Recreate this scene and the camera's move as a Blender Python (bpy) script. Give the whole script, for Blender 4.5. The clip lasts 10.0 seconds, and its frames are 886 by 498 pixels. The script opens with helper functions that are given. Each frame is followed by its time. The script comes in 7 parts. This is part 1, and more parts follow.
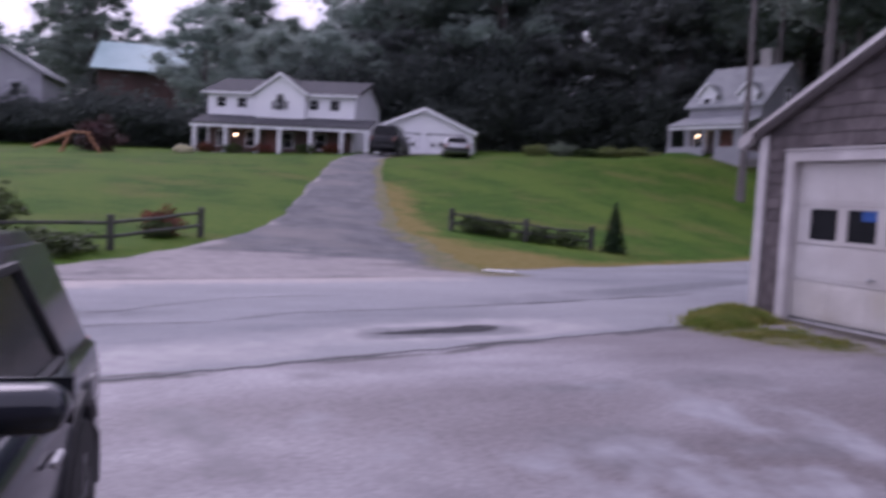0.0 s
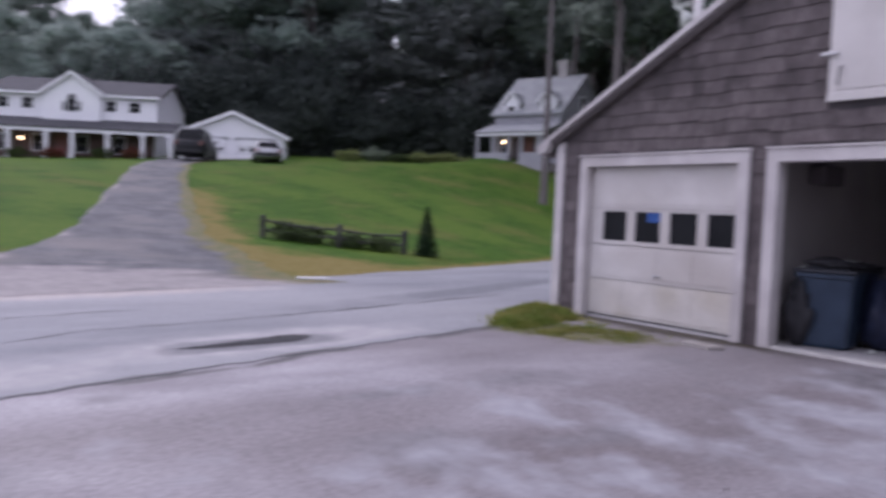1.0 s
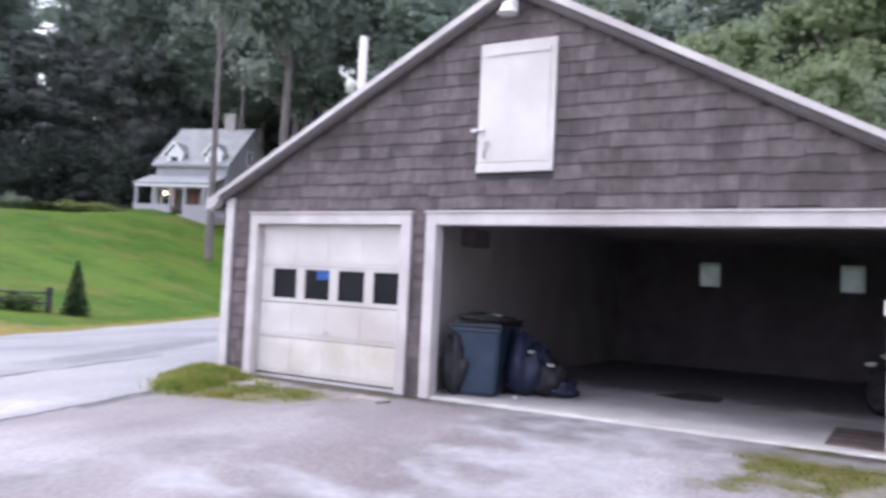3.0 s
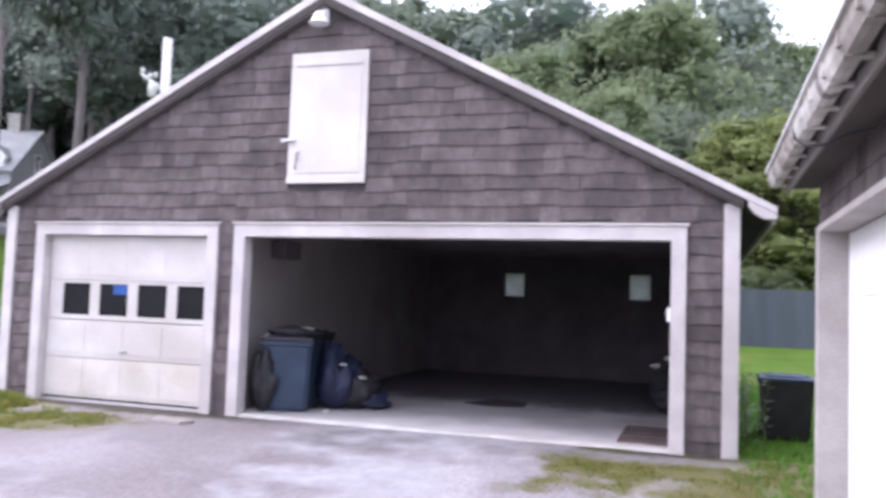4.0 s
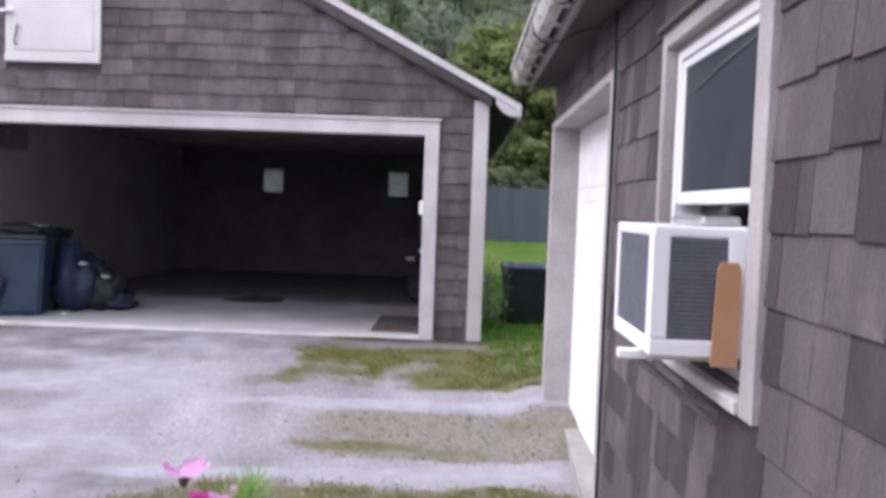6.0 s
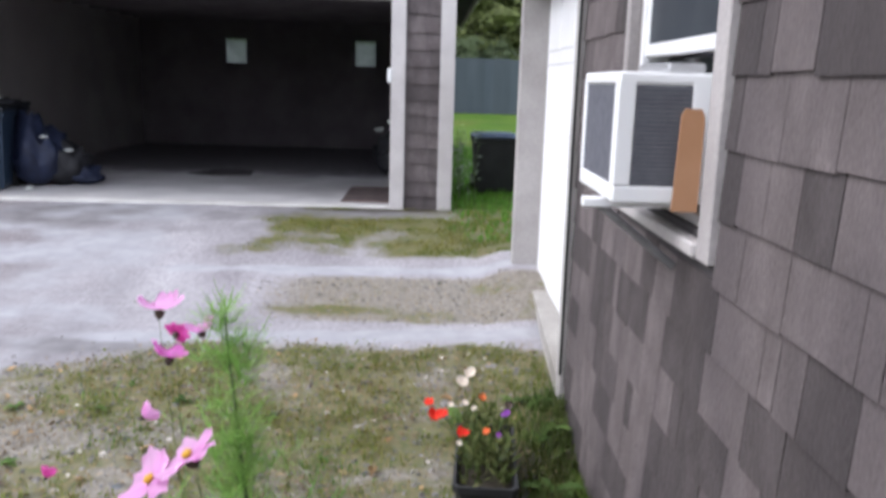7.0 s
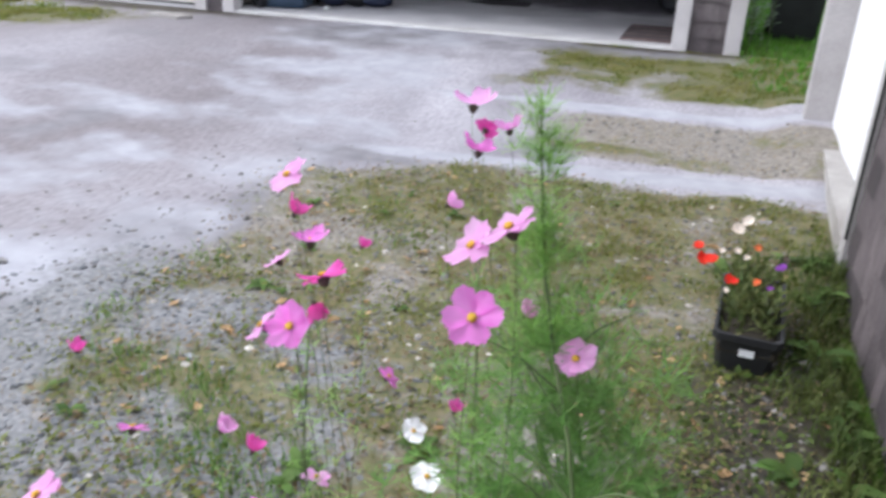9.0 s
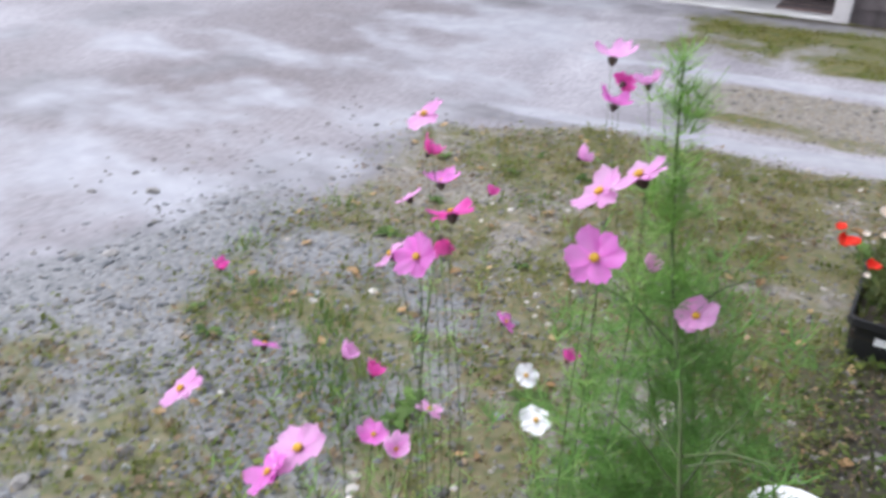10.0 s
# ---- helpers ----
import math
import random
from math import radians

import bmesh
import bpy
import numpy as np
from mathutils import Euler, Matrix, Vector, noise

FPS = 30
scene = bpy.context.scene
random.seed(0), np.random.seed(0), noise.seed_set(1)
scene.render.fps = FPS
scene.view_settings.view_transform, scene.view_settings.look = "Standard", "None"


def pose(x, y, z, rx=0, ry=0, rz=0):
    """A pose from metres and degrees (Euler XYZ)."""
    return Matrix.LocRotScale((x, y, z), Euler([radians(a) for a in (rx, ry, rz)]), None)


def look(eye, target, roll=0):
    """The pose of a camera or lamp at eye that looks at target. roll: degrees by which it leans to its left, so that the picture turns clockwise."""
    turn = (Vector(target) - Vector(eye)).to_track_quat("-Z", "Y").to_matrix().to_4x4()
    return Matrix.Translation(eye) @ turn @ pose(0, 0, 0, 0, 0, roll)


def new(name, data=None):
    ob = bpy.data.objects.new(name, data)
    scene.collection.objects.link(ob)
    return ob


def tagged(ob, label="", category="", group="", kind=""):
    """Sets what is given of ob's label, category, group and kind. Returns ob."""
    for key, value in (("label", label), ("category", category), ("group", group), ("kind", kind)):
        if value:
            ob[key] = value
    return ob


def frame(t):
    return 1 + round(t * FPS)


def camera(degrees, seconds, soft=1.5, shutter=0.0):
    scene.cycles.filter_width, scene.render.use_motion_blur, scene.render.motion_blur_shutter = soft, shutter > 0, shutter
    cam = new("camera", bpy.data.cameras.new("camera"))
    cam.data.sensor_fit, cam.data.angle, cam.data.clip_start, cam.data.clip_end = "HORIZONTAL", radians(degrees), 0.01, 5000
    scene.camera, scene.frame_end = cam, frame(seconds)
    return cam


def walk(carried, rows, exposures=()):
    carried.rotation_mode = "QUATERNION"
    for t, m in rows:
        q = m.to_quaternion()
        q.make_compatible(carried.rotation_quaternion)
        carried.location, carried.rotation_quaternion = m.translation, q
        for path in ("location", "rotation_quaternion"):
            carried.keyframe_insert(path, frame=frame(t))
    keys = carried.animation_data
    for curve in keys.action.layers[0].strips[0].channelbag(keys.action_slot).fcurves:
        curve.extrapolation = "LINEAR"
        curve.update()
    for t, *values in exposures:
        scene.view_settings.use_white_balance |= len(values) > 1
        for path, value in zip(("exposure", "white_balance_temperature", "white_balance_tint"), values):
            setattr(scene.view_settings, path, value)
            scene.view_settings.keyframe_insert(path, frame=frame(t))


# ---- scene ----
cam = camera(57.6, 10.0, soft=3.3, shutter=0.5)
PATH = [
    (0, (0.621, -0.484, 1.358), (-1.222, 0.284, 1.231), 3.1),
    (0.2, (0.636, -0.476, 1.355), (-1.164, 0.389, 1.255), 3.5),
    (0.3, (0.642, -0.471, 1.354), (-1.154, 0.404, 1.251), 3.6),
    (0.5, (0.647, -0.454, 1.353), (-1.142, 0.431, 1.225), 4.0),
    (0.7, (0.634, -0.428, 1.358), (-1.119, 0.525, 1.23), 3.4),
    (0.8, (0.622, -0.415, 1.363), (-1.1, 0.598, 1.257), 3.0),
    (1, (0.596, -0.402, 1.373), (-1.028, 0.762, 1.28), 2.4),
    (1.25, (0.579, -0.401, 1.38), (-0.957, 0.879, 1.328), 2.5),
    (1.5, (0.568, -0.401, 1.382), (-0.911, 0.945, 1.372), 2.6),
    (2, (0.543, -0.399, 1.383), (-0.783, 1.098, 1.428), 3.6),
    (2.2, (0.544, -0.403, 1.381), (-0.731, 1.136, 1.446), 3.5),
    (3.3, (0.536, -0.433, 1.412), (-0.377, 1.345, 1.501), 2.6),
    (3.5, (0.54, -0.426, 1.415), (-0.282, 1.395, 1.518), 2.5),
    (4, (0.543, -0.396, 1.415), (-0.073, 1.503, 1.542), 2.0),
    (4.25, (0.553, -0.373, 1.408), (0.022, 1.549, 1.552), 1.8),
    (4.5, (0.567, -0.354, 1.402), (0.141, 1.595, 1.54), 1.5),
    (4.75, (0.576, -0.346, 1.402), (0.228, 1.617, 1.549), 1.6),
    (5, (0.583, -0.342, 1.402), (0.28, 1.631, 1.526), 1.8),
    (5.25, (0.591, -0.333, 1.396), (0.315, 1.646, 1.483), 1.6),
    (5.5, (0.601, -0.327, 1.384), (0.427, 1.665, 1.42), 1.5),
    (6.8, (0.631, -0.374, 1.311), (0.655, 1.596, 0.966), 1.9),
    (7, (0.631, -0.371, 1.295), (0.673, 1.588, 0.89), 1.6),
    (7.5, (0.622, -0.376, 1.264), (0.644, 1.54, 0.69), 1.4),
    (8, (0.596, -0.383, 1.247), (0.434, 1.496, 0.582), 1.7),
    (8.5, (0.574, -0.402, 1.239), (0.198, 1.432, 0.534), 2.4),
    (9, (0.562, -0.419, 1.237), (0.022, 1.337, 0.446), 2.5),
    (9.5, (0.555, -0.439, 1.232), (-0.104, 1.264, 0.416), 2.0),
    (10, (0.574, -0.456, 1.219), (-0.228, 1.149, 0.335), 3.1),
]
EXPOSURES = [
    (0, 0.1, 5650, 40), (0.5, 0.15, 5700, 38), (1, 0.35, 5750, 28), (1.5, 0.85, 5800, 24), (2, 1.2, 5800, 20), (3.5, 1.55, 5850, 21),
    (4, 1.64, 5850, 23), (4.5, 1.55, 5840, 24), (5.5, 1.25, 5860, 23), (7, 1.32, 5900, 11), (8, 1.42, 5850, 8), (9, 1.38, 5800, 10), (10, 1.34, 5800, 11),
]
walk(cam, [(t, look(eye, target, roll)) for t, eye, target, roll in PATH], EXPOSURES)

# ---------------- world, sun ----------------
world = bpy.data.worlds.new("overcast_sky")
scene.world = world
world.use_nodes = True
wn, wl = world.node_tree.nodes, world.node_tree.links
sky = wn.new("ShaderNodeTexSky")
sky.sky_type = "NISHITA"
sky.sun_disc = False
sky.sun_elevation, sky.sun_rotation = radians(46), radians(261)
sky.air_density, sky.dust_density, sky.ozone_density = 1.0, 6.0, 1.0
cloud = wn.new("ShaderNodeMix")
cloud.data_type = "RGBA"
cloud.inputs["Factor"].default_value = 0.8
cloud.inputs["B"].default_value = (8.0, 7.9, 8.1, 1)
wl.new(sky.outputs["Color"], cloud.inputs["A"])
wl.new(cloud.outputs["Result"], wn["Background"].inputs["Color"])
wn["Background"].inputs["Strength"].default_value = 0.12

sun = new("sun", bpy.data.lights.new("sun", "SUN"))
sun.data.energy, sun.data.angle, sun.data.color = 0.9, radians(35), (1.0, 0.96, 0.93)
sun.matrix_world = look((-24, -4, 26), (0, 0, 0))

# ---------------- helpers for materials and meshes ----------------


def mat(name, a, b, scale=4.0, rough=0.8, bump=0.0, metal=0.0, c=None, fine=0.0, stretch=(1, 1, 1), spread=0.0, bump_scale=40.0, spec=0.4, two_tone=False):
    """Two colours mixed by coarse noise, a third by a larger one, fine grain, bump and a random tone for each piece."""
    m = bpy.data.materials.new(name)
    m.use_nodes = True
    n, l = m.node_tree.nodes, m.node_tree.links
    p = n["Principled BSDF"]
    p.inputs["Roughness"].default_value, p.inputs["Metallic"].default_value = rough, metal
    p.inputs["Specular IOR Level"].default_value = spec
    geo = n.new("ShaderNodeNewGeometry")
    mapping = n.new("ShaderNodeMapping")
    mapping.inputs["Scale"].default_value = stretch
    l.new(geo.outputs["Position"], mapping.inputs["Vector"])

    def tex(sc, detail=4.0):
        t = n.new("ShaderNodeTexNoise")
        t.inputs["Scale"].default_value, t.inputs["Detail"].default_value = sc, detail
        l.new(mapping.outputs["Vector"], t.inputs["Vector"])
        return t.outputs["Fac"]

    def ramp(sock, lo, hi):
        r = n.new("ShaderNodeMapRange")
        r.inputs["From Min"].default_value, r.inputs["From Max"].default_value = lo, hi
        l.new(sock, r.inputs["Value"])
        return r.outputs["Result"]

    def mix(fac, x, y, kind="MIX"):
        k = n.new("ShaderNodeMix")
        k.data_type, k.blend_type = "RGBA", kind
        for sock, v in ((k.inputs["Factor"], fac), (k.inputs["A"], x), (k.inputs["B"], y)):
            if isinstance(v, (int, float)):
                sock.default_value = v
            elif isinstance(v, tuple):
                sock.default_value = (*v[:3], 1)
            else:
                l.new(v, sock)
        return k.outputs["Result"]

    col = mix(ramp(tex(scale), 0.35, 0.65), a, b)
    if c:
        col = mix(ramp(tex(scale * 0.22, 3.0), 0.48, 0.68), col, c)
    if fine:
        g = n.new("ShaderNodeMapRange")
        g.inputs["To Min"].default_value, g.inputs["To Max"].default_value = 1 - fine, 1 + fine
        g.inputs["From Min"].default_value, g.inputs["From Max"].default_value = 0.3, 0.7
        l.new(tex(bump_scale * 1.7, 2.0), g.inputs["Value"])
        col = mix(1.0, col, g.outputs["Result"], "MULTIPLY")
    if spread:
        info = n.new("ShaderNodeObjectInfo")
        add = n.new("ShaderNodeMath")
        l.new(info.outputs["Random"], add.inputs[0])
        l.new(geo.outputs["Random Per Island"], add.inputs[1])
        wrap = n.new("ShaderNodeMath")
        wrap.operation = "FRACT"
        l.new(add.outputs[0], wrap.inputs[0])
        g = n.new("ShaderNodeMapRange")
        g.inputs["To Min"].default_value, g.inputs["To Max"].default_value = 1 - spread, 1 + spread
        if two_tone:
            g.interpolation_type = "SMOOTHSTEP"
            g.inputs["From Min"].default_value, g.inputs["From Max"].default_value = 0.2, 0.62
        l.new(wrap.outputs[0], g.inputs["Value"])
        col = mix(1.0, col, g.outputs["Result"], "MULTIPLY")
    l.new(col, p.inputs["Base Color"])
    if bump:
        bn = n.new("ShaderNodeBump")
        bn.inputs["Strength"].default_value, bn.inputs["Distance"].default_value = bump, 0.01
        l.new(tex(bump_scale, 5.0), bn.inputs["Height"])
        l.new(bn.outputs["Normal"], p.inputs["Normal"])
    return m


def glass_mat(name, tint, rough=0.05):
    m = bpy.data.materials.new(name)
    m.use_nodes = True
    p = m.node_tree.nodes["Principled BSDF"]
    p.inputs["Base Color"].default_value = (*tint, 1)
    p.inputs["Roughness"].default_value = rough
    p.inputs["Specular IOR Level"].default_value = 0.5
    return m


def glow_mat(name, colour, strength):
    m = bpy.data.materials.new(name)
    m.use_nodes = True
    p = m.node_tree.nodes["Principled BSDF"]
    p.inputs["Base Color"].default_value = (*colour, 1)
    p.inputs["Emission Color"].default_value = (*colour, 1)
    p.inputs["Emission Strength"].default_value = strength
    return m


def leaf_mat(name, a, b, spread=0.5, scale=0.6, through_light=0.4):
    m = mat(name, a, b, scale=scale, rough=0.6, spread=spread, spec=0.25)
    n, l = m.node_tree.nodes, m.node_tree.links
    p = n["Principled BSDF"]
    tr, mx = n.new("ShaderNodeBsdfTranslucent"), n.new("ShaderNodeMixShader")
    l.new(p.inputs["Base Color"].links[0].from_socket, tr.inputs["Color"])
    mx.inputs["Fac"].default_value = through_light
    l.new(p.outputs["BSDF"], mx.inputs[1])
    l.new(tr.outputs["BSDF"], mx.inputs[2])
    l.new(mx.outputs["Shader"], n["Material Output"].inputs["Surface"])
    return m


def thing(name, label, category, at=(0, 0, 0), rz=0.0, group="", kind=""):
    ob = new(name)
    ob.matrix_basis = pose(*at, 0, 0, rz)
    ob.empty_display_size = 0.1
    return tagged(ob, label, category, group, kind)


def finish(bm, name):
    me = bpy.data.meshes.new(name)
    bm.normal_update()
    bm.to_mesh(me)
    bm.free()
    return me


def part(name, bm, material, parent=None, label="", smooth=False):
    """One mesh object under a thing or a part, in its parent's own space."""
    me = bm if isinstance(bm, bpy.types.Mesh) else finish(bm, name)
    if material and not me.materials:
        me.materials.append(material)
    if smooth:
        for poly in me.polygons:
            poly.use_smooth = True
    ob = new(name, me)
    if parent is not None:
        ob.parent = parent
    if label:
        ob["label"] = label
    return ob


def box(bm, x0, x1, y0, y1, z0, z1, bevel=0.0, m=None):
    """An axis-aligned box, with its edges rounded by bevel, placed by the matrix m."""
    mm = Matrix.Translation(((x0 + x1) / 2, (y0 + y1) / 2, (z0 + z1) / 2)) @ Matrix.Diagonal((abs(x1 - x0), abs(y1 - y0), abs(z1 - z0), 1))
    vs = bmesh.ops.create_cube(bm, size=1, matrix=mm)["verts"]
    if bevel:
        edges = list({e for v in vs for e in v.link_edges})
        done = bmesh.ops.bevel(bm, geom=edges, offset=bevel, segments=2, affect="EDGES", profile=0.5)
        vs = list({v for f in done["faces"] for v in f.verts} | {v for v in vs if v.is_valid})
    if m is not None:
        bmesh.ops.transform(bm, matrix=m, verts=[v for v in vs if v.is_valid])
    return vs


def boxes(*specs, bevel=0.0):
    bm = bmesh.new()
    for s in specs:
        box(bm, *s, bevel=bevel)
    return bm


def prism(bm, outline, y0, y1, axis="y"):
    """A closed outline of (a, b) pushed from y0 to y1 along an axis. axis y: (x, z); axis x: (y, z); axis z: (x, y)."""
    put = {"y": lambda a, b, c: (a, c, b), "x": lambda a, b, c: (c, a, b), "z": lambda a, b, c: (a, b, c)}[axis]
    lo = [bm.verts.new(put(a, b, y0)) for a, b in outline]
    hi = [bm.verts.new(put(a, b, y1)) for a, b in outline]
    k = len(outline)
    bm.faces.new(lo)
    bm.faces.new(hi[::-1])
    for i in range(k):
        bm.faces.new((lo[i], hi[i], hi[(i + 1) % k], lo[(i + 1) % k]))
    bmesh.ops.recalc_face_normals(bm, faces=bm.faces[:])
    return bm


def tube(bm, pts, radii, sides=8):
    """A round tube through points; radii one number or one for each point."""
    pts = [Vector(p) for p in pts]
    radii = [radii] * len(pts) if isinstance(radii, (int, float)) else radii
    rings = []
    for i, p in enumerate(pts):
        way = (pts[min(i + 1, len(pts) - 1)] - pts[max(i - 1, 0)]).normalized()
        side = way.cross(Vector((0.31, 0.17, 0.94)) if abs(way.z) < 0.9 else Vector((1, 0.1, 0))).normalized()
        up = side.cross(way)
        rings.append([bm.verts.new(p + radii[i] * (math.cos(a) * side + math.sin(a) * up)) for a in (2 * math.pi * k / sides for k in range(sides))])
    for a, b in zip(rings, rings[1:]):
        for k in range(sides):
            bm.faces.new((a[k], a[(k + 1) % sides], b[(k + 1) % sides], b[k]))
    bm.faces.new(rings[0][::-1])
    bm.faces.new(rings[-1])
    return bm


def lathe(bm, profile, sides=20, at=(0, 0, 0)):
    rings = [[bm.verts.new((at[0] + r * math.cos(2 * math.pi * k / sides), at[1] + r * math.sin(2 * math.pi * k / sides), at[2] + z)) for k in range(sides)] for r, z in profile]
    for a, b in zip(rings, rings[1:]):
        for k in range(sides):
            bm.faces.new((a[k], a[(k + 1) % sides], b[(k + 1) % sides], b[k]))
    bm.faces.new(rings[0][::-1])
    bm.faces.new(rings[-1])
    return bm


def quads_mesh(name, corners):
    """A mesh of loose quads from an array n x 4 x 3."""
    k = len(corners)
    me = bpy.data.meshes.new(name)
    me.vertices.add(4 * k)
    me.vertices.foreach_set("co", np.asarray(corners, np.float32).ravel())
    me.loops.add(4 * k)
    me.loops.foreach_set("vertex_index", np.arange(4 * k, dtype=np.int32))
    me.polygons.add(k)
    me.polygons.foreach_set("loop_start", np.arange(0, 4 * k, 4, dtype=np.int32))
    me.polygons.foreach_set("loop_total", np.full(k, 4, dtype=np.int32))
    me.update(calc_edges=True)
    return me


def sstep(a, b, v):
    t = max(0.0, min(1.0, (v - a) / (b - a)))
    return t * t * (3 - 2 * t)


# ---------------- materials ----------------
M_grass = mat("lawn_grass", (0.03, 0.076, 0.007), (0.05, 0.103, 0.011), 1.6, 0.9, 0.6, c=(0.09, 0.108, 0.024), fine=0.4, bump_scale=9, spec=0.1)
M_road = mat("road_asphalt", (0.17, 0.175, 0.19), (0.24, 0.245, 0.26), 0.9, 0.75, 0.5, c=(0.28, 0.28, 0.29), fine=0.2, stretch=(1, 0.35, 1))
M_drive = mat("gravel_driveway", (0.072, 0.074, 0.082), (0.125, 0.125, 0.132), 1.7, 0.85, 0.4, c=(0.165, 0.155, 0.15), fine=0.3, bump_scale=14)
M_wet = mat("wet_broken_asphalt", (0.018, 0.018, 0.021), (0.032, 0.032, 0.036), 5, 0.85, 0.6, fine=0.3)
M_tar = mat("broken_asphalt_edge", (0.05, 0.05, 0.055), (0.09, 0.09, 0.095), 5, 0.7, 0.8, fine=0.3)
M_shingle = mat("weathered_shingle", (0.104, 0.087, 0.088), (0.144, 0.123, 0.124), 9, 0.9, 0.8, c=(0.074, 0.062, 0.064), fine=0.3, stretch=(1, 1, 0.7), spread=0.21, bump_scale=75)
M_tab = mat("brown_wall_shingle", (0.076, 0.063, 0.063), (0.105, 0.088, 0.089), 11, 0.9, 0.5, c=(0.066, 0.055, 0.057), fine=0.14, stretch=(1, 1, 0.6), spread=0.34, bump_scale=75, two_tone=True)
M_backing = mat("felt_backing", (0.05, 0.045, 0.048), (0.07, 0.062, 0.065), 4, 0.9)
M_white = mat("worn_white_paint", (0.56, 0.535, 0.515), (0.64, 0.615, 0.595), 2.2, 0.6, 0.25, c=(0.49, 0.455, 0.425), fine=0.05, spec=0.35)
M_grimy = mat("grimy_white_paint", (0.55, 0.522, 0.48), (0.63, 0.60, 0.56), 3.0, 0.65, 0.25, c=(0.47, 0.43, 0.34), fine=0.08, spec=0.3)
M_trim = mat("grey_white_trim", (0.50, 0.47, 0.47), (0.60, 0.57, 0.56), 3.0, 0.6, 0.3, c=(0.42, 0.39, 0.38), fine=0.07, spec=0.35)
M_jamb = mat("grey_painted_trim", (0.33, 0.31, 0.30), (0.41, 0.39, 0.38), 3.0, 0.65, 0.3, fine=0.07, spec=0.3)
M_casing = mat("dull_grey_casing", (0.36, 0.335, 0.335), (0.45, 0.42, 0.415), 3.0, 0.65, 0.3, c=(0.30, 0.275, 0.27), fine=0.08, spec=0.3)
# The shadow under the roof edge is put into this dark board colour.
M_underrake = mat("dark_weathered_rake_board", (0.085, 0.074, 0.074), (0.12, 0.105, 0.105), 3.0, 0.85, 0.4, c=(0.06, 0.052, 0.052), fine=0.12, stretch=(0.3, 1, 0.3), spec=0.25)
M_frieze = mat("weathered_frieze_paint", (0.24, 0.22, 0.222), (0.31, 0.285, 0.285), 3.0, 0.7, 0.3, c=(0.19, 0.172, 0.172), fine=0.08, spec=0.3)
M_fascia = mat("weathered_grey_fascia", (0.20, 0.185, 0.18), (0.29, 0.27, 0.265), 5.0, 0.8, 0.4, c=(0.13, 0.115, 0.11), fine=0.1, stretch=(1, 0.3, 1), spec=0.3)
M_gutter = mat("stained_gutter_paint", (0.42, 0.41, 0.39), (0.60, 0.585, 0.565), 7.0, 0.6, 0.2, c=(0.26, 0.235, 0.21), fine=0.1, stretch=(1, 1, 0.3), spec=0.35)
M_vinyl = mat("white_vinyl", (0.78, 0.78, 0.79), (0.82, 0.82, 0.83), 2, 0.4, 0.0, spec=0.45)
M_roof = mat("asphalt_roof", (0.05, 0.05, 0.056), (0.075, 0.075, 0.083), 3, 0.9, 0.6, fine=0.3)
M_roof_pale = mat("pale_grey_roof", (0.24, 0.25, 0.26), (0.31, 0.32, 0.33), 1.2, 0.85, 0.4, fine=0.15)
M_teal = mat("pale_teal_metal_roof", (0.36, 0.50, 0.50), (0.42, 0.56, 0.56), 0.5, 0.5, 0.0, spec=0.4)
M_siding = mat("white_clapboard", (0.82, 0.82, 0.85), (0.87, 0.87, 0.89), 0.8, 0.6, 0.0)
M_siding_g = mat("grey_clapboard", (0.30, 0.30, 0.325), (0.36, 0.36, 0.385), 0.8, 0.65, 0.0)
M_redwall = mat("brick_red_wall", (0.20, 0.10, 0.09), (0.26, 0.13, 0.11), 1.5, 0.85)
M_farpane = mat("dark_far_pane", (0.008, 0.009, 0.011), (0.014, 0.015, 0.018), 2, 0.5, spec=0.15)
# Brown wall tone with the shade under the porch put in.
M_porch_shade = mat("shaded_brown_wall", (0.11, 0.075, 0.07), (0.15, 0.10, 0.09), 1.5, 0.85)
M_barn = mat("dark_barn_board", (0.07, 0.045, 0.04), (0.10, 0.06, 0.055), 1.2, 0.85, stretch=(1, 1, 0.2))
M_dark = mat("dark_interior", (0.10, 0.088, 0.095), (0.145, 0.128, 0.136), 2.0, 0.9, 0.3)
M_inwall = mat("dull_painted_board", (0.27, 0.255, 0.25), (0.35, 0.33, 0.32), 1.5, 0.85, 0.2, c=(0.28, 0.26, 0.25))
M_slab = mat("dusty_concrete", (0.40, 0.387, 0.387), (0.49, 0.474, 0.474), 1.8, 0.85, 0.4, c=(0.30, 0.285, 0.285), fine=0.1)
M_glass = glass_mat("dark_window_glass", (0.012, 0.014, 0.017), 0.08)
M_screen = mat("dark_insect_screen", (0.028, 0.034, 0.042), (0.04, 0.047, 0.055), 6, 0.45)
M_frost = mat("pale_dusty_plastic", (0.5, 0.52, 0.5), (0.62, 0.64, 0.6), 5, 0.4)
M_blue = mat("blue_plastic", (0.018, 0.075, 0.28), (0.025, 0.095, 0.34), 6, 0.5)
M_bin = mat("dark_blue_plastic", (0.022, 0.038, 0.066), (0.032, 0.052, 0.086), 4, 0.35, 0.1)
M_black = mat("black_plastic", (0.012, 0.012, 0.014), (0.022, 0.022, 0.024), 6, 0.5, 0.1)
M_blackbin = mat("black_bin_plastic", (0.014, 0.016, 0.022), (0.025, 0.028, 0.036), 3, 0.4)
M_binlid = mat("wet_blue_lid", (0.05, 0.08, 0.14), (0.08, 0.12, 0.2), 5, 0.3)
M_card = mat("brown_cardboard", (0.36, 0.185, 0.095), (0.43, 0.235, 0.13), 5, 0.85, 0.1)
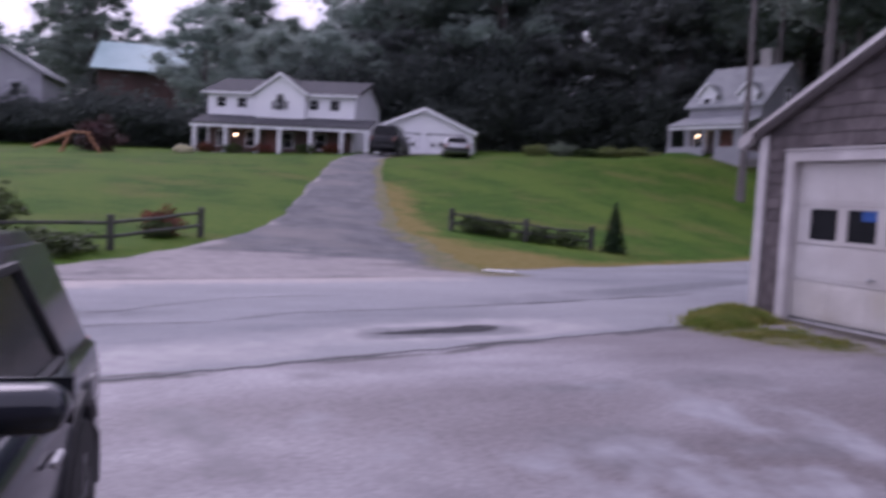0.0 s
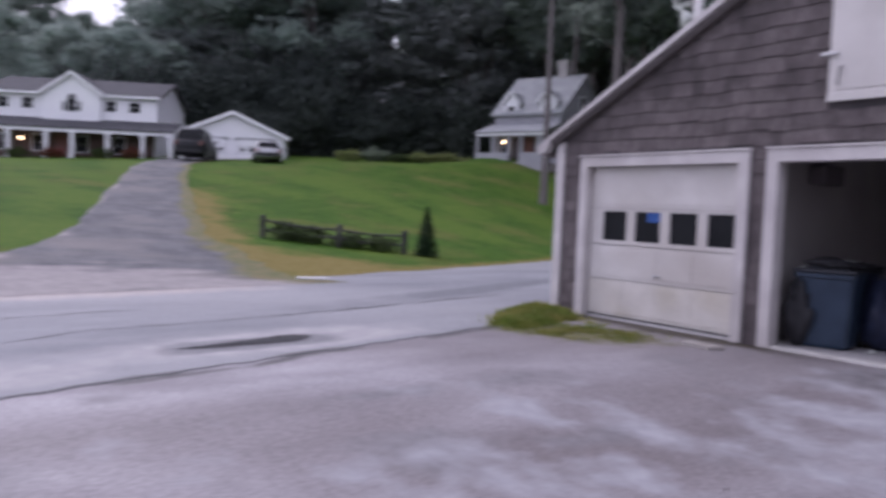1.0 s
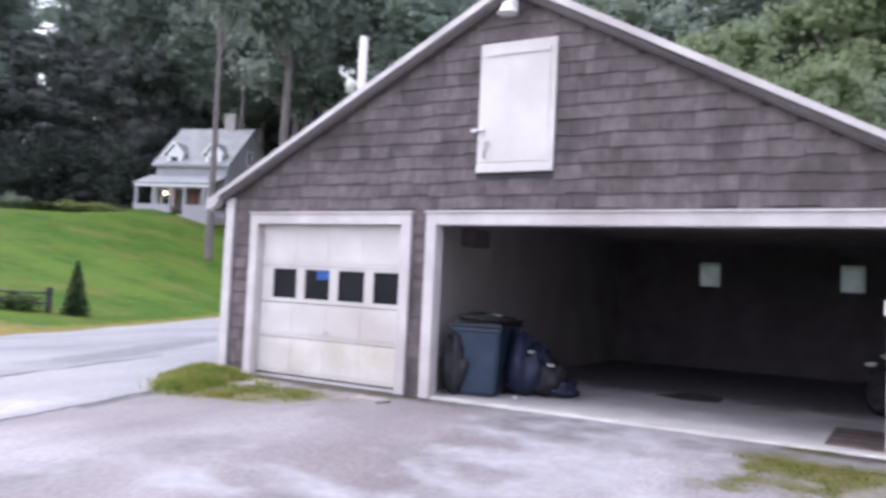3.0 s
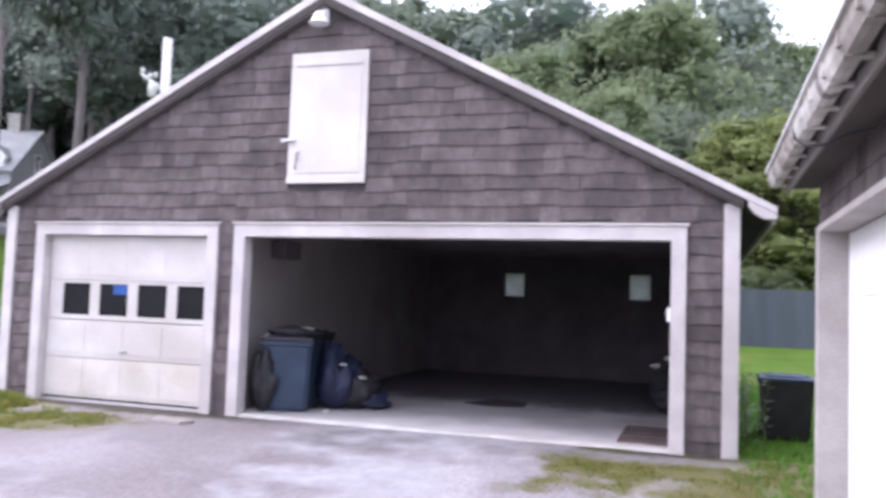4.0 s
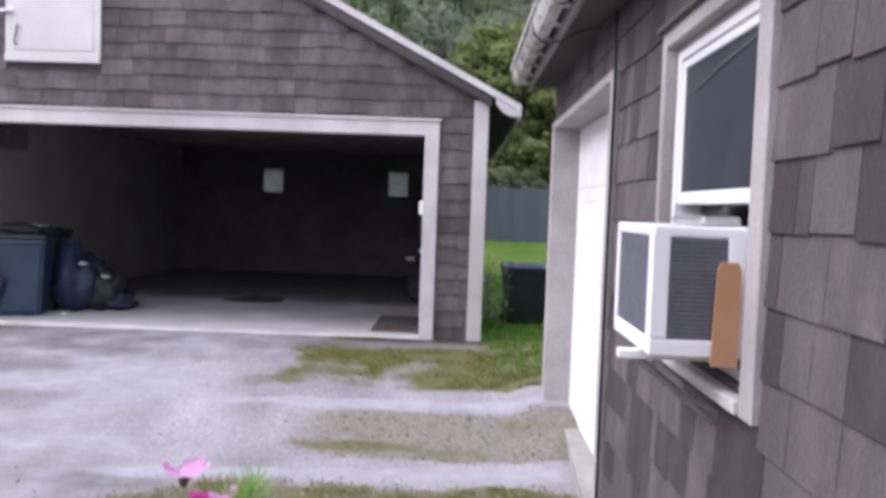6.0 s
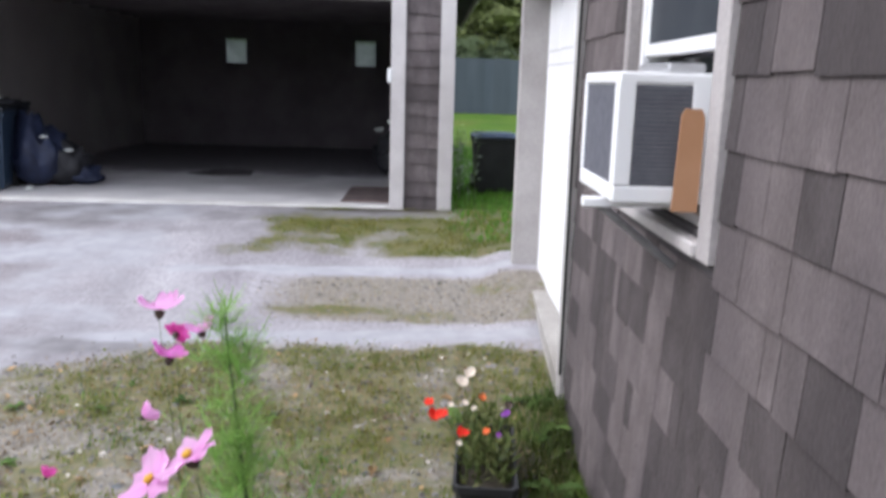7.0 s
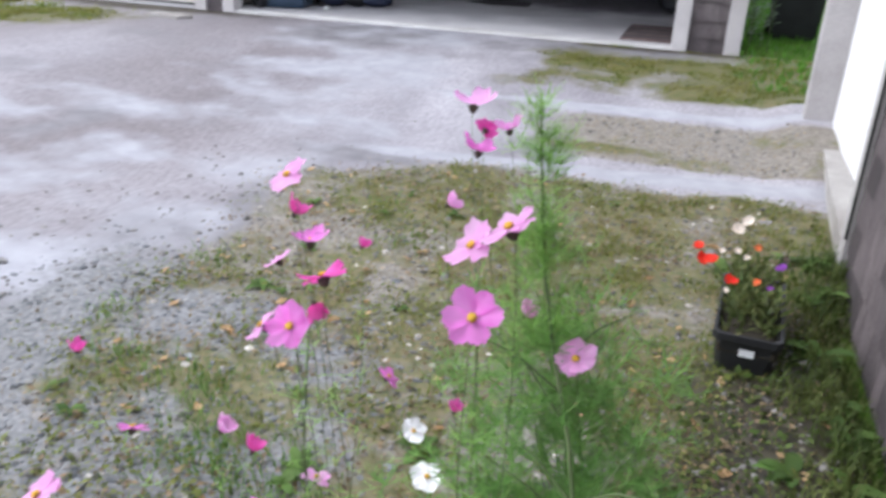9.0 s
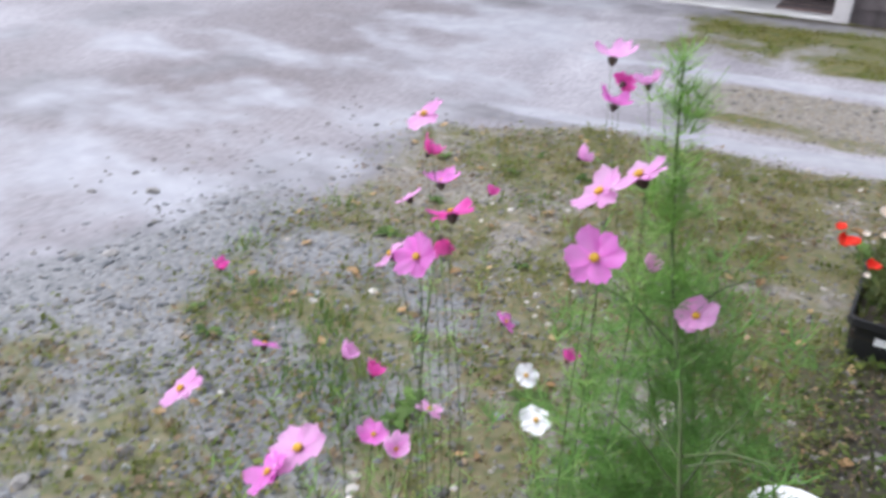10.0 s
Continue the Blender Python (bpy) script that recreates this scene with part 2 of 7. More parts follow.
M_metal = mat("dull_steel", (0.45, 0.45, 0.46), (0.55, 0.55, 0.56), 8, 0.4, metal=0.8)
M_grille = mat("grey_fin_grille", (0.095, 0.098, 0.118), (0.13, 0.133, 0.155), 40, 0.6)
M_fence = mat("blue_grey_fence_board", (0.048, 0.062, 0.075), (0.064, 0.079, 0.092), 2, 0.8, 0.2, spread=0.1, stretch=(1, 1, 0.2))
M_rail = mat("grey_split_rail", (0.04, 0.043, 0.036), (0.08, 0.08, 0.068), 3, 0.9, 0.5)
M_bark = mat("rough_bark", (0.11, 0.097, 0.097), (0.17, 0.15, 0.15), 3, 0.95, 0.9, stretch=(1, 1, 0.25), bump_scale=14)
M_bark_pale = mat("grey_bark", (0.07, 0.065, 0.065), (0.11, 0.10, 0.10), 3, 0.95, 0.9, stretch=(1, 1, 0.25), bump_scale=14)
M_pole = mat("pale_weathered_pole", (0.50, 0.48, 0.47), (0.60, 0.58, 0.57), 4, 0.85, 0.3, stretch=(1, 1, 0.2))
# Leaf colour lifted well above foliage: haze over the wood is painted in.
M_leaf_veiled = leaf_mat("dark_leaves", (0.25, 0.305, 0.268), (0.30, 0.352, 0.30), 0.15, 0.25, 0.7)
# Shade low at the wood's edge is put into these two leaf colours.
M_leaf_shaded = leaf_mat("deep_shade_leaves", (0.068, 0.084, 0.078), (0.094, 0.112, 0.10), 0.2, 0.25, 0.55)
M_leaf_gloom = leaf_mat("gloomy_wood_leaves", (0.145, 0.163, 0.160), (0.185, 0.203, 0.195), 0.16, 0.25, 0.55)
# Palest leaf copy, with the most haze put into its colour.
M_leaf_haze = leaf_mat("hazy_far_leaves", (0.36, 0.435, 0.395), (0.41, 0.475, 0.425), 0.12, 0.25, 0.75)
M_leaf_soft = leaf_mat("soft_green_leaves", (0.20, 0.255, 0.145), (0.25, 0.305, 0.175), 0.18, 0.4, 0.6)
M_leaf_shrub = leaf_mat("shrub_leaves", (0.055, 0.085, 0.032), (0.09, 0.12, 0.045), 0.4, 0.6, 0.45)
M_leaf_mid = leaf_mat("summer_leaves", (0.19, 0.238, 0.175), (0.235, 0.28, 0.205), 0.18, 0.3, 0.65)
M_leaf_light = leaf_mat("light_leaves", (0.19, 0.235, 0.085), (0.24, 0.275, 0.11), 0.4, 0.4, 0.55)
M_leaf_maroon = leaf_mat("maroon_leaves", (0.085, 0.04, 0.045), (0.06, 0.045, 0.04))
M_leaf_fir = leaf_mat("fir_needles", (0.03, 0.06, 0.028), (0.05, 0.085, 0.04))
M_leaf_red = leaf_mat("reddish_leaves", (0.20, 0.055, 0.045), (0.12, 0.075, 0.035))
M_carglass = glass_mat("tinted_car_glass", (0.035, 0.042, 0.042), 0.12)
M_carpaint = mat("dark_blue_black_car_paint", (0.018, 0.021, 0.030), (0.024, 0.028, 0.038), 2, 0.16, spec=0.6)
M_tyre = mat("tyre_rubber", (0.02, 0.02, 0.02), (0.03, 0.03, 0.03), 10, 0.85)
M_orange = mat("orange_cedar", (0.26, 0.12, 0.06), (0.34, 0.165, 0.085), 3, 0.75)
M_concrete = mat("old_concrete", (0.46, 0.45, 0.43), (0.56, 0.55, 0.53), 3, 0.9, 0.5, c=(0.36, 0.34, 0.32), fine=0.12)
M_sill = mat("stained_concrete_sill", (0.30, 0.285, 0.265), (0.38, 0.362, 0.34), 4, 0.9, 0.5, c=(0.22, 0.20, 0.18), fine=0.12)
M_mat_brown = mat("brown_floor_mat", (0.095, 0.066, 0.062), (0.15, 0.108, 0.10), 6, 0.95, 0.5)
M_lamp_on = glow_mat("lit_porch_lamp", (1.0, 0.70, 0.34), 7.0)
M_soffit = mat("weathered_soffit_board", (0.085, 0.073, 0.07), (0.13, 0.115, 0.11), 3.0, 0.85, 0.4, c=(0.055, 0.048, 0.045), stretch=(1, 0.3, 1))
M_steel_dull = mat("dull_grey_steel", (0.16, 0.155, 0.16), (0.22, 0.215, 0.22), 20, 0.6)
M_soil = mat("potting_soil", (0.035, 0.028, 0.02), (0.06, 0.05, 0.035), 20, 0.95, 0.9)
M_rock = mat("pale_boulder", (0.30, 0.285, 0.17), (0.38, 0.355, 0.22), 2, 0.9, 0.7)

M_backpane = leaf_mat("dusty_translucent_pane", (0.42, 0.44, 0.44), (0.52, 0.54, 0.54), 0.05, 6)
for node in M_backpane.node_tree.nodes:
    if node.bl_idname == "ShaderNodeMixShader":
        node.inputs["Fac"].default_value = 0.85

# ---------------- the lie of the land ----------------


def near_edge(y):
    return -5.49 - 0.273 * y - (0.001 * y * y if y > 0 else 0)


def far_edge(y):
    return -12.6 - 0.2 * y - (0.008 * min(y, 30.0) ** 2 if y > 0 else 0)


def terrain(x, y):
    """Height of the ground: the lot dips towards the house, the lawn climbs beyond the road."""
    side = sstep(-5.5, -1.5, x)
    lot = -0.05 + 0.02 * side - 0.24 * sstep(7.7, 4.6, y) * side - 0.16 * sstep(1.08, 1.33, x) * sstep(3.35, 2.8, y) + 0.085 * sstep(1.0, 1.3, x) * sstep(4.2, 5.4, y) * sstep(6.8, 6.0, y)
    d = far_edge(y) - x
    if d <= 0:
        return lot - 0.03 * sstep(0.0, -0.6, x - near_edge(y)) + 0.016 * max(0.0, min(y, 60.0) - 9.0) * sstep(-9.0, -7.0, x)
    rise = 2.73 + 0.058 * max(-20.0, min(y, 60.0))
    crest = 34.0 - 0.75 * max(0.0, min(y - 8.0, 22.0))
    u = d / crest
    knoll = 0.75 * math.exp(-(((x + 43.0) / 8.0) ** 2 + ((y - 37.5) / 7.0) ** 2))
    hill = knoll + rise * (0.75 * u + 0.25 * sstep(0, 1, u)) if u < 1 else rise + 0.06 * min(d - crest, 24.0) + 0.16 * min(45.0, max(0.0, d - crest - 24.0))
    return -0.08 + hill


def sheet(name, xs_of, ys, lift, material, masks=None):
    """A ground sheet: rows at ys, each with its xs from xs_of(y). masks: name -> function of (x, y), kept as an attribute."""
    rows = [xs_of(y) for y in ys]
    k = len(rows[0])
    pts = [(x, y, terrain(x, y) + (lift(x, y) if callable(lift) else lift)) for row, y in zip(rows, ys) for x in row]
    faces = [(j * k + i, j * k + i + 1, (j + 1) * k + i + 1, (j + 1) * k + i) for j in range(len(ys) - 1) for i in range(k - 1)]
    me = bpy.data.meshes.new(name)
    me.from_pydata(pts, [], faces)
    for poly in me.polygons:
        poly.use_smooth = True
    for key, f in (masks or {}).items():
        at = me.attributes.new(key, "FLOAT", "POINT")
        at.data.foreach_set("value", [f(p[0], p[1]) for p in pts])
    me.materials.append(material)
    return new(name, me)


def blend(lo, hi, n):
    return [lo + (hi - lo) * i / (n - 1) for i in range(n)]


def wobble(x, y, s=1.0, k=0.0):
    return noise.noise(Vector((x * s, y * s, k)))


def masked(name, base, layers):
    """A material built up from plain layers: (attribute, other material's colours, noise scale, edge)."""
    m = base.copy()
    m.name = name
    n, l = m.node_tree.nodes, m.node_tree.links
    p = n["Principled BSDF"]
    col = p.inputs["Base Color"].links[0].from_socket
    geo = n.new("ShaderNodeNewGeometry")
    for attr, c1, c2, sc, ragged in layers:
        at = n.new("ShaderNodeAttribute")
        at.attribute_name = attr
        t, t2 = n.new("ShaderNodeTexNoise"), n.new("ShaderNodeTexNoise")
        t.inputs["Scale"].default_value, t.inputs["Detail"].default_value = sc, 6.0
        t2.inputs["Scale"].default_value, t2.inputs["Detail"].default_value = sc * 3.1, 4.0
        l.new(geo.outputs["Position"], t.inputs["Vector"])
        l.new(geo.outputs["Position"], t2.inputs["Vector"])
        shift = n.new("ShaderNodeMath")
        shift.operation = "MULTIPLY_ADD"
        l.new(t.outputs["Fac"], shift.inputs[0])
        shift.inputs[1].default_value = 2 * ragged
        shift.inputs[2].default_value = -ragged
        add = n.new("ShaderNodeMath")
        l.new(at.outputs["Fac"], add.inputs[0])
        l.new(shift.outputs[0], add.inputs[1])
        r = n.new("ShaderNodeMapRange")
        r.interpolation_type = "SMOOTHSTEP"
        r.inputs["From Min"].default_value, r.inputs["From Max"].default_value = 0.25, 0.75
        l.new(add.outputs[0], r.inputs["Value"])
        two = n.new("ShaderNodeMix")
        two.data_type = "RGBA"
        two.inputs["A"].default_value, two.inputs["B"].default_value = (*c1, 1), (*c2, 1)
        rr = n.new("ShaderNodeMapRange")
        rr.inputs["From Min"].default_value, rr.inputs["From Max"].default_value = 0.35, 0.65
        l.new(t2.outputs["Fac"], rr.inputs["Value"])
        l.new(rr.outputs["Result"], two.inputs["Factor"])
        k = n.new("ShaderNodeMix")
        k.data_type = "RGBA"
        l.new(r.outputs["Result"], k.inputs["Factor"])
        l.new(col, k.inputs["A"])
        l.new(two.outputs["Result"], k.inputs["B"])
        col = k.outputs["Result"]
    l.new(col, p.inputs["Base Color"])
    return m


grid_x = blend(-900, -160, 8)[:-1] + blend(-160, -60, 26)[:-1] + blend(-60, -24, 37)[:-1] + blend(-24, -5, 58)[:-1] + blend(-5, 12, 18)[:-1] + blend(12, 60, 10)[:-1] + blend(60, 900, 8)
grid_y = blend(-900, -60, 8)[:-1] + blend(-60, -20, 11)[:-1] + blend(-20, 60, 81)[:-1] + blend(60, 140, 17)[:-1] + blend(140, 900, 8)


def ground_lift(x, y):
    """The grass sheet lies under road, lot and garage."""
    inside = sstep(0.0, 1.2, x - far_edge(y)) * (1.0 if y < 8.2 else sstep(1.2, 0.0, x - near_edge(y))) * sstep(16, 13, x)
    under = 0.4 if -8.1 < x < 0.7 and 8.05 < y < 15.2 else 0.0
    return -0.008 - 0.07 * inside - under


def parched(x, y):
    """Dry yellow grass beside the drive's mouth and along the far road edge."""
    a = math.exp(-(((x + 16.2) / 2.0) ** 2 + ((y - 7.8) / 2.6) ** 2)) * 1.1
    drive = y - np.interp(x, (-38, -28.8, -24.6, -21, -18.4, -16.6), (12, 9.4, 8.2, 7.1, 7.0, 6.7)) - 0.4 * wobble(x, y, 0.7, 45.0)
    margin = 0.85 * sstep(1.7, 0.4, drive) * sstep(-0.8, -0.2, drive) * sstep(-40, -30, x) * sstep(-14, -16, x)
    return max(a, margin, 0.75 * math.exp(-((far_edge(y) - x) / 0.7) ** 2) * sstep(4.0, 6.0, y))


def mown(x, y):
    """Lighter bands left by mowing and thin patches."""
    return 0.45 + 0.9 * wobble(x * 0.12, y * 0.45, 1.0, 41.0) + 0.4 * wobble(x, y, 0.35, 43.0)


M_grass_m = masked("mown_lawn", M_grass, [("mown", (0.052, 0.108, 0.011), (0.082, 0.125, 0.018), 1.5, 0.35), ("parched", (0.15, 0.125, 0.035), (0.19, 0.155, 0.055), 1.8, 0.35)])
tagged(sheet("ground", lambda y: grid_x, grid_y, ground_lift, M_grass_m, dict(mown=mown, parched=parched)), "mown green lawn rising to the houses across the road", "lawn", kind="structure")


road_ys = blend(-60, -8, 27)[:-1] + blend(-8, 14, 111)[:-1] + blend(14, 70, 57)


def road_xs(y):
    a, b = far_edge(y) + 0.16 * wobble(0.0, y, 0.7), near_edge(y) + 0.05
    return blend(a, b, 60)


def pothole(x, y):
    """The long wet patch in the road and the paler worn ground round it."""
    s = sstep(1.9, 3.3, y)
    u, v = (y - 2.85) / 0.78, (x + 7.36 + 0.20 * (y - 2.85)) / (0.085 + 0.13 * s)
    return 1.15 * math.exp(-((u * u) ** 2 + (v * v) ** 2) * 1.2)


def wet_rim(x, y):
    u, v = (y - 2.95) / 1.15, (x + 7.33 + 0.1 * (y - 2.95)) / 0.36
    return 0.95 * math.exp(-((u * u) ** 2 + (v * v) ** 2)) + 0.3 * wobble(x, y, 1.7, 23.0)


def wheel_worn(x, y):
    u, v = (y - 3.2) / 2.4, (x + 7.4 + 0.155 * (y - 3.2)) / 0.75
    near = math.exp(-(((x - near_edge(y) + 0.9) / 0.7) ** 2)) * sstep(2.5, 0.5, y)
    return max(math.exp(-(u * u + v * v)), (0.75 + 0.4 * wobble(x, y, 0.9, 29.0)) * near)


def edge_dark(x, y):
    d = x - near_edge(y) - 0.12 * wobble(x, y, 1.1, 3.0)
    return math.exp(-((d + 0.12) / 0.07) ** 2) * sstep(-0.35, 0.25, wobble(x * 0.5, y * 0.8, 1.0, 7.0) + 0.12)


M_road_m = masked("worn_road", M_road, [
    ("worn", (0.30, 0.29, 0.30), (0.36, 0.35, 0.35), 2.0, 0.25),
    ("rim", (0.155, 0.155, 0.165), (0.20, 0.20, 0.21), 3.0, 0.3),
    ("patch", (0.13, 0.135, 0.145), (0.165, 0.17, 0.185), 2.0, 0.2),
    ("pothole", (0.03, 0.03, 0.034), (0.055, 0.055, 0.06), 5.0, 0.25),
    ("lip", (0.06, 0.058, 0.06), (0.11, 0.105, 0.105), 6.0, 0.35),
    ("dust", (0.34, 0.31, 0.30), (0.41, 0.37, 0.35), 2.5, 0.3)])


def road_patch(x, y):
    """Darker worn bands along the wheel lines."""
    d = x - near_edge(y)
    return 0.62 * math.exp(-((d + 3.6 + 0.4 * wobble(0.0, y, 0.3, 31.0)) / 0.55) ** 2) + 0.75 * wobble(d * 0.9, y * 0.16, 1.0, 33.0)


def road_dust(x, y):
    """Pale sand washed over the far side, off the gravel drive."""
    return sstep(2.4, 0.2, x - far_edge(y) - 1.3 * wobble(x * 0.7, y * 0.35, 1.0, 2.0)) * sstep(-5.0, -2.0, y) * sstep(7.5, 5.0, y) * 0.85


tagged(sheet("road", road_xs, road_ys, 0.0, M_road_m, dict(worn=wheel_worn, rim=wet_rim, patch=road_patch, pothole=pothole, lip=edge_dark, dust=road_dust)), "cracked grey asphalt country road with a wet patch", "road", kind="structure")

# The lot between road, garage and house.
lot_ys = blend(-14, -0.5, 46)[:-1] + blend(-0.5, 8.06, 130)


def lot_xs(y):
    return blend(near_edge(y) + 0.06 * wobble(1.0, y, 1.5, 5.0), -2.6, 48)[:-1] + blend(-2.6, 1.5, 64)[:-1] + blend(1.5, 10, 10)


def hump(x, y, cx, cy, rx, ry):
    return math.exp(-(((x - cx) / rx) ** 2 + ((y - cy) / ry) ** 2))


def weedy(x, y):
    """The gravel bed by the house wall, with weeds in it."""
    line = -1.55 + 0.35 * sstep(1.5, 0.0, y) * -1.2 + 0.65 * sstep(3.6, 4.4, y)
    bed = sstep(line - 0.25, line + 0.35, x + 0.22 * wobble(x, y, 1.3, 1.0)) * sstep(4.35, 4.05, y + 0.12 * wobble(x, y, 1.7, 2.0))
    mid = sstep(-0.9, 0.1, x + 0.3 * wobble(x, y, 1.2, 4.0)) * sstep(4.62, 4.8, y) * sstep(5.75, 5.6, y)
    return max(bed, 0.85 * mid)


def slaty(x, y):
    """Blue-grey crushed stone along the outer edge of the bed."""
    return sstep(0.25, -0.55, x + 0.45 * wobble(x, y, 1.6, 63.0) + 0.12 * (y - 1.5)) * sstep(2.7, 1.7, y + 0.4 * wobble(x, y, 1.1, 65.0)) * sstep(-2.3, -1.6, x + 0.3 * wobble(x, y, 1.4, 67.0))


def mossy(x, y):
    right = sstep(-1.5, -0.6, x + 0.4 * wobble(x, y, 1.1, 6.0)) * sstep(6.0, 6.3, y + 0.15 * wobble(x, y, 1.5, 8.0)) * (0.66 + 0.3 * sstep(0.2, 1.2, x) + 0.65 * wobble(x, y, 1.5, 77.0))
    left = sstep(1.3, 0.1, abs(y - 6.75 - 0.36 * (x + 6.2)) + 0.35 * wobble(x, y, 1.3, 9.0)) * sstep(-4.3, -6.6, x)
    corner = sstep(-6.9, -7.5, x) * sstep(5.7, 6.4, y)
    mid = hump(x, y, 0.0, 4.95, 0.5, 0.13) * 0.9
    return max(right, left, corner, mid)


def greens(x, y):
    """Weeds and thin grass in the gravel bed."""
    return weedy(x, y) * (0.50 - 0.12 * slaty(x, y) + 0.9 * wobble(x, y, 2.2, 11.0) + 0.30 * sstep(-0.4, 0.9, x) + 0.2 * sstep(2.4, 3.4, y) * sstep(4.6, 4.2, y) - 0.5 * sstep(4.2, 4.6, y))


def pale(x, y):
    a = math.exp(-((y - 5.84 - 0.02 * (x - 1)) / 0.105) ** 2) * sstep(-2.2, -0.6, x)
    b = math.exp(-((y - 4.45 - 0.08 * (x - 0.6)) / 0.125) ** 2) * sstep(-2.2, -0.8, x)
    c = 0.6 * sstep(0.9, 0.0, abs(y - 5.0 - 0.12 * (x + 3)) - 0.4) * sstep(-0.3, -1.8, x) * sstep(-5.5, -3.5, x)
    sw = 0.55 + 0.5 * wobble(x * 0.6 + y * 0.25, y * 1.6, 1.1, 13.0)
    wide = 0.16 + 0.6 * wobble(x * 0.30 + y * 0.10, y * 0.75 - x * 0.2, 1.0, 53.0) + 0.4 * wobble(x * 0.9, y * 1.7, 1.0, 55.0)
    return max(a, b, c * sw, wide * sstep(-1.5, -2.4, x) * sstep(-5.6, -4.2, x) * sstep(-0.2, 1.4, y) * sstep(7.2, 6.2, y), 0.85 * sw * sstep(-1.1, -1.9, x) * sstep(-4.4, -2.8, x) * sstep(0.0, 1.6, y))


def damp(x, y):
    streak = 0.5 + 0.9 * wobble(x * 0.8 - y * 0.3, y * 0.25, 1.0, 17.0)
    apron = hump(x, y, -1.9, 7.35, 2.9, 0.8) * 0.95 + hump(x, y, 0.3, 7.85, 0.9, 0.25)
    spots = sum(k * hump(x, y, cx, cy, rx, ry) for cx, cy, rx, ry, k in ((-4.45, -0.05, 0.3, 0.18, 0.9), (-4.0, 0.15, 0.5, 0.25, 0.7), (-4.7, 2.8, 0.12, 0.45, 0.95), (-3.6, 2.45, 0.5, 0.7, 0.7), (-5.3, 1.0, 0.3, 0.5, 0.5), (-4.7, 4.2, 0.3, 0.9, 0.7), (-2.9, 1.1, 0.5, 0.5, 0.65), (-3.3, 3.9, 0.25, 0.6, 0.65), (-1.9, 2.6, 0.2, 0.3, 0.6), (-1.75, 1.3, 0.3, 0.9, 0.85), (-1.5, 3.2, 0.3, 0.8, 0.8), (-1.2, 4.15, 0.9, 0.12, 0.8), (-2.6, 4.9, 0.5, 0.25, 0.6), (-4.2, 6.3, 0.9, 0.3, 0.6)))
    return max(spots + 0.25 * wobble(x, y, 1.3, 37.0), apron * (0.4 + 0.8 * streak), 0.5 * streak * sstep(2.0, 5.5, y) * sstep(6.8, 5.5, y) * sstep(-0.5, -1.5, x))


def bare_soil(x, y):
    """Dark bare soil, some shadow painted in, round the planter and along the foot of the house wall."""
    return max(0.85 * hump(x, y, 1.12, 2.2, 0.22, 1.0), 1.0 * hump(x, y, 1.02, 1.6, 0.46, 1.0), 0.6 * hump(x, y, 1.3, 2.0, 0.1, 3.0), 0.95 * hump(x, y, -5.7, 7.95, 1.9, 0.42), 1.1 * sstep(7.72, 7.86, y) * sstep(-5.0, -5.2, x), 0.75 * hump(x, y, 0.2, 7.95, 1.2, 0.3)) + 0.15 * wobble(x, y, 3.0, 51.0)


M_lot = mat("lot_asphalt", (0.185, 0.172, 0.184), (0.335, 0.320, 0.338), 1.5, 0.58, 0.4, c=(0.155, 0.135, 0.138), fine=0.2, bump_scale=30, stretch=(0.8, 0.32, 1))
M_lot_m = masked("worn_lot", M_lot, [
    ("damp", (0.145, 0.138, 0.146), (0.195, 0.186, 0.194), 2.6, 0.55),
    ("pale", (0.272, 0.269, 0.290), (0.330, 0.328, 0.350), 2.4, 0.65),
    ("gravel", (0.122, 0.106, 0.084), (0.25, 0.228, 0.198), 13.0, 0.35),
    ("slate", (0.105, 0.106, 0.108), (0.215, 0.213, 0.213), 16.0, 0.5),
    ("green", (0.078, 0.090, 0.028), (0.162, 0.135, 0.068), 9.0, 0.75),
    ("moss", (0.074, 0.085, 0.022), (0.125, 0.108, 0.044), 5.0, 0.5),
    ("soil", (0.03, 0.025, 0.018), (0.07, 0.06, 0.038), 6.0, 0.35),
    ("lip", (0.06, 0.058, 0.06), (0.11, 0.105, 0.105), 6.0, 0.35)])
tagged(sheet("lot", lot_xs, lot_ys, 0.014, M_lot_m, dict(damp=damp, pale=pale, gravel=weedy, slate=slaty, green=greens, moss=mossy, soil=bare_soil, lip=lambda x, y: edge_dark(x - 0.2, y))), "worn grey parking lot with gravel, moss and pale tyre tracks", "parking lot", kind="structure")


def edge_strip():
    """The broken lip of asphalt where the lot meets the road."""
    bm, rows, y = bmesh.new(), [], -13.0
    while y < 6.2:
        c = near_edge(y) + 0.05 * wobble(1.0, y, 1.5, 5.0) + 0.05 * wobble(0.0, y, 4.0, 6.0)
        w = 0.018 + 0.095 * max(0.0, 0.35 + wobble(2.0, y, 1.1, 8.0)) * sstep(-3.0, 1.0, y) + 0.012 * wobble(0.0, y, 9.0, 2.0)
        z = terrain(c, y)
        rows.append([bm.verts.new(v) for v in ((c - w - 0.02, y, z - 0.01), (c - w, y, z + 0.012), (c, y, z + 0.022), (c + 0.02, y, z + 0.016), (c + 0.03, y, z - 0.01))])
        y += 0.05
    for a, d in zip(rows, rows[1:]):
        for k in range(4):
            bm.faces.new((a[k], a[k + 1], d[k + 1], d[k]))
    return part("asphalt_edge", bm, M_tar)


tagged(edge_strip(), "dark broken asphalt lip between lot and road", "kerb", kind="structure")

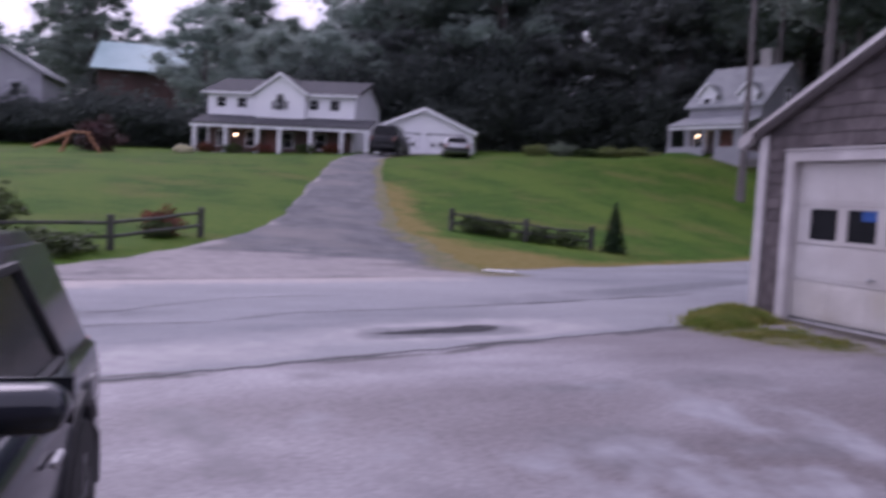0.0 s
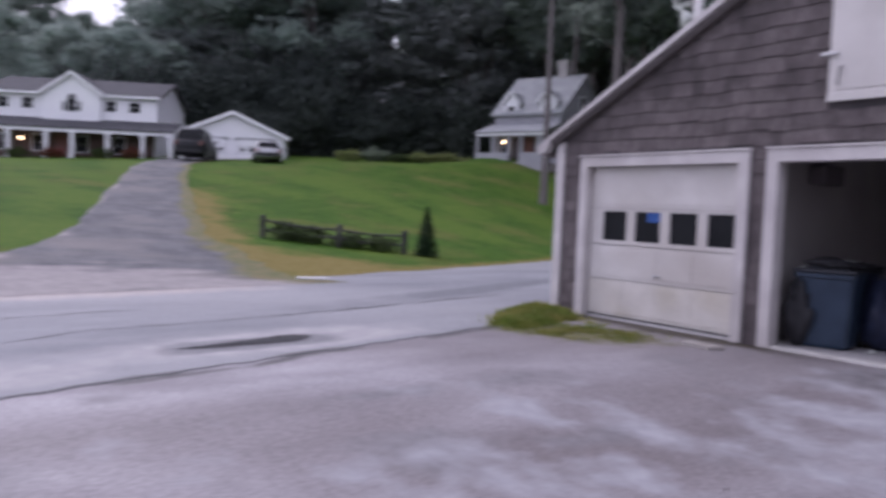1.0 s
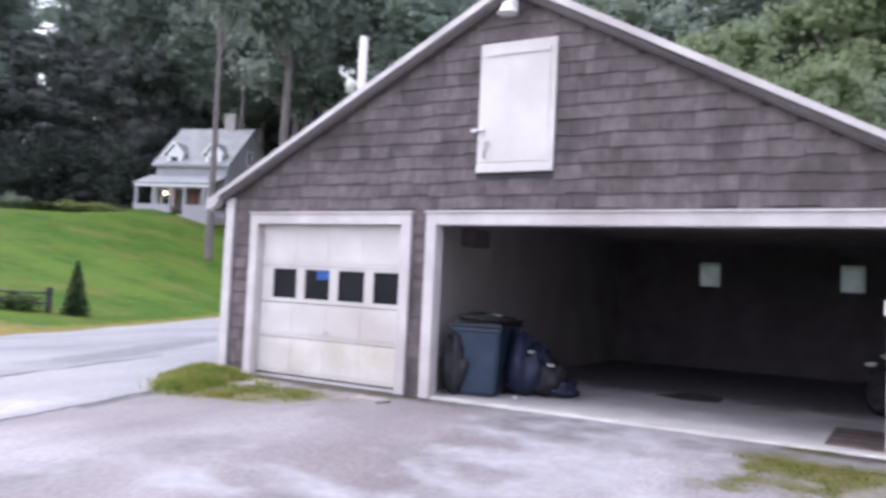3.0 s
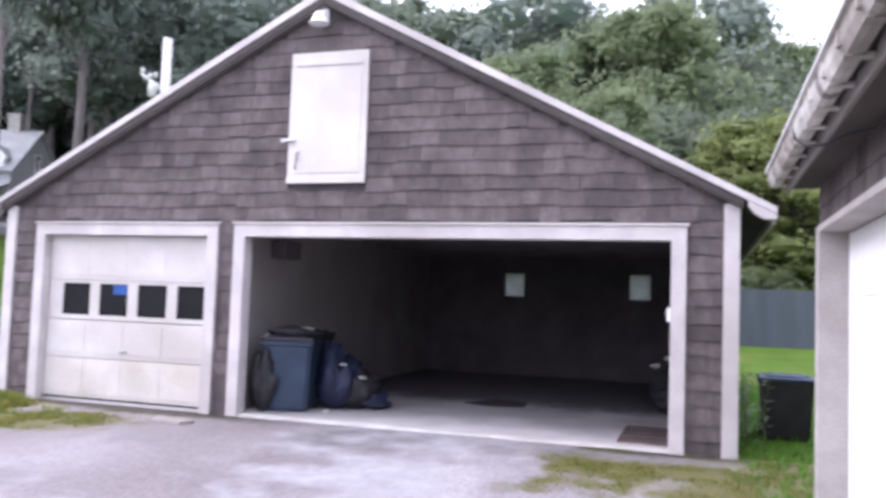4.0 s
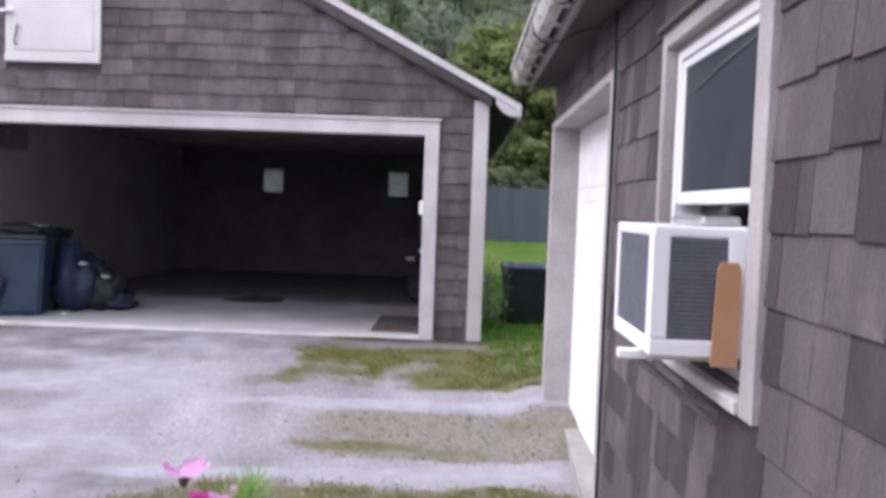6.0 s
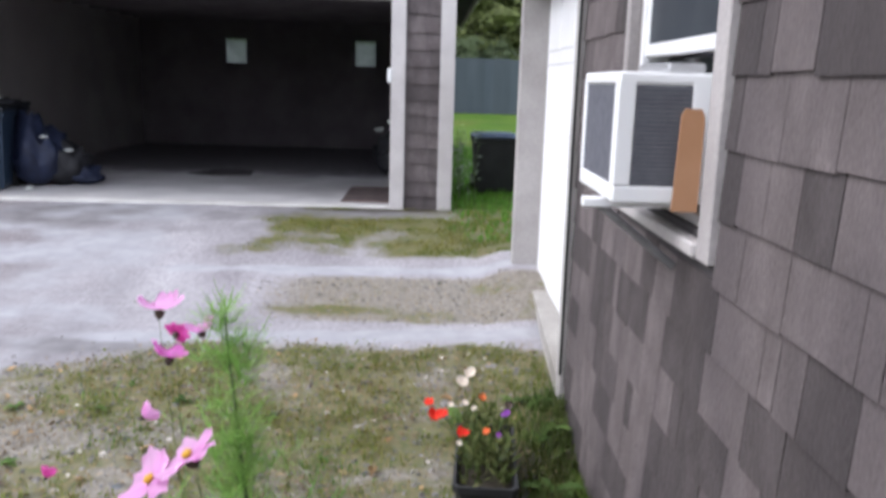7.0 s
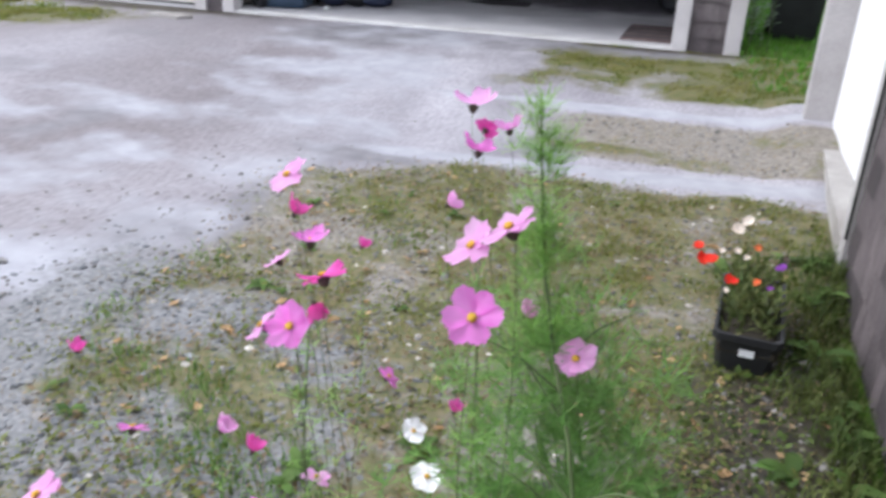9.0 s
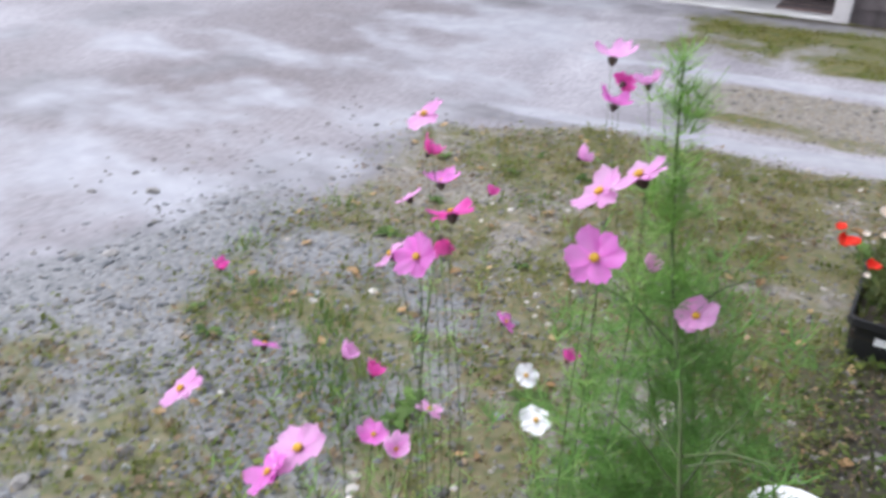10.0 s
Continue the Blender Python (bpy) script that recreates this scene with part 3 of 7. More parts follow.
# The gravel drive up to the white house: stations of left and right edge.
stations = [((-11.3, -3.3), (-13.2, 7.3)), ((-13.3, -1.1), (-14.1, 6.7)), ((-14.6, 0.1), (-15.2, 6.5)), ((-16.2, 1.2), (-16.6, 6.7)), ((-18.2, 2.4), (-18.4, 7.0)), ((-20.6, 3.5), (-21.0, 7.1)),
            ((-24.0, 4.6), (-24.6, 8.2)), ((-28.0, 5.8), (-28.8, 9.4)), ((-37.0, 8.6), (-38.0, 12.0)), ((-45.0, 11.4), (-46.0, 14.9)), ((-50.5, 13.6), (-51.5, 18.2)), ((-55.5, 16.0), (-55.0, 23.0))]


def drive_sheet():
    rows, n = [], 40
    for (la, ra), (lb, rb) in zip(stations, stations[1:]):
        for s in range(16):
            t = s / 16
            rows.append(([la[k] + (lb[k] - la[k]) * t for k in (0, 1)], [ra[k] + (rb[k] - ra[k]) * t for k in (0, 1)]))
    rows.append((list(stations[-1][0]), list(stations[-1][1])))
    pts, faces = [], []
    for j, (a, b) in enumerate(rows):
        for i in range(n):
            u = i / (n - 1)
            x, y = a[0] + (b[0] - a[0]) * u, a[1] + (b[1] - a[1]) * u + (0.22 * wobble(j * 0.13, 0.0, 1.0, float(u > 0.5)) if i in (0, n - 1) else 0.0)
            pts.append((x, y, terrain(x, y) + 0.004 + 0.016 * sstep(2.7, 18.7, j)))
    for j in range(len(rows) - 1):
        for i in range(n - 1):
            faces.append((j * n + i, (j + 1) * n + i, (j + 1) * n + i + 1, j * n + i + 1))
    me = bpy.data.meshes.new("driveway")
    me.from_pydata(pts, [], faces)
    at = me.attributes.new("dust", "FLOAT", "POINT")
    at.data.foreach_set("value", [max(0.8 * sstep(-17.5, -13.6, p[0] + 0.35 * (3.0 - p[1])) * (1 - 0.3 * sstep(-12.9, -11.6, p[0])) + 0.5 * wobble(p[0], p[1], 0.6, 3.0) + 0.4 * wobble(p[0] * 2.2, p[1] * 0.6, 1.3, 5.0), (0.35 + wobble(p[0], p[1], 0.7, 8.0)) * math.exp(-((i % n) / 4.0) ** 2)) for i, p in enumerate(pts)])
    at = me.attributes.new("verge", "FLOAT", "POINT")
    at.data.foreach_set("value", [math.exp(-((n - 1 - i % n) / (7.0 + 5.0 * wobble(p[0], p[1], 0.5, 12.0))) ** 2) * (0.9 + 0.4 * wobble(p[0], p[1], 1.3, 14.0)) for i, p in enumerate(pts)])
    for poly in me.polygons:
        poly.use_smooth = True
    me.materials.append(masked("dusty_drive", M_drive, [("dust", (0.225, 0.208, 0.206), (0.29, 0.266, 0.262), 1.2, 0.35), ("verge", (0.085, 0.10, 0.03), (0.15, 0.125, 0.055), 1.2, 0.4)]))
    return new("driveway", me)


tagged(drive_sheet(), "grey gravel driveway climbing to the white house", "driveway", kind="structure")


def crack_strip(bm, pts, w, seed):
    """A thin dark ragged crack through points on the road."""
    rows = []
    for (x0, y0), (x1, y1) in zip(pts, pts[1:]):
        n = max(2, int(math.hypot(x1 - x0, y1 - y0) / 0.06))
        for i in range(n):
            t = i / n
            x, y = x0 + (x1 - x0) * t, y0 + (y1 - y0) * t
            x += 0.07 * wobble(x, y, 1.8, seed) + 0.03 * wobble(x, y, 7.0, seed)
            ww = w * max(0.12, 0.55 + 1.2 * wobble(x, y, 2.1, seed + 5.0))
            z = terrain(x, y) + 0.006
            rows.append([bm.verts.new((x - ww, y, z)), bm.verts.new((x, y, z + 0.002)), bm.verts.new((x + ww, y, z))])
    for a, b in zip(rows, rows[1:]):
        for k in (0, 1):
            bm.faces.new((a[k], a[k + 1], b[k + 1], b[k]))


cracks = bmesh.new()
for i, (line, w) in enumerate((
        ([(-7.7, -3.0), (-7.9, -0.7), (-8.05, 0.5), (-8.7, 1.6), (-8.9, 3.0), (-9.6, 5.5)], 0.016),
        ([(-8.5, -2.2), (-8.85, -0.4), (-9.9, 0.95), (-10.3, 2.6)], 0.018),
        ([(-9.2, 4.4), (-9.9, 6.6), (-10.6, 9.0)], 0.035))):
    crack_strip(cracks, line, w, 3.0 + i)
cracks = part("road_cracks", cracks, M_tar)
tagged(cracks, "dark tarred cracks along the worn road", "crack", kind="stuff")

bm, rows = bmesh.new(), []
for i in range(46):
    u = i / 45
    y = 2.05 + 1.6 * u
    x = -7.24 - 0.13 * (y - 2.1) - 0.10 * u * u
    w = (0.05 + 0.12 * sstep(0.25, 0.85, u)) * min(1.0, 5 * u + 0.1, 9 * (1 - u) + 0.05)
    a, b = w * (1 + 0.6 * wobble(0.0, y, 5.0, 61.0)), w * (1 + 0.6 * wobble(0.0, y, 5.0, 67.0))
    rows.append([bm.verts.new((x + d, y, terrain(x, y) + z)) for d, z in ((-a, 0.007), (-a * 0.5, 0.0085), (b * 0.5, 0.0085), (b, 0.007))])
for a, b in zip(rows, rows[1:]):
    for k in range(3):
        bm.faces.new((a[k], a[k + 1], b[k + 1], b[k]))
tagged(part("pothole", bm, M_wet), "dark wet pothole in the worn road", "pothole", kind="structure")


# The grassy hump at the garage corner, where lot and road meet.
def verge_rise(x, y):
    if x > -8.2 and y > 7.97:
        return -0.3
    a, b = -0.6 * (x + 7.85) + 0.8 * (y - 7.3), 0.8 * (x + 7.85) + 0.6 * (y - 7.3)
    return 0.15 * math.exp(-((a / (0.75 if a > 0 else 1.4)) ** 2 + (b / 0.46) ** 2)) + 0.035 * math.exp(-(((y - 7.35) / 0.3) ** 2)) * sstep(-4.9, -6.2, x) * sstep(-8.5, -7.7, x) - 0.045 + 0.035 * wobble(x, y, 2.3, 71.0) + 0.022 * wobble(x, y, 8.0, 73.0)


M_verge = mat("yellow_green_verge", (0.10, 0.12, 0.026), (0.155, 0.14, 0.05), 3, 0.95, 0.6, c=(0.075, 0.10, 0.026), fine=0.35, bump_scale=60)
tagged(sheet("grass_verge", lambda y: blend(-10.0, -4.8, 80), blend(5.2, 9.4, 64), lambda x, y: max(-0.04, verge_rise(x, y)) if verge_rise(x, y) > -0.2 else -0.3, M_verge), "yellow-green grassy hump at the garage corner", "verge", kind="structure")


# ---------------- the shingled garage ----------------
GX0, GX1, GY, GB, GC = -8.25, 0.88, 8.0, 15.3, -3.685
EAVE, PITCH = 2.40, 0.523


def rake(x):
    """Underside of the rake board over x."""
    return 4.83 - PITCH * abs(x - GC)


garage = thing("garage", "brown shingled two-bay garage with white trim, one bay open", "garage")
S0, S1, D0, D1, HEAD = -7.60, -5.155, -4.64, 0.235, 2.09
bm = bmesh.new()
top = [(GX0, rake(GX0)), (GC, rake(GC)), (GX1, rake(GX1))]
k, e = 0.03, HEAD + 0.03
for outline in ([(GX0, -0.1), (S0 - k, -0.1), (S0 - k, e), (GX0, e)], [(S1 + k, -0.1), (D0 - k, -0.1), (D0 - k, e), (S1 + k, e)], [(D1 + k, -0.1), (GX1, -0.1), (GX1, e), (D1 + k, e)],
                [(GX0, e), (GX1, e), top[2], top[1], top[0]]):
    prism(bm, outline, GY, GY + 0.14)
front_wall = part("front_wall", bm, M_backing, garage)
part("side_wall", boxes((GX0, GX0 + 0.14, GY + 0.14, GB, -0.1, 2.45)), M_shingle, garage)
part("side_wall", boxes((GX1 - 0.14, GX1, GY + 0.14, GB, -0.1, 2.45)), M_shingle, garage)
W1, W2 = (-3.24, -2.81, 1.53, 2.02), (-0.81, -0.38, 1.53, 2.04)
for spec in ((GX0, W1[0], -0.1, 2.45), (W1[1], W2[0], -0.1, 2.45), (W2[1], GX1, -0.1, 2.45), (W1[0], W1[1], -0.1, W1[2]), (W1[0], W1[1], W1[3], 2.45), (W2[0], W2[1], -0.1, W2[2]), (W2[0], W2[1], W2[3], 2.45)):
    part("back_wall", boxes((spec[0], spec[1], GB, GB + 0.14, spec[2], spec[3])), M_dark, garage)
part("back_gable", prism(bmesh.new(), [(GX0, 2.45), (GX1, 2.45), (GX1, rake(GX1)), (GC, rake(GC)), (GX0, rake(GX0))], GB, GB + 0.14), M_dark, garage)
part("partition", boxes((-4.95, -4.83, GY + 0.14, GB, 0.0, 2.45)), M_inwall, garage, "dull white painted inner wall")
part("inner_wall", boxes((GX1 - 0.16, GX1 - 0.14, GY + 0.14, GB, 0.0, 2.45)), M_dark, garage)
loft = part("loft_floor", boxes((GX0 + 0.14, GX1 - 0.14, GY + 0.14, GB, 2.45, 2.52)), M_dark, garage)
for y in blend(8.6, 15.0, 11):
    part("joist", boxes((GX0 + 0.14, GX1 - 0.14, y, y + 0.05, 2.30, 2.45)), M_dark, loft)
part("slab", boxes((GX0 + 0.1, GX1 - 0.02, GY + 0.05, GB, -0.12, 0.0), bevel=0.012), M_slab, garage, "pale dusty concrete floor")
# Floor sheet; its mask paints the bay's shade in with depth.
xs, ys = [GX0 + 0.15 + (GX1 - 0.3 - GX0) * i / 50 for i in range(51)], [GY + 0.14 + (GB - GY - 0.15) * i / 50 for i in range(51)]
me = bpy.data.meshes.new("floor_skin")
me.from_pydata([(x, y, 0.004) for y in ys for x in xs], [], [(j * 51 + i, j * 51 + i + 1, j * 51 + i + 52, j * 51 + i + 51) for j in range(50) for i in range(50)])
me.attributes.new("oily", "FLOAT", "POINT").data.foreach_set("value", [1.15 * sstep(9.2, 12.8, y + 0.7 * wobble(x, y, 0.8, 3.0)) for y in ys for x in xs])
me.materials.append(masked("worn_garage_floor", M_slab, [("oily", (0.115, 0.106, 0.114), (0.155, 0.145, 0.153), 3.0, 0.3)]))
part("floor_skin", me, None, garage, "dusty concrete floor, bay shade painted in towards the back")
part("slab_edge", boxes((D0, D1, GY - 0.035, GY + 0.13, -0.12, 0.004), bevel=0.012), M_concrete, garage, "paler front edge of the floor slab")
for w in (W1, W2):
    part("window", boxes((w[0], w[1], GB + 0.05, GB + 0.06, w[2], w[3])), M_backpane, garage, "small dusty pane in the back wall")
    part("window_frame", boxes((w[0] - 0.03, w[0] + 0.02, GB - 0.02, GB + 0.05, w[2] - 0.03, w[3] + 0.03), (w[1] - 0.02, w[1] + 0.03, GB - 0.02, GB + 0.05, w[2] - 0.03, w[3] + 0.03),
                               (w[0], w[1], GB - 0.02, GB + 0.05, w[2] - 0.03, w[2] + 0.02), (w[0], w[1], GB - 0.02, GB + 0.05, w[3] - 0.02, w[3] + 0.03)), M_dark, garage)
# roof slopes and rake boards
for sgn in (-1, 1):
    bm = bmesh.new()
    xe = GC + sgn * 4.89
    o = [(GC, 4.83 + 0.06), (xe, 4.83 + 0.06 - PITCH * 4.89), (xe, 4.83 + 0.13 - PITCH * 4.89), (GC, 4.83 + 0.13)]
    prism(bm, o, GY - 0.10, GB + 0.25)
    part("roof", bm, M_roof, garage)
    bm = bmesh.new()
    o = [(GC, 4.83 + 0.07), (xe, 4.83 - PITCH * 4.89 + 0.075), (xe, 4.83 + 0.145 - PITCH * 4.89), (GC, 4.83 + 0.165)]
    prism(bm, o, GY - 0.150, GY - 0.105)
    part("rake_board", bm, M_trim, garage, "grey-white painted rake board")
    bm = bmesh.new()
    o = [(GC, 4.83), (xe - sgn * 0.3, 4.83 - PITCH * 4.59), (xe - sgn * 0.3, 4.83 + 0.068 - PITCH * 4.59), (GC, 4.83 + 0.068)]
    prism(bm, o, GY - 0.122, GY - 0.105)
    part("frieze_board", bm, M_underrake, garage, "lower rake board with roof shade in its dark colour")
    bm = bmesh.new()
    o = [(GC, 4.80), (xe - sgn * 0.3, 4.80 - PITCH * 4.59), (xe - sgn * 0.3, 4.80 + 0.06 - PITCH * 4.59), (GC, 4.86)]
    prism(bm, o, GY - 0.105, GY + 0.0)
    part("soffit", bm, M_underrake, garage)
    bm = bmesh.new()
    prism(bm, [(xe, 2.298), (xe, 2.343), (xe - sgn * 0.26, 2.343 + 0.26 * PITCH), (xe - sgn * 0.26, 2.43), (xe - sgn * 0.19, 2.345), (xe - sgn * 0.11, 2.305)], GY - 0.146, GY - 0.02)
    part("eave_return", bm, M_trim, garage)
    bm = bmesh.new()
    box(bm, min(xe, xe - sgn * 0.03), max(xe, xe - sgn * 0.03), GY - 0.02, GB + 0.25, 2.27, 2.42)
    part("fascia", bm, M_trim, garage)
for x0, x1 in ((GX0, GX0 + 0.15), (GX1 - 0.15, GX1)):
    part("corner_board", boxes((x0, x1, GY - 0.045, GY, -0.06, rake((x0 + x1) / 2) - 0.02), bevel=0.004), M_trim, garage, "grey-white corner board")
for a, b, w in ((S0, S1, 0.145), (D0, D1, 0.148)):
    for x0, x1 in ((a - w, a), (b, b + w)):
        part("door_trim", boxes((x0, x1, GY - 0.055, GY + 0.13, -0.03, HEAD + w), bevel=0.006), M_trim, garage, "grey-white door casing")
    part("door_trim", boxes((a, b, GY - 0.055, GY + 0.13, HEAD, HEAD + w), bevel=0.006), M_trim, garage)
    part("drip_cap", boxes((a - w - 0.02, b + w + 0.02, GY - 0.075, GY, HEAD + w, HEAD + w + 0.025), bevel=0.004), M_trim, garage)
# closed overhead door
door = part("overhead_door", boxes((S0 - 0.0, S1 + 0.0, GY + 0.105, GY + 0.125, 0.0, HEAD)), M_jamb, garage, "white sectional overhead door with a row of four panes")
for z0, z1 in ((0.015, 0.52), (0.53, 1.0), (1.52, 2.08)):
    part("section", boxes((S0 + 0.01, S1 - 0.01, GY + 0.07, GY + 0.105, z0, z1), bevel=0.005), M_grimy if z0 < 0.4 else M_white, door)
for z0, z1 in ((0.07, 0.465), (0.585, 0.945), (1.575, 2.02)):
    for k in range(4):
        x0 = S0 + 0.07 + k * 0.585
        part("raised_panel", boxes((x0, x0 + 0.545, GY + 0.064, GY + 0.071, z0, z1), bevel=0.003), M_grimy if z0 < 0.4 else M_white, door)
rails = [(S0 + 0.01, S1 - 0.01, GY + 0.07, GY + 0.105, 1.012, 1.07), (S0 + 0.01, S1 - 0.01, GY + 0.07, GY + 0.105, 1.475, 1.512)]
px = [-7.37 + i * 0.58 for i in range(4)]
for x0, x1 in zip([S0 + 0.01] + [p + 0.43 for p in px], px + [S1 - 0.01]):
    rails.append((x0, x1, GY + 0.07, GY + 0.105, 1.07, 1.475))
part("window_section", boxes(*rails, bevel=0.004), M_white, door)
for p in px:
    part("pane", boxes((p, p + 0.43, GY + 0.09, GY + 0.10, 1.07, 1.475)), M_farpane, door, "dark glass pane")
part("sticker", boxes((px[1] + 0.2, px[1] + 0.42, GY + 0.084, GY + 0.089, 1.345, 1.475)), M_blue, door, "blue sheet behind the glass")
part("weather_strip", boxes((S0 + 0.005, S1 - 0.005, GY + 0.06, GY + 0.1, 0.001, 0.028), bevel=0.004), M_black, door, "black rubber strip")
part("door_handle", boxes(((S0 + S1) / 2 - 0.05, (S0 + S1) / 2 + 0.05, GY + 0.045, GY + 0.07, 0.62, 0.65), bevel=0.006), M_metal, door)
# loft hatch
hatch = part("loft_door", boxes((-4.12, -3.135, GY - 0.05, GY - 0.01, 2.715, 4.262), bevel=0.006), M_white, garage, "white wooden loft door")
part("door_panel", boxes((-4.05, -3.205, GY - 0.058, GY - 0.05, 2.835, 4.165), bevel=0.003), M_white, hatch)
part("batten", boxes((-4.04, -3.215, GY - 0.074, GY - 0.058, 4.10, 4.135), bevel=0.004), M_white, hatch)
part("batten", boxes((-4.12, -3.135, GY - 0.066, GY - 0.05, 2.715, 2.80), bevel=0.004), M_white, hatch)
bm = bmesh.new()
box(bm, -4.20, -4.02, GY - 0.085, GY - 0.06, 3.20, 3.24, bevel=0.006)
tube(bm, [(-4.1, GY - 0.09, 3.215), (-4.1, GY - 0.12, 3.215), (-4.07, GY - 0.12, 3.215)], 0.012)
part("latch", bm, M_metal, hatch, "dull steel latch")
part("handle", tube(bmesh.new(), [(-3.98, GY - 0.056, 3.08), (-3.975, GY - 0.10, 3.06), (-3.98, GY - 0.105, 2.98), (-4.0, GY - 0.10, 2.90), (-4.0, GY - 0.056, 2.885)], 0.012, 6), M_steel_dull, hatch, "grey pull handle")
# flood lamp below the peak
bm = bmesh.new()
lathe(bm, [(0.035, 0.0), (0.05, 0.05), (0.055, 0.075)], 14, (-3.73, GY - 0.06, 4.66))
lathe(bm, [(0.03, 0.10), (0.055, 0.075), (0.08, 0.02), (0.10, -0.02), (0.125, -0.04), (0.115, -0.045)], 20, (-3.73, GY - 0.17, 4.60))
lamp = thing("wall_lamp", "small white outdoor lamp below the garage peak", "lamp")
part("shade", bm, M_vinyl, lamp, smooth=True)
part("mount", boxes((-3.79, -3.67, GY - 0.06, GY - 0.02, 4.60, 4.78), bevel=0.01), M_vinyl, lamp)


def shingle_mesh(w, h=0.178, t=0.016):
    bm = bmesh.new()
    k = 0.0022
    o = [(-w / 2 + k, 0), (w / 2 - k, 0), (w / 2 - k, h), (-w / 2 + k, h)]
    a = [bm.verts.new((x, 0.0, z)) for x, z in o]
    b = [bm.verts.new((x, -t if z == 0 else -0.003, z)) for x, z in o]
    bm.faces.new(b)
    for i in range(4):
        bm.faces.new((a[i], a[(i + 1) % 4], b[(i + 1) % 4], b[i]))
    bmesh.ops.recalc_face_normals(bm, faces=bm.faces[:])
    return bm


SHINGLE_W = (0.075, 0.11, 0.15, 0.19, 0.23, 0.28, 0.34)
SHINGLE_LONG = (0.19, 0.23, 0.28, 0.34)
SHINGLE_T = {M_shingle.name: 0.018, M_tab.name: 0.011}
shingle_data = {}
for w in SHINGLE_W:
    for skin in (M_shingle, M_tab):
        me = finish(shingle_mesh(w, t=SHINGLE_T[skin.name]), "shingle")
        me.materials.append(skin)
        shingle_data[skin.name, w] = me


def lay_shingles(parent, m, spans, z0, z1, near, rng, limit=300, expo=0.167, stagger=0.007, skin=None):
    """Courses of shingles from z0 to z1 over spans(z) -> list of (u0, u1). m takes (u, -out, z) into the parent's space.
    Those that near(u, z) picks become pieces of their own, the rest one mesh."""
    rest, made, z, row = bmesh.new(), 0, z0, 0
    while z < z1:
        for u0, u1 in spans(z):
            u = u0 - rng.uniform(0, 0.05)
            while u < u1 - 0.02:
                w = rng.choice(SHINGLE_LONG if skin is M_shingle else SHINGLE_W)
                if u + w > u1:
                    w = max(0.05, u1 - u)
                dz = rng.uniform(-stagger, stagger)
                at = m @ Matrix.Translation((max(u, u0) + w / 2 if u >= u0 else (u0 + u + w) / 2, 0, z + dz))
                if w in SHINGLE_W and u >= u0 and made < limit and near(u, z):
                    ob = new("shingle", shingle_data[skin.name, w])
                    ob.parent = parent
                    ob.matrix_local = at @ Matrix.Rotation(rng.uniform(-0.012, 0.012), 4, "Y")
                    made += 1
                else:
                    ww = w if u >= u0 else u + w - u0
                    if ww > 0.03:
                        one = shingle_mesh(ww, t=SHINGLE_T[skin.name])
                        one.transform(at)
                        me = finish(one, "tmp")
                        rest.from_mesh(me)
                        bpy.data.meshes.remove(me)
                u += w
        z += expo
        row += 1
    ob = part("shingle_rest", rest, skin, parent)
    ob["kind"] = "stuff"


def front_spans(z):
    mid = z + 0.09
    lo, hi = GX0 + 0.15, GX1 - 0.15
    if mid > rake(hi) - 0.01:
        half = (4.83 - mid) / PITCH
        lo, hi = GC - half, GC + half
    if hi <= lo:
        return []
    cuts = []
    if z < HEAD + 0.14 - 0.03:
        cuts = [(S0 - 0.145, S1 + 0.145), (D0 - 0.148, D1 + 0.148)]
    elif 2.715 - 0.12 < z < 4.262 - 0.06:
        cuts = [(-4.12, -3.135)]
    out, a = [], lo
    for c0, c1 in cuts:
        if c0 > a + 0.03:
            out.append((a, min(c0, hi)))
        a = max(a, c1)
    if hi > a + 0.03:
        out.append((a, hi))
    return out


# ---------------- the house at hand ----------------
HX, HY0, HY1, HB, HT = 1.34, -7.0, 5.94, -0.62, 2.33
house = thing("shingled_house", "brown shingled house wall with a white door and window", "house")
DY0, DY1, DH = 3.53, 5.80, 1.985
WY0, WY1, WZ0, WZ1 = 1.612, 2.488, 0.965, 1.935
k = 0.03
bm = boxes((HX, HX + 0.2, HY0, WY0 - k, HB, HT), (HX, HX + 0.2, WY0 - k, WY1 + k, HB, WZ0 - k), (HX, HX + 0.2, WY0 - k, WY1 + k, WZ1 + k, HT), (HX, HX + 0.2, WY1 + k, DY0 - k, HB, HT), (HX, HX + 0.2, DY0 - k, DY1 + k, DH + k, HT), (HX, HX + 0.2, DY1 + k, HY1, HB, HT))
house_wall = part("side_wall", bm, M_backing, house)
part("end_wall", boxes((HX + 0.2, 9.0, HY1 - 0.2, HY1, HB, HT), (HX + 0.2, 9.0, HY0, HY0 + 0.2, HB, HT), (8.8, 9.0, HY0 + 0.2, HY1 - 0.2, HB, HT)), M_shingle, house)
for y0, y1 in ((HY1 - 0.2, HY1), (HY0, HY0 + 0.2)):
    part("gable", prism(bmesh.new(), [(HX, HT), (9.0, HT), (5.17, HT + 1.75)], y0, y1), M_shingle, house)
part("inner_floor", boxes((HX + 0.2, 8.8, HY0 + 0.2, HY1 - 0.2, HB, -0.22)), M_dark, house)
part("inner_ceiling", boxes((HX + 0.2, 8.8, HY0 + 0.2, HY1 - 0.2, HT - 0.06, HT)), M_dark, house)
bm = bmesh.new()
prism(bm, [(1.03, 2.43), (5.17, 4.33), (9.3, 2.43), (9.3, 2.50), (5.17, 4.42), (1.03, 2.50)], HY0 - 0.2, HY1 + 0.14)
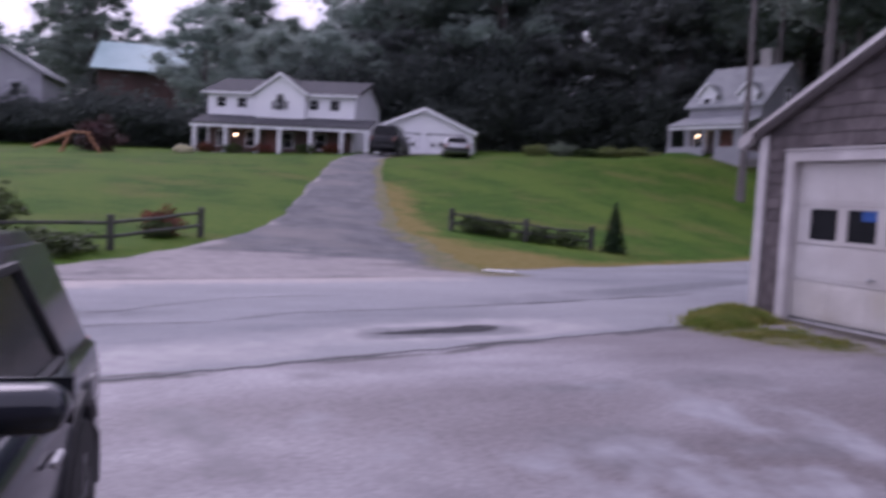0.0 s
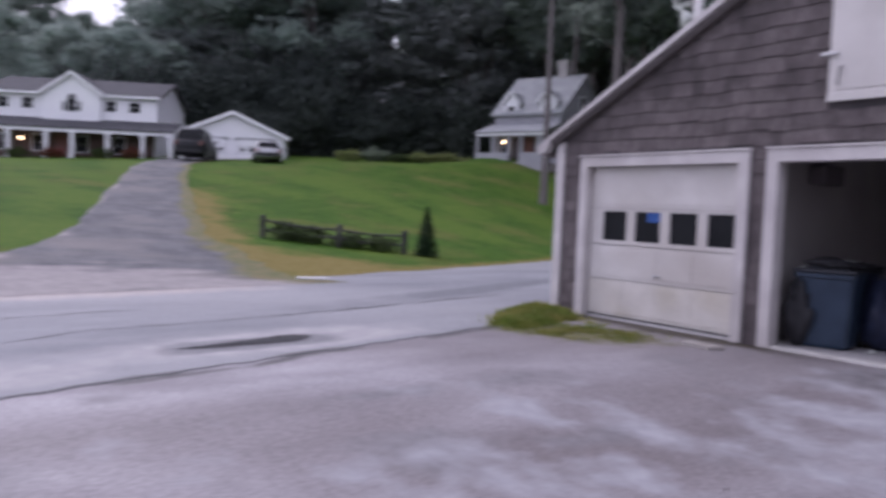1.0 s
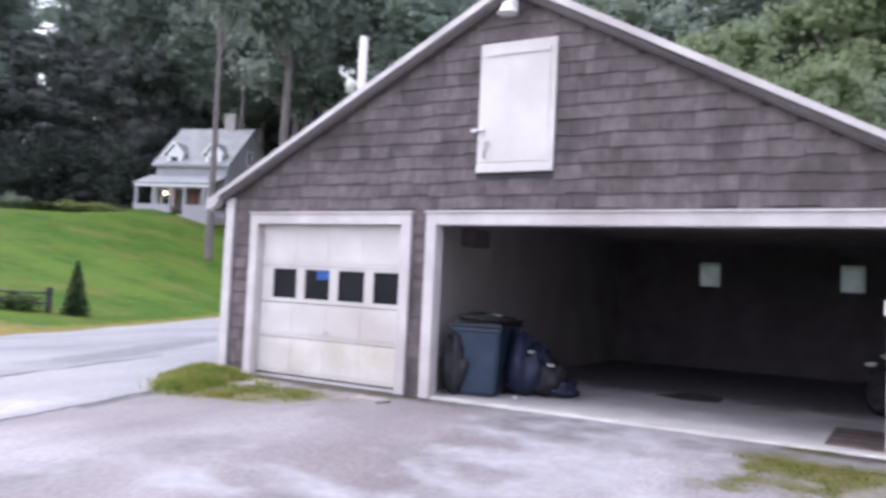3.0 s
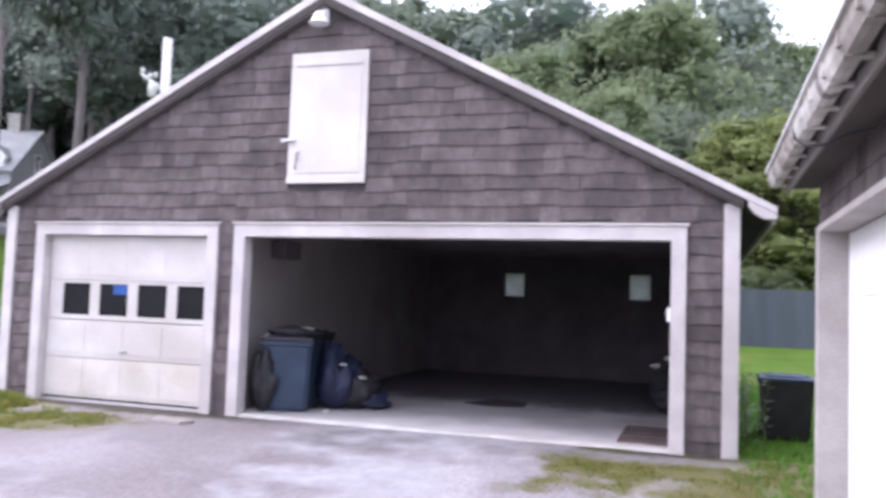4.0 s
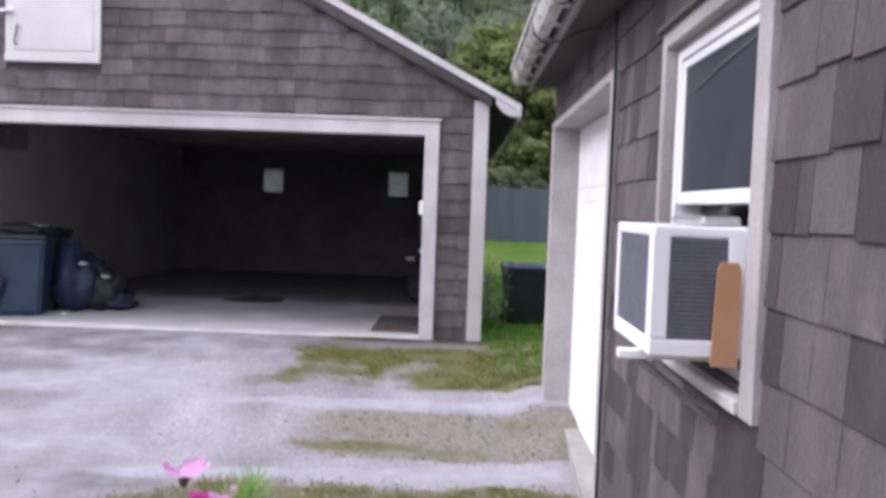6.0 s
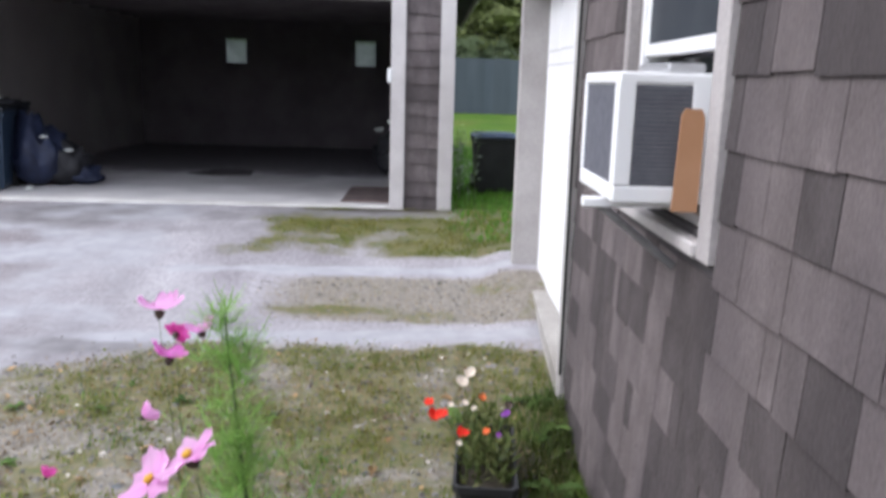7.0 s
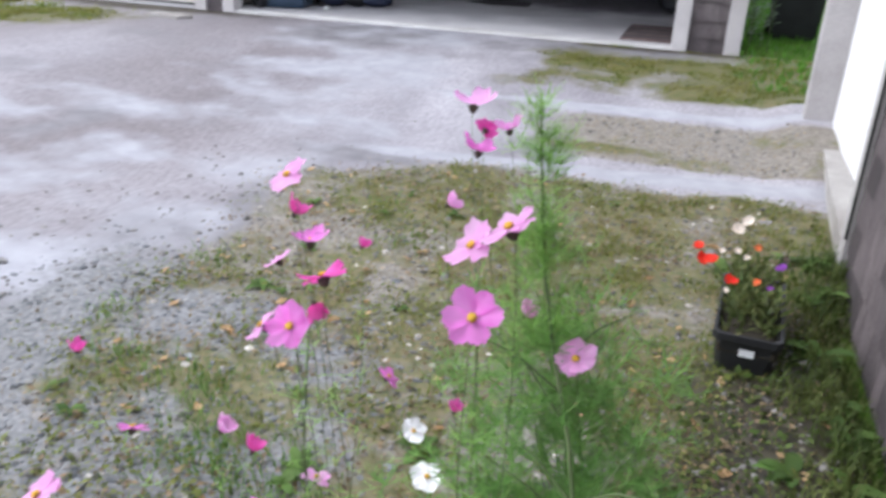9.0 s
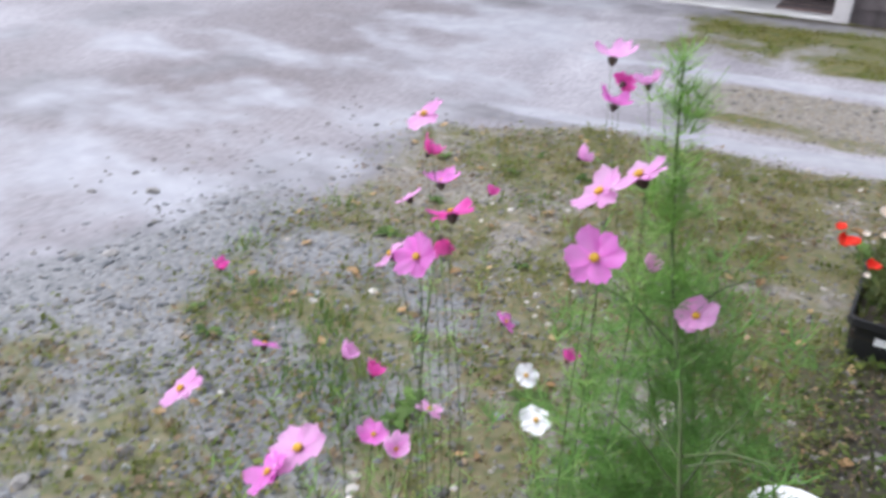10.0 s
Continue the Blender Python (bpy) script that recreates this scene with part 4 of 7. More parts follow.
part("roof", bm, M_roof, house)
part("soffit", boxes((1.12, HX + 0.0, HY0 - 0.2, HY1 + 0.12, 2.33, 2.36)), M_soffit, house, "weathered dark soffit boards")
part("fascia", boxes((1.118, 1.143, HY0 - 0.2, HY1 + 0.13, 2.296, 2.46), bevel=0.004), M_fascia, house, "grey weathered fascia board")
GE = HY1 + 0.15
bm = bmesh.new()
prism(bm, [(1.085, 2.352), (1.045, 2.342), (1.020, 2.352), (1.002, 2.392), (0.995, 2.44), (0.980, 2.452), (0.980, 2.466), (1.002, 2.466), (1.008, 2.40), (1.026, 2.364), (1.046, 2.354), (1.078, 2.362), (1.078, 2.466), (1.085, 2.466)], HY0 - 0.2, GE)
gutter = part("gutter", bm, M_gutter, house, "stained white gutter along the eave")
part("end_cap", prism(bmesh.new(), [(1.085, 2.352), (1.045, 2.342), (1.020, 2.352), (1.002, 2.392), (0.995, 2.44), (0.995, 2.466), (1.085, 2.466)], GE, GE + 0.006), M_gutter, gutter)
part("gutter_lip", boxes((0.974, 1.0, HY0 - 0.2, GE, 2.452, 2.474), bevel=0.006), M_vinyl, gutter, "bright rolled front lip")
# Added black strip that stands in for shade in the slot.
part("slot_shadow_board", boxes((1.086, 1.117, HY0 - 0.2, GE - 0.02, 2.40, 2.43)), M_black, gutter, "black strip painting the shade behind the gutter")
for i in range(20):
    y = GE - 0.12 - i * 0.40
    part("gutter_strap", boxes((1.012, 1.118, y - 0.03, y + 0.03, 2.338, 2.352), (0.99, 1.004, y - 0.02, y + 0.02, 2.38, 2.455), bevel=0.002), M_gutter, gutter)
for i in range(6):
    y = GE - 0.45 - i * 1.15
    bm = bmesh.new()
    prism(bm, [(1.088, 2.349), (1.044, 2.338), (1.017, 2.349), (0.998, 2.392), (0.991, 2.44), (0.998, 2.44), (1.004, 2.394), (1.022, 2.355), (1.045, 2.344), (1.085, 2.354)], y - 0.035, y + 0.035)
    part("gutter_joint", bm, M_frieze, gutter, "darker sleeve over a gutter joint")
# overhead door of the house, set back in the wall
for y0, y1 in ((DY0 - 0.12, DY0), (DY1, HY1)):
    part("door_trim", boxes((HX - 0.03, HX + 0.19, y0, y1, -0.30, DH + 0.05), bevel=0.005), M_jamb, house, "grey painted door casing")
part("door_trim", boxes((HX - 0.03, HX + 0.19, DY0, DY1, DH, DH + 0.05), bevel=0.005), M_jamb, house)
hdoor = part("overhead_door", boxes((HX + 0.20, HX + 0.215, DY0, DY1, -0.22, DH)), M_jamb, house, "bright white panelled overhead door")
for i in range(4):
    z0 = -0.21 + i * 0.548
    bm = boxes((HX + 0.165, HX + 0.20, DY0 + 0.005, DY1 - 0.005, z0, z0 + 0.546), bevel=0.005)
    for k in range(4):
        y0 = DY0 + 0.07 + k * 0.545
        box(bm, HX + 0.158, HX + 0.17, y0, y0 + 0.47, z0 + 0.10, z0 + 0.44, bevel=0.005)
    part("section", bm, M_vinyl, hdoor)
part("threshold", prism(bmesh.new(), [(HX - 0.03, DY0), (HX + 0.28, DY0), (HX + 0.28, DY1), (HX + 0.09, DY1)], -0.60, -0.15, "z"), M_sill, house, "pale concrete door sill")
# window
window = part("window", boxes((HX - 0.028, HX + 0.01, WY0, WY1, WZ1, WZ1 + 0.057), bevel=0.004), M_casing, house, "double-hung window with grey casing")
for y0, y1 in ((WY0 - 0.087, WY0), (WY1, WY1 + 0.052)):
    part("casing", boxes((HX - 0.028, HX + 0.01, y0, y1, WZ0 - 0.09, WZ1 + 0.057), bevel=0.004), M_casing, window)
part("drip_cap", boxes((HX - 0.05, HX, WY0 - 0.10, WY1 + 0.065, WZ1 + 0.057, WZ1 + 0.075), bevel=0.004), M_soffit, window, "dark flashing over the head")
part("window_reveal", boxes((HX + 0.01, HX + 0.16, WY0 - 0.015, WY0 + 0.004, WZ0, WZ1), (HX + 0.01, HX + 0.16, WY1 - 0.004, WY1 + 0.015, WZ0, WZ1), (HX + 0.01, HX + 0.16, WY0 + 0.004, WY1 - 0.004, WZ1 - 0.004, WZ1 + 0.015)), M_jamb, window)
bm = bmesh.new()
box(bm, HX - 0.04, HX + 0.18, WY0 + 0.002, WY1 - 0.002, WZ0 - 0.088, WZ0 - 0.052, bevel=0.006)
box(bm, HX + 0.02, HX + 0.18, WY0 + 0.004, WY1 - 0.004, WZ0 - 0.052, WZ0 - 0.001)
part("window_sill", bm, M_trim, window)
a, b, fw = WY0 + 0.03, WY1 - 0.03, 0.028
part("frame", boxes((HX + 0.008, HX + 0.11, a, a + fw, WZ0, WZ1 - 0.02), (HX + 0.008, HX + 0.11, b - fw, b, WZ0, WZ1 - 0.02), (HX + 0.008, HX + 0.11, a + fw, b - fw, WZ1 - 0.052, WZ1 - 0.02), bevel=0.005), M_vinyl, window, "white vinyl frame")
a, b, zt = a + fw, b - fw, WZ1 - 0.052
part("stop", boxes((HX + 0.012, HX + 0.11, WY1 - 0.03, WY1 - 0.004, WZ0, WZ1 - 0.02), (HX + 0.012, HX + 0.11, WY0 + 0.004, WY0 + 0.03, WZ0, WZ1 - 0.02), (HX + 0.012, HX + 0.11, WY0 + 0.004, WY1 - 0.004, WZ1 - 0.02, WZ1 - 0.004)), M_jamb, window)
part("sash", boxes((HX + 0.018, HX + 0.055, a, a + 0.022, 1.397, zt), (HX + 0.018, HX + 0.055, b - 0.022, b, 1.397, zt), (HX + 0.018, HX + 0.055, a + 0.022, b - 0.022, 1.397, 1.438), (HX + 0.018, HX + 0.055, a + 0.022, b - 0.022, zt - 0.03, zt), bevel=0.005), M_vinyl, window, "raised white sash")
part("screen", boxes((HX + 0.026, HX + 0.032, a + 0.022, b - 0.022, 1.438, zt - 0.03)), M_screen, window, "dark insect screen")
part("screen_fold", tube(bmesh.new(), [(HX + 0.022, a + 0.05, 1.83), (HX + 0.021, (a + b) / 2, 1.80), (HX + 0.022, b - 0.12, 1.76)], 0.0022, 5), M_steel_dull, window, "thin pale fold in the screen")
part("lower_pane", boxes((HX + 0.10, HX + 0.105, a, b, WZ0, 1.397)), M_glass, window)
# a black cable under the eave
cable = thing("cable", "black cable slung under the house eave", "cable")
part("wire", tube(bmesh.new(), [(1.0, 4.35, 2.44), (1.005, 4.3, 2.36), (1.04, 4.2, 2.30), (1.12, 4.05, 2.27), (1.2, 3.9, 2.29), (1.3, 3.75, 2.29), (1.31, 3.4, 2.28), (1.31, 2.8, 2.29), (1.31, 1.2, 2.29), (1.31, -2.0, 2.28)], 0.008, 6), M_black, cable, smooth=True)
part("drop_wire", tube(bmesh.new(), [(1.3, 3.385, 2.28), (1.305, 3.385, 2.0), (1.302, 3.385, 1.0), (1.305, 3.385, -0.1)], 0.007, 6), M_black, cable, smooth=True)

M_slat = mat("grey_metal_slat", (0.155, 0.157, 0.178), (0.195, 0.197, 0.22), 20, 0.5)
# air conditioner in the window
AY0, AY1, AX0, AX1, AZ0, AZ1 = 1.70, 2.165, 1.11, 1.335, 1.0, 1.335
ac = thing("air_conditioner", "white window air conditioner with grey grilles", "air conditioner")
f = 0.035
part("casing", boxes((AX0 + 0.012, AX1 + 0.1, AY0 + 0.008, AY1 - 0.008, AZ0 + 0.01, AZ1 - 0.008)), M_grille, ac)
cover = part("cover", boxes((AX0, AX1 + 0.1, AY0, AY1, AZ1 - 0.032, AZ1), bevel=0.008), M_vinyl, ac, "white sheet-metal cover")
part("base_pan", boxes((AX0, AX1 + 0.1, AY0, AY1, AZ0, AZ0 + 0.045), bevel=0.006), M_vinyl, ac)
for x0, x1, y0, y1 in ((AX0, AX0 + 0.045, AY0, AY0 + 0.02), (AX1 - 0.035, AX1 + 0.1, AY0, AY0 + 0.02), (AX0, AX0 + 0.02, AY0 + 0.02, AY0 + 0.05), (AX0, AX0 + 0.02, AY1 - 0.03, AY1)):
    part("corner_post", boxes((x0, x1, y0, y1, AZ0 + 0.045, AZ1 - 0.02), bevel=0.004), M_vinyl, ac)
for i in range(22):
    z = AZ0 + 0.052 + i * 0.0115
    part("slat", boxes((AX0 + 0.046, AX1 - 0.036, AY0 + 0.001, AY0 + 0.009, z, z + 0.0045)), M_slat, ac)
part("fin_panel", boxes((AX0 + 0.006, AX0 + 0.012, AY0 + 0.05, AY1 - 0.03, AZ0 + 0.045, AZ1 - 0.02)), M_grille, ac, "grey coil grille")
for y in (AY0 + 0.12,):
    bm = bmesh.new()
    box(bm, AX0 - 0.05, HX, y, y + 0.035, AZ0 - 0.03, AZ0 - 0.004, bevel=0.004)
    bracket = part("bracket", bm, M_vinyl, ac, "white support bracket")
    part("brace", tube(bmesh.new(), [(AX0 + 0.0, y + 0.017, AZ0 - 0.025), (HX - 0.012, y + 0.017, AZ0 - 0.195)], 0.012, 6), M_steel_dull, bracket, "dull grey brace")
panel = thing("cardboard_panel", "piece of brown cardboard beside the air conditioner", "cardboard")
bm = bmesh.new()
prism(bm, [(1.258, 0.985), (1.325, 0.985), (1.325, 1.225), (1.315, 1.247), (1.275, 1.247), (1.266, 1.23)], 1.668, 1.675)
part("sheet", bm, M_card, panel)
tray = thing("plastic_tray", "grey plastic tray on the air conditioner", "tray")
part("shell", boxes((1.24, 1.345, 1.74, 2.04, AZ1 + 0.001, AZ1 + 0.026), bevel=0.01), M_metal, tray)


def house_spans(z):
    mid = z + 0.08
    out, a = [], -3.0
    for c0, c1, b0, b1 in ((WY0 - 0.087, WY1 + 0.052, WZ0 - 0.10, WZ1 + 0.057), (DY0 - 0.12, HY1 + 0.02, -1.0, DH + 0.05)):
        if b0 < mid < b1:
            out.append((a, c0))
            a = c1
    if a < HY1 - 0.02:
        out.append((a, HY1))
    return out


# ---------------- things in and by the garage ----------------


def wheelie_bin(name, label, body_m, lid_m, w, d, h, at, rz):
    t = thing(name, label, "bin", at, rz)
    bm = bmesh.new()
    lo, hi = 0.40, 0.5
    ring = lambda s, z: [bm.verts.new((sx * w * s, sy * d * s, z)) for sx, sy in ((-1, -1), (1, -1), (1, 1), (-1, 1))]
    rings = [ring(lo, 0.02), ring(lo + 0.02, 0.06), ring(hi - 0.01, h * 0.86), ring(hi + 0.025, h * 0.87), ring(hi + 0.025, h * 0.92)]
    for a, b in zip(rings, rings[1:]):
        for k in range(4):
            bm.faces.new((a[k], a[(k + 1) % 4], b[(k + 1) % 4], b[k]))
    bm.faces.new(rings[0][::-1])
    bm.faces.new(rings[-1])
    bmesh.ops.bevel(bm, geom=[e for e in bm.edges if abs((e.verts[0].co - e.verts[1].co).z) > 0.03], offset=0.03, segments=2, affect="EDGES")
    part("body", bm, body_m, t)
    bm = bmesh.new()
    box(bm, -w * 0.54, w * 0.54, -d * 0.56, d * 0.54, h * 0.925, h * 0.97, bevel=0.015)
    box(bm, -w * 0.40, w * 0.40, -d * 0.40, d * 0.40, h * 0.965, h, bevel=0.012)
    part("lid", bm, lid_m, t)
    for sx in (-1, 1):
        bm = bmesh.new()
        lathe(bm, [(0.02, -0.03), (0.09, -0.03), (0.1, -0.02), (0.1, 0.02), (0.09, 0.03), (0.02, 0.03)], 16)
        bm.transform(pose(sx * w * 0.44, d * 0.42, 0.1, 0, 90, 0))
        part("wheel", bm, M_tyre, t)
    part("handle", tube(bmesh.new(), [(-w * 0.4, d * 0.5, h * 0.9), (-w * 0.4, d * 0.62, h * 0.93), (w * 0.4, d * 0.62, h * 0.93), (w * 0.4, d * 0.5, h * 0.9)], 0.014, 6), body_m, t)
    return t


M_navy = mat("navy_plastic_film", (0.011, 0.015, 0.036), (0.018, 0.025, 0.058), 9, 0.6, 0.4)
M_sack = mat("black_plastic_film", (0.012, 0.012, 0.015), (0.022, 0.022, 0.026), 9, 0.6, 0.4)
wheelie_bin("wheelie_bin", "dark blue plastic wheelie bin inside the open bay", M_bin, M_blackbin, 0.62, 0.62, 0.93, (-4.30, 8.62, 0.0), 14)
wheelie_bin("wheelie_bin", "black plastic wheelie bin against the inner wall", M_blackbin, M_blackbin, 0.52, 0.58, 0.96, (-4.50, 9.35, 0.0), -4)
wheelie_bin("rubbish_bin", "black square bin with a blue lid on the grass", M_black, M_binlid, 0.56, 0.5, 0.74, (1.45, 9.62, terrain(1.45, 9.6) - 0.01), 0)


def bag(name, label, m, at, size, seed):
    t = thing(name, label, "bag", at)
    bm = bmesh.new()
    bmesh.ops.create_icosphere(bm, subdivisions=3, radius=1)
    for v in bm.verts:
        k = 1 + 0.5 * noise.noise(v.co * 1.7 + Vector((seed, 0, 0))) + 0.16 * noise.noise(v.co * 5 + Vector((seed, 3, 0))) - 0.16 * abs(noise.noise(v.co * 3.3 + Vector((0, seed, 2))))
        v.co = Vector((v.co.x * size[0] * k, v.co.y * size[1] * k, max(0.0, (v.co.z * 0.5 + 0.5) * size[2] * k)))
    part("sack", bm, m, t, smooth=True)
    return t


bag("rubbish_bag", "dark navy rubbish bag on the garage floor", M_navy, (-3.86, 8.98, 0), (0.28, 0.27, 0.70), 1.0)
bag("rubbish_bag", "black rubbish bag beside the bins", M_sack, (-3.62, 9.12, 0), (0.24, 0.24, 0.46), 4.0)
bag("rubbish_bag", "low navy rubbish bag at the end of the heap", M_navy, (-3.40, 9.22, 0), (0.2, 0.22, 0.22), 6.0)
bag("rubbish_bag", "black sack heaped on the blue bin's lid", M_sack, (-4.26, 8.60, 0.90), (0.32, 0.30, 0.13), 9.0)
# Added sack shape that only darkens the blue bin's left side.
bag("rubbish_bag", "black shape added for the blue bin's dark left side", M_sack, (-4.50, 8.31, 0.0), (0.17, 0.12, 0.72), 2.0)
bag("paper_bag", "pale crumpled sack lying on the bin lid", M_frost, (-4.14, 8.66, 0.985), (0.10, 0.07, 0.03), 19.0)
bag("paper_bag", "pale crumpled sheet at the bin's rim", M_frost, (-4.50, 8.42, 0.90), (0.07, 0.05, 0.025), 13.0)
bag("paper_bag", "pale paper bag of scraps on top of the rubbish", M_frost, (-3.50, 8.98, 0.40), (0.06, 0.04, 0.03), 8.0)
bag("paper_bag", "small pale scrap on the navy bag", M_frost, (-3.70, 8.84, 0.56), (0.05, 0.04, 0.025), 23.0)
bag("rubbish_bag", "dark sack slumped between bin and bag", M_navy, (-3.98, 9.05, 0.02), (0.24, 0.2, 0.80), 27.0)
bag("paper_bag", "pale crumpled paper on the garage floor", M_frost, (-3.80, 8.62, 0), (0.04, 0.05, 0.04), 12.0)
bag("rubbish_bag", "black sacks by the inner wall of the bay", M_sack, (0.1, 11.0, 0), (0.26, 0.3, 0.6), 15.0)
bag("paper_bag", "pale scrap on the black sacks", M_frost, (-0.05, 10.9, 0.6), (0.06, 0.05, 0.06), 18.0)
bag("paper_bag", "pale scrap hanging at the inner wall", M_frost, (0.12, 10.7, 0.72), (0.06, 0.05, 0.06), 21.0)
rug = thing("floor_mat", "brown striped mat on the garage slab", "mat")
part("cloth", boxes((-0.30, 0.30, 8.25, 9.5, 0.001, 0.018), bevel=0.006), M_mat_brown, rug)
for y in (8.45, 8.75, 9.05):
    part("stripe", boxes((-0.30, 0.30, y, y + 0.09, 0.018, 0.022)), M_backing, rug)
# Dark floor stain, added as a thin raised sheet.
stain = thing("oil_drip_mat", "dark stain on the garage floor, built as a thin sheet", "cardboard")
bm = bmesh.new()
prism(bm, [(-2.6, 10.5), (-2.2, 10.3), (-1.75, 10.45), (-1.8, 10.95), (-2.3, 11.1)], 0.001, 0.012, "z")
part("sheet", bm, M_backing, stain)
hook = thing("door_spring_box", "dark opener box high on the inner wall", "box")
part("body", boxes((-4.83, -4.62, 8.9, 9.35, 1.88, 2.12), bevel=0.02), M_dark, hook)
thermo = thing("outside_switch", "small white switch box on the door casing", "switch")
part("body", boxes((0.20, 0.245, 7.93, 7.96, 1.28, 1.42), bevel=0.006), M_vinyl, thermo)
stone = thing("flat_stone", "flat pale stone by the garage door", "stone")
bm = bmesh.new()
prism(bm, [(-5.25, 7.22), (-4.85, 7.16), (-4.78, 7.34), (-5.0, 7.42), (-5.28, 7.38)], -0.06, 0.0, "z")
part("slab", bm, M_sill, stone)
plank = thing("plank", "pale wet plank at the road edge", "plank")
bm = bmesh.new()
box(bm, -0.06, 0.06, -0.3, 0.3, 0.0, 0.035, bevel=0.012, m=pose(-13.72, 6.72, -0.06, 0, 0, -40))
part("board", bm, M_vinyl, plank)

# ---------------- houses across the road ----------------


def placed(left, right, z):
    """The frame of a front: origin at its left foot, x along the front, y to the back."""
    d = Vector((right[0] - left[0], right[1] - left[1], 0))
    return Matrix.LocRotScale((left[0], left[1], z), Euler((0, 0, math.atan2(d.y, d.x))), None), d.length


def window_at(parent, x0, x1, z0, z1, y=0.0, arch=False):
    """A far window: frame, mullion and dark pane on a front at depth y."""
    w = part("window", boxes((x0 - 0.07, x0, y - 0.05, y + 0.02, z0 - 0.07, z1 + 0.07), (x1, x1 + 0.07, y - 0.05, y + 0.02, z0 - 0.07, z1 + 0.07), (x0, x1, y - 0.05, y + 0.02, z1, z1 + 0.07), (x0, x1, y - 0.06, y + 0.02, z0 - 0.07, z0), (x0, x1, y - 0.04, y, (z0 + z1) / 2 - 0.012, (z0 + z1) / 2 + 0.012)), M_siding, parent)
    part("pane", boxes((x0, x1, y - 0.03, y + 0.01, z0, z1)), M_farpane, w)
    return w


def boards(parent, x0, x1, z0, z1, y, m, lap=0.2):
    z = z0
    while z < z1 - 0.05:
        bm = bmesh.new()
        vs = [bm.verts.new(c) for c in ((x0, y - 0.025, z), (x1, y - 0.025, z), (x1, y - 0.003, min(z + lap, z1)), (x0, y - 0.003, min(z + lap, z1)))]
        bm.faces.new(vs)
        lo = [bm.verts.new(c) for c in ((x0, y, z), (x1, y, z))]
        bm.faces.new((lo[0], lo[1], vs[1], vs[0]))
        part("clapboard", bm, m, parent)
        z += lap


def gable_roof(parent, x0, x1, y0, y1, ze, zr, m, over=0.35, thick=0.16, along="x"):
    """Two slopes over x0..x1, y0..y1 with the ridge along an axis."""
    if along == "x":
        mid = (y0 + y1) / 2
        for s in (-1, 1):
            e = y0 - over if s < 0 else y1 + over
            ee = ze - over * (zr - ze) / (mid - y0)
            bm = bmesh.new()
            prism(bm, [(mid, zr), (e, ee), (e, ee + thick), (mid, zr + thick)], x0 - over, x1 + over, "x")
            part("roof", bm, m, parent)
    else:
        mid = (x0 + x1) / 2
        for s in (-1, 1):
            e = x0 - over if s < 0 else x1 + over
            ee = ze - over * (zr - ze) / (mid - x0)
            bm = bmesh.new()
            prism(bm, [(mid, zr), (e, ee), (e, ee + thick), (mid, zr + thick)], y0 - over, y1, "y")
            part("roof", bm, m, parent)


m1, W = placed((-64.5, 6.38), (-58.5, 16.38), 3.75)
white = thing("white_house", "white two-storey clapboard house with a long front porch", "house")
white.matrix_basis = m1
part("wall", prism(bmesh.new(), [(0, 0), (W, 0), (W, 4.85), (0, 4.85)], 0, 0.2), M_siding, white)
boards(white, 0, W, 2.9, 4.8, 0.0, M_siding)
for x in (0, W - 0.2):
    bm = bmesh.new()
    prism(bm, [(0.2, 0), (8.0, 0), (8.0, 4.85), (4.1, 6.3), (0.2, 4.85)], x, x + 0.2, "x")
    part("wall", bm, M_siding, white)
part("wall", boxes((0.2, W - 0.2, 7.8, 8.0, 0, 4.85)), M_siding, white)
gable_roof(white, 0, W, 0, 8.0, 4.85, 6.25, M_roof)
for x0, x1 in ((-0.35, 3.98), (7.88, W + 0.35)):
    part("eave_trim", boxes((x0, x1, -0.37, -0.33, 4.66, 4.84)), M_siding, white)
gx = 5.93
bm = bmesh.new()
prism(bm, [(gx - 1.95, 2.9), (gx + 1.95, 2.9), (gx + 1.95, 4.8), (gx, 6.15), (gx - 1.95, 4.8)], -0.42, 0.0)
part("gable_front", bm, M_siding, white)
for s in (-1, 1):
    bm = bmesh.new()
    prism(bm, [(gx, 6.15), (gx + s * 2.2, 4.63), (gx + s * 2.2, 4.83), (gx, 6.38)], -0.62, 3.6)
    part("gable_roof", bm, M_roof, white)
    bm = bmesh.new()
    prism(bm, [(gx, 6.13), (gx + s * 2.25, 4.57), (gx + s * 2.25, 4.80), (gx, 6.38)], -0.67, -0.62)
    part("rake_trim", bm, M_siding, white)
for x in (0.73, 2.40, 8.11, 9.75):
    window_at(white, x, x + 0.74, 3.70, 4.42)
window_at(white, gx - 0.32, gx + 0.32, 3.55, 4.45, -0.42)
bm = bmesh.new()
lathe(bm, [(0.32, -0.02), (0.32, 0.03)], 20)
bm.transform(Matrix.Translation((gx, -0.44, 4.45)) @ Matrix.Rotation(math.pi / 2, 4, "X"))
part("arch_pane", bm, M_glass, white)
for x in (gx - 0.62, gx + 0.40):
    part("shutter", boxes((x, x + 0.22, -0.46, -0.42, 3.6, 4.25)), M_glass, white)
bm = bmesh.new()
prism(bm, [(-2.5, 2.18), (0.0, 3.0), (0.0, 3.08), (-2.5, 2.28)], -0.3, W + 1.75, "x")
part("porch_roof", bm, M_roof, white)
part("porch_beam", boxes((-0.25, W + 1.7, -2.42, -2.28, 1.96, 2.18)), M_siding, white)
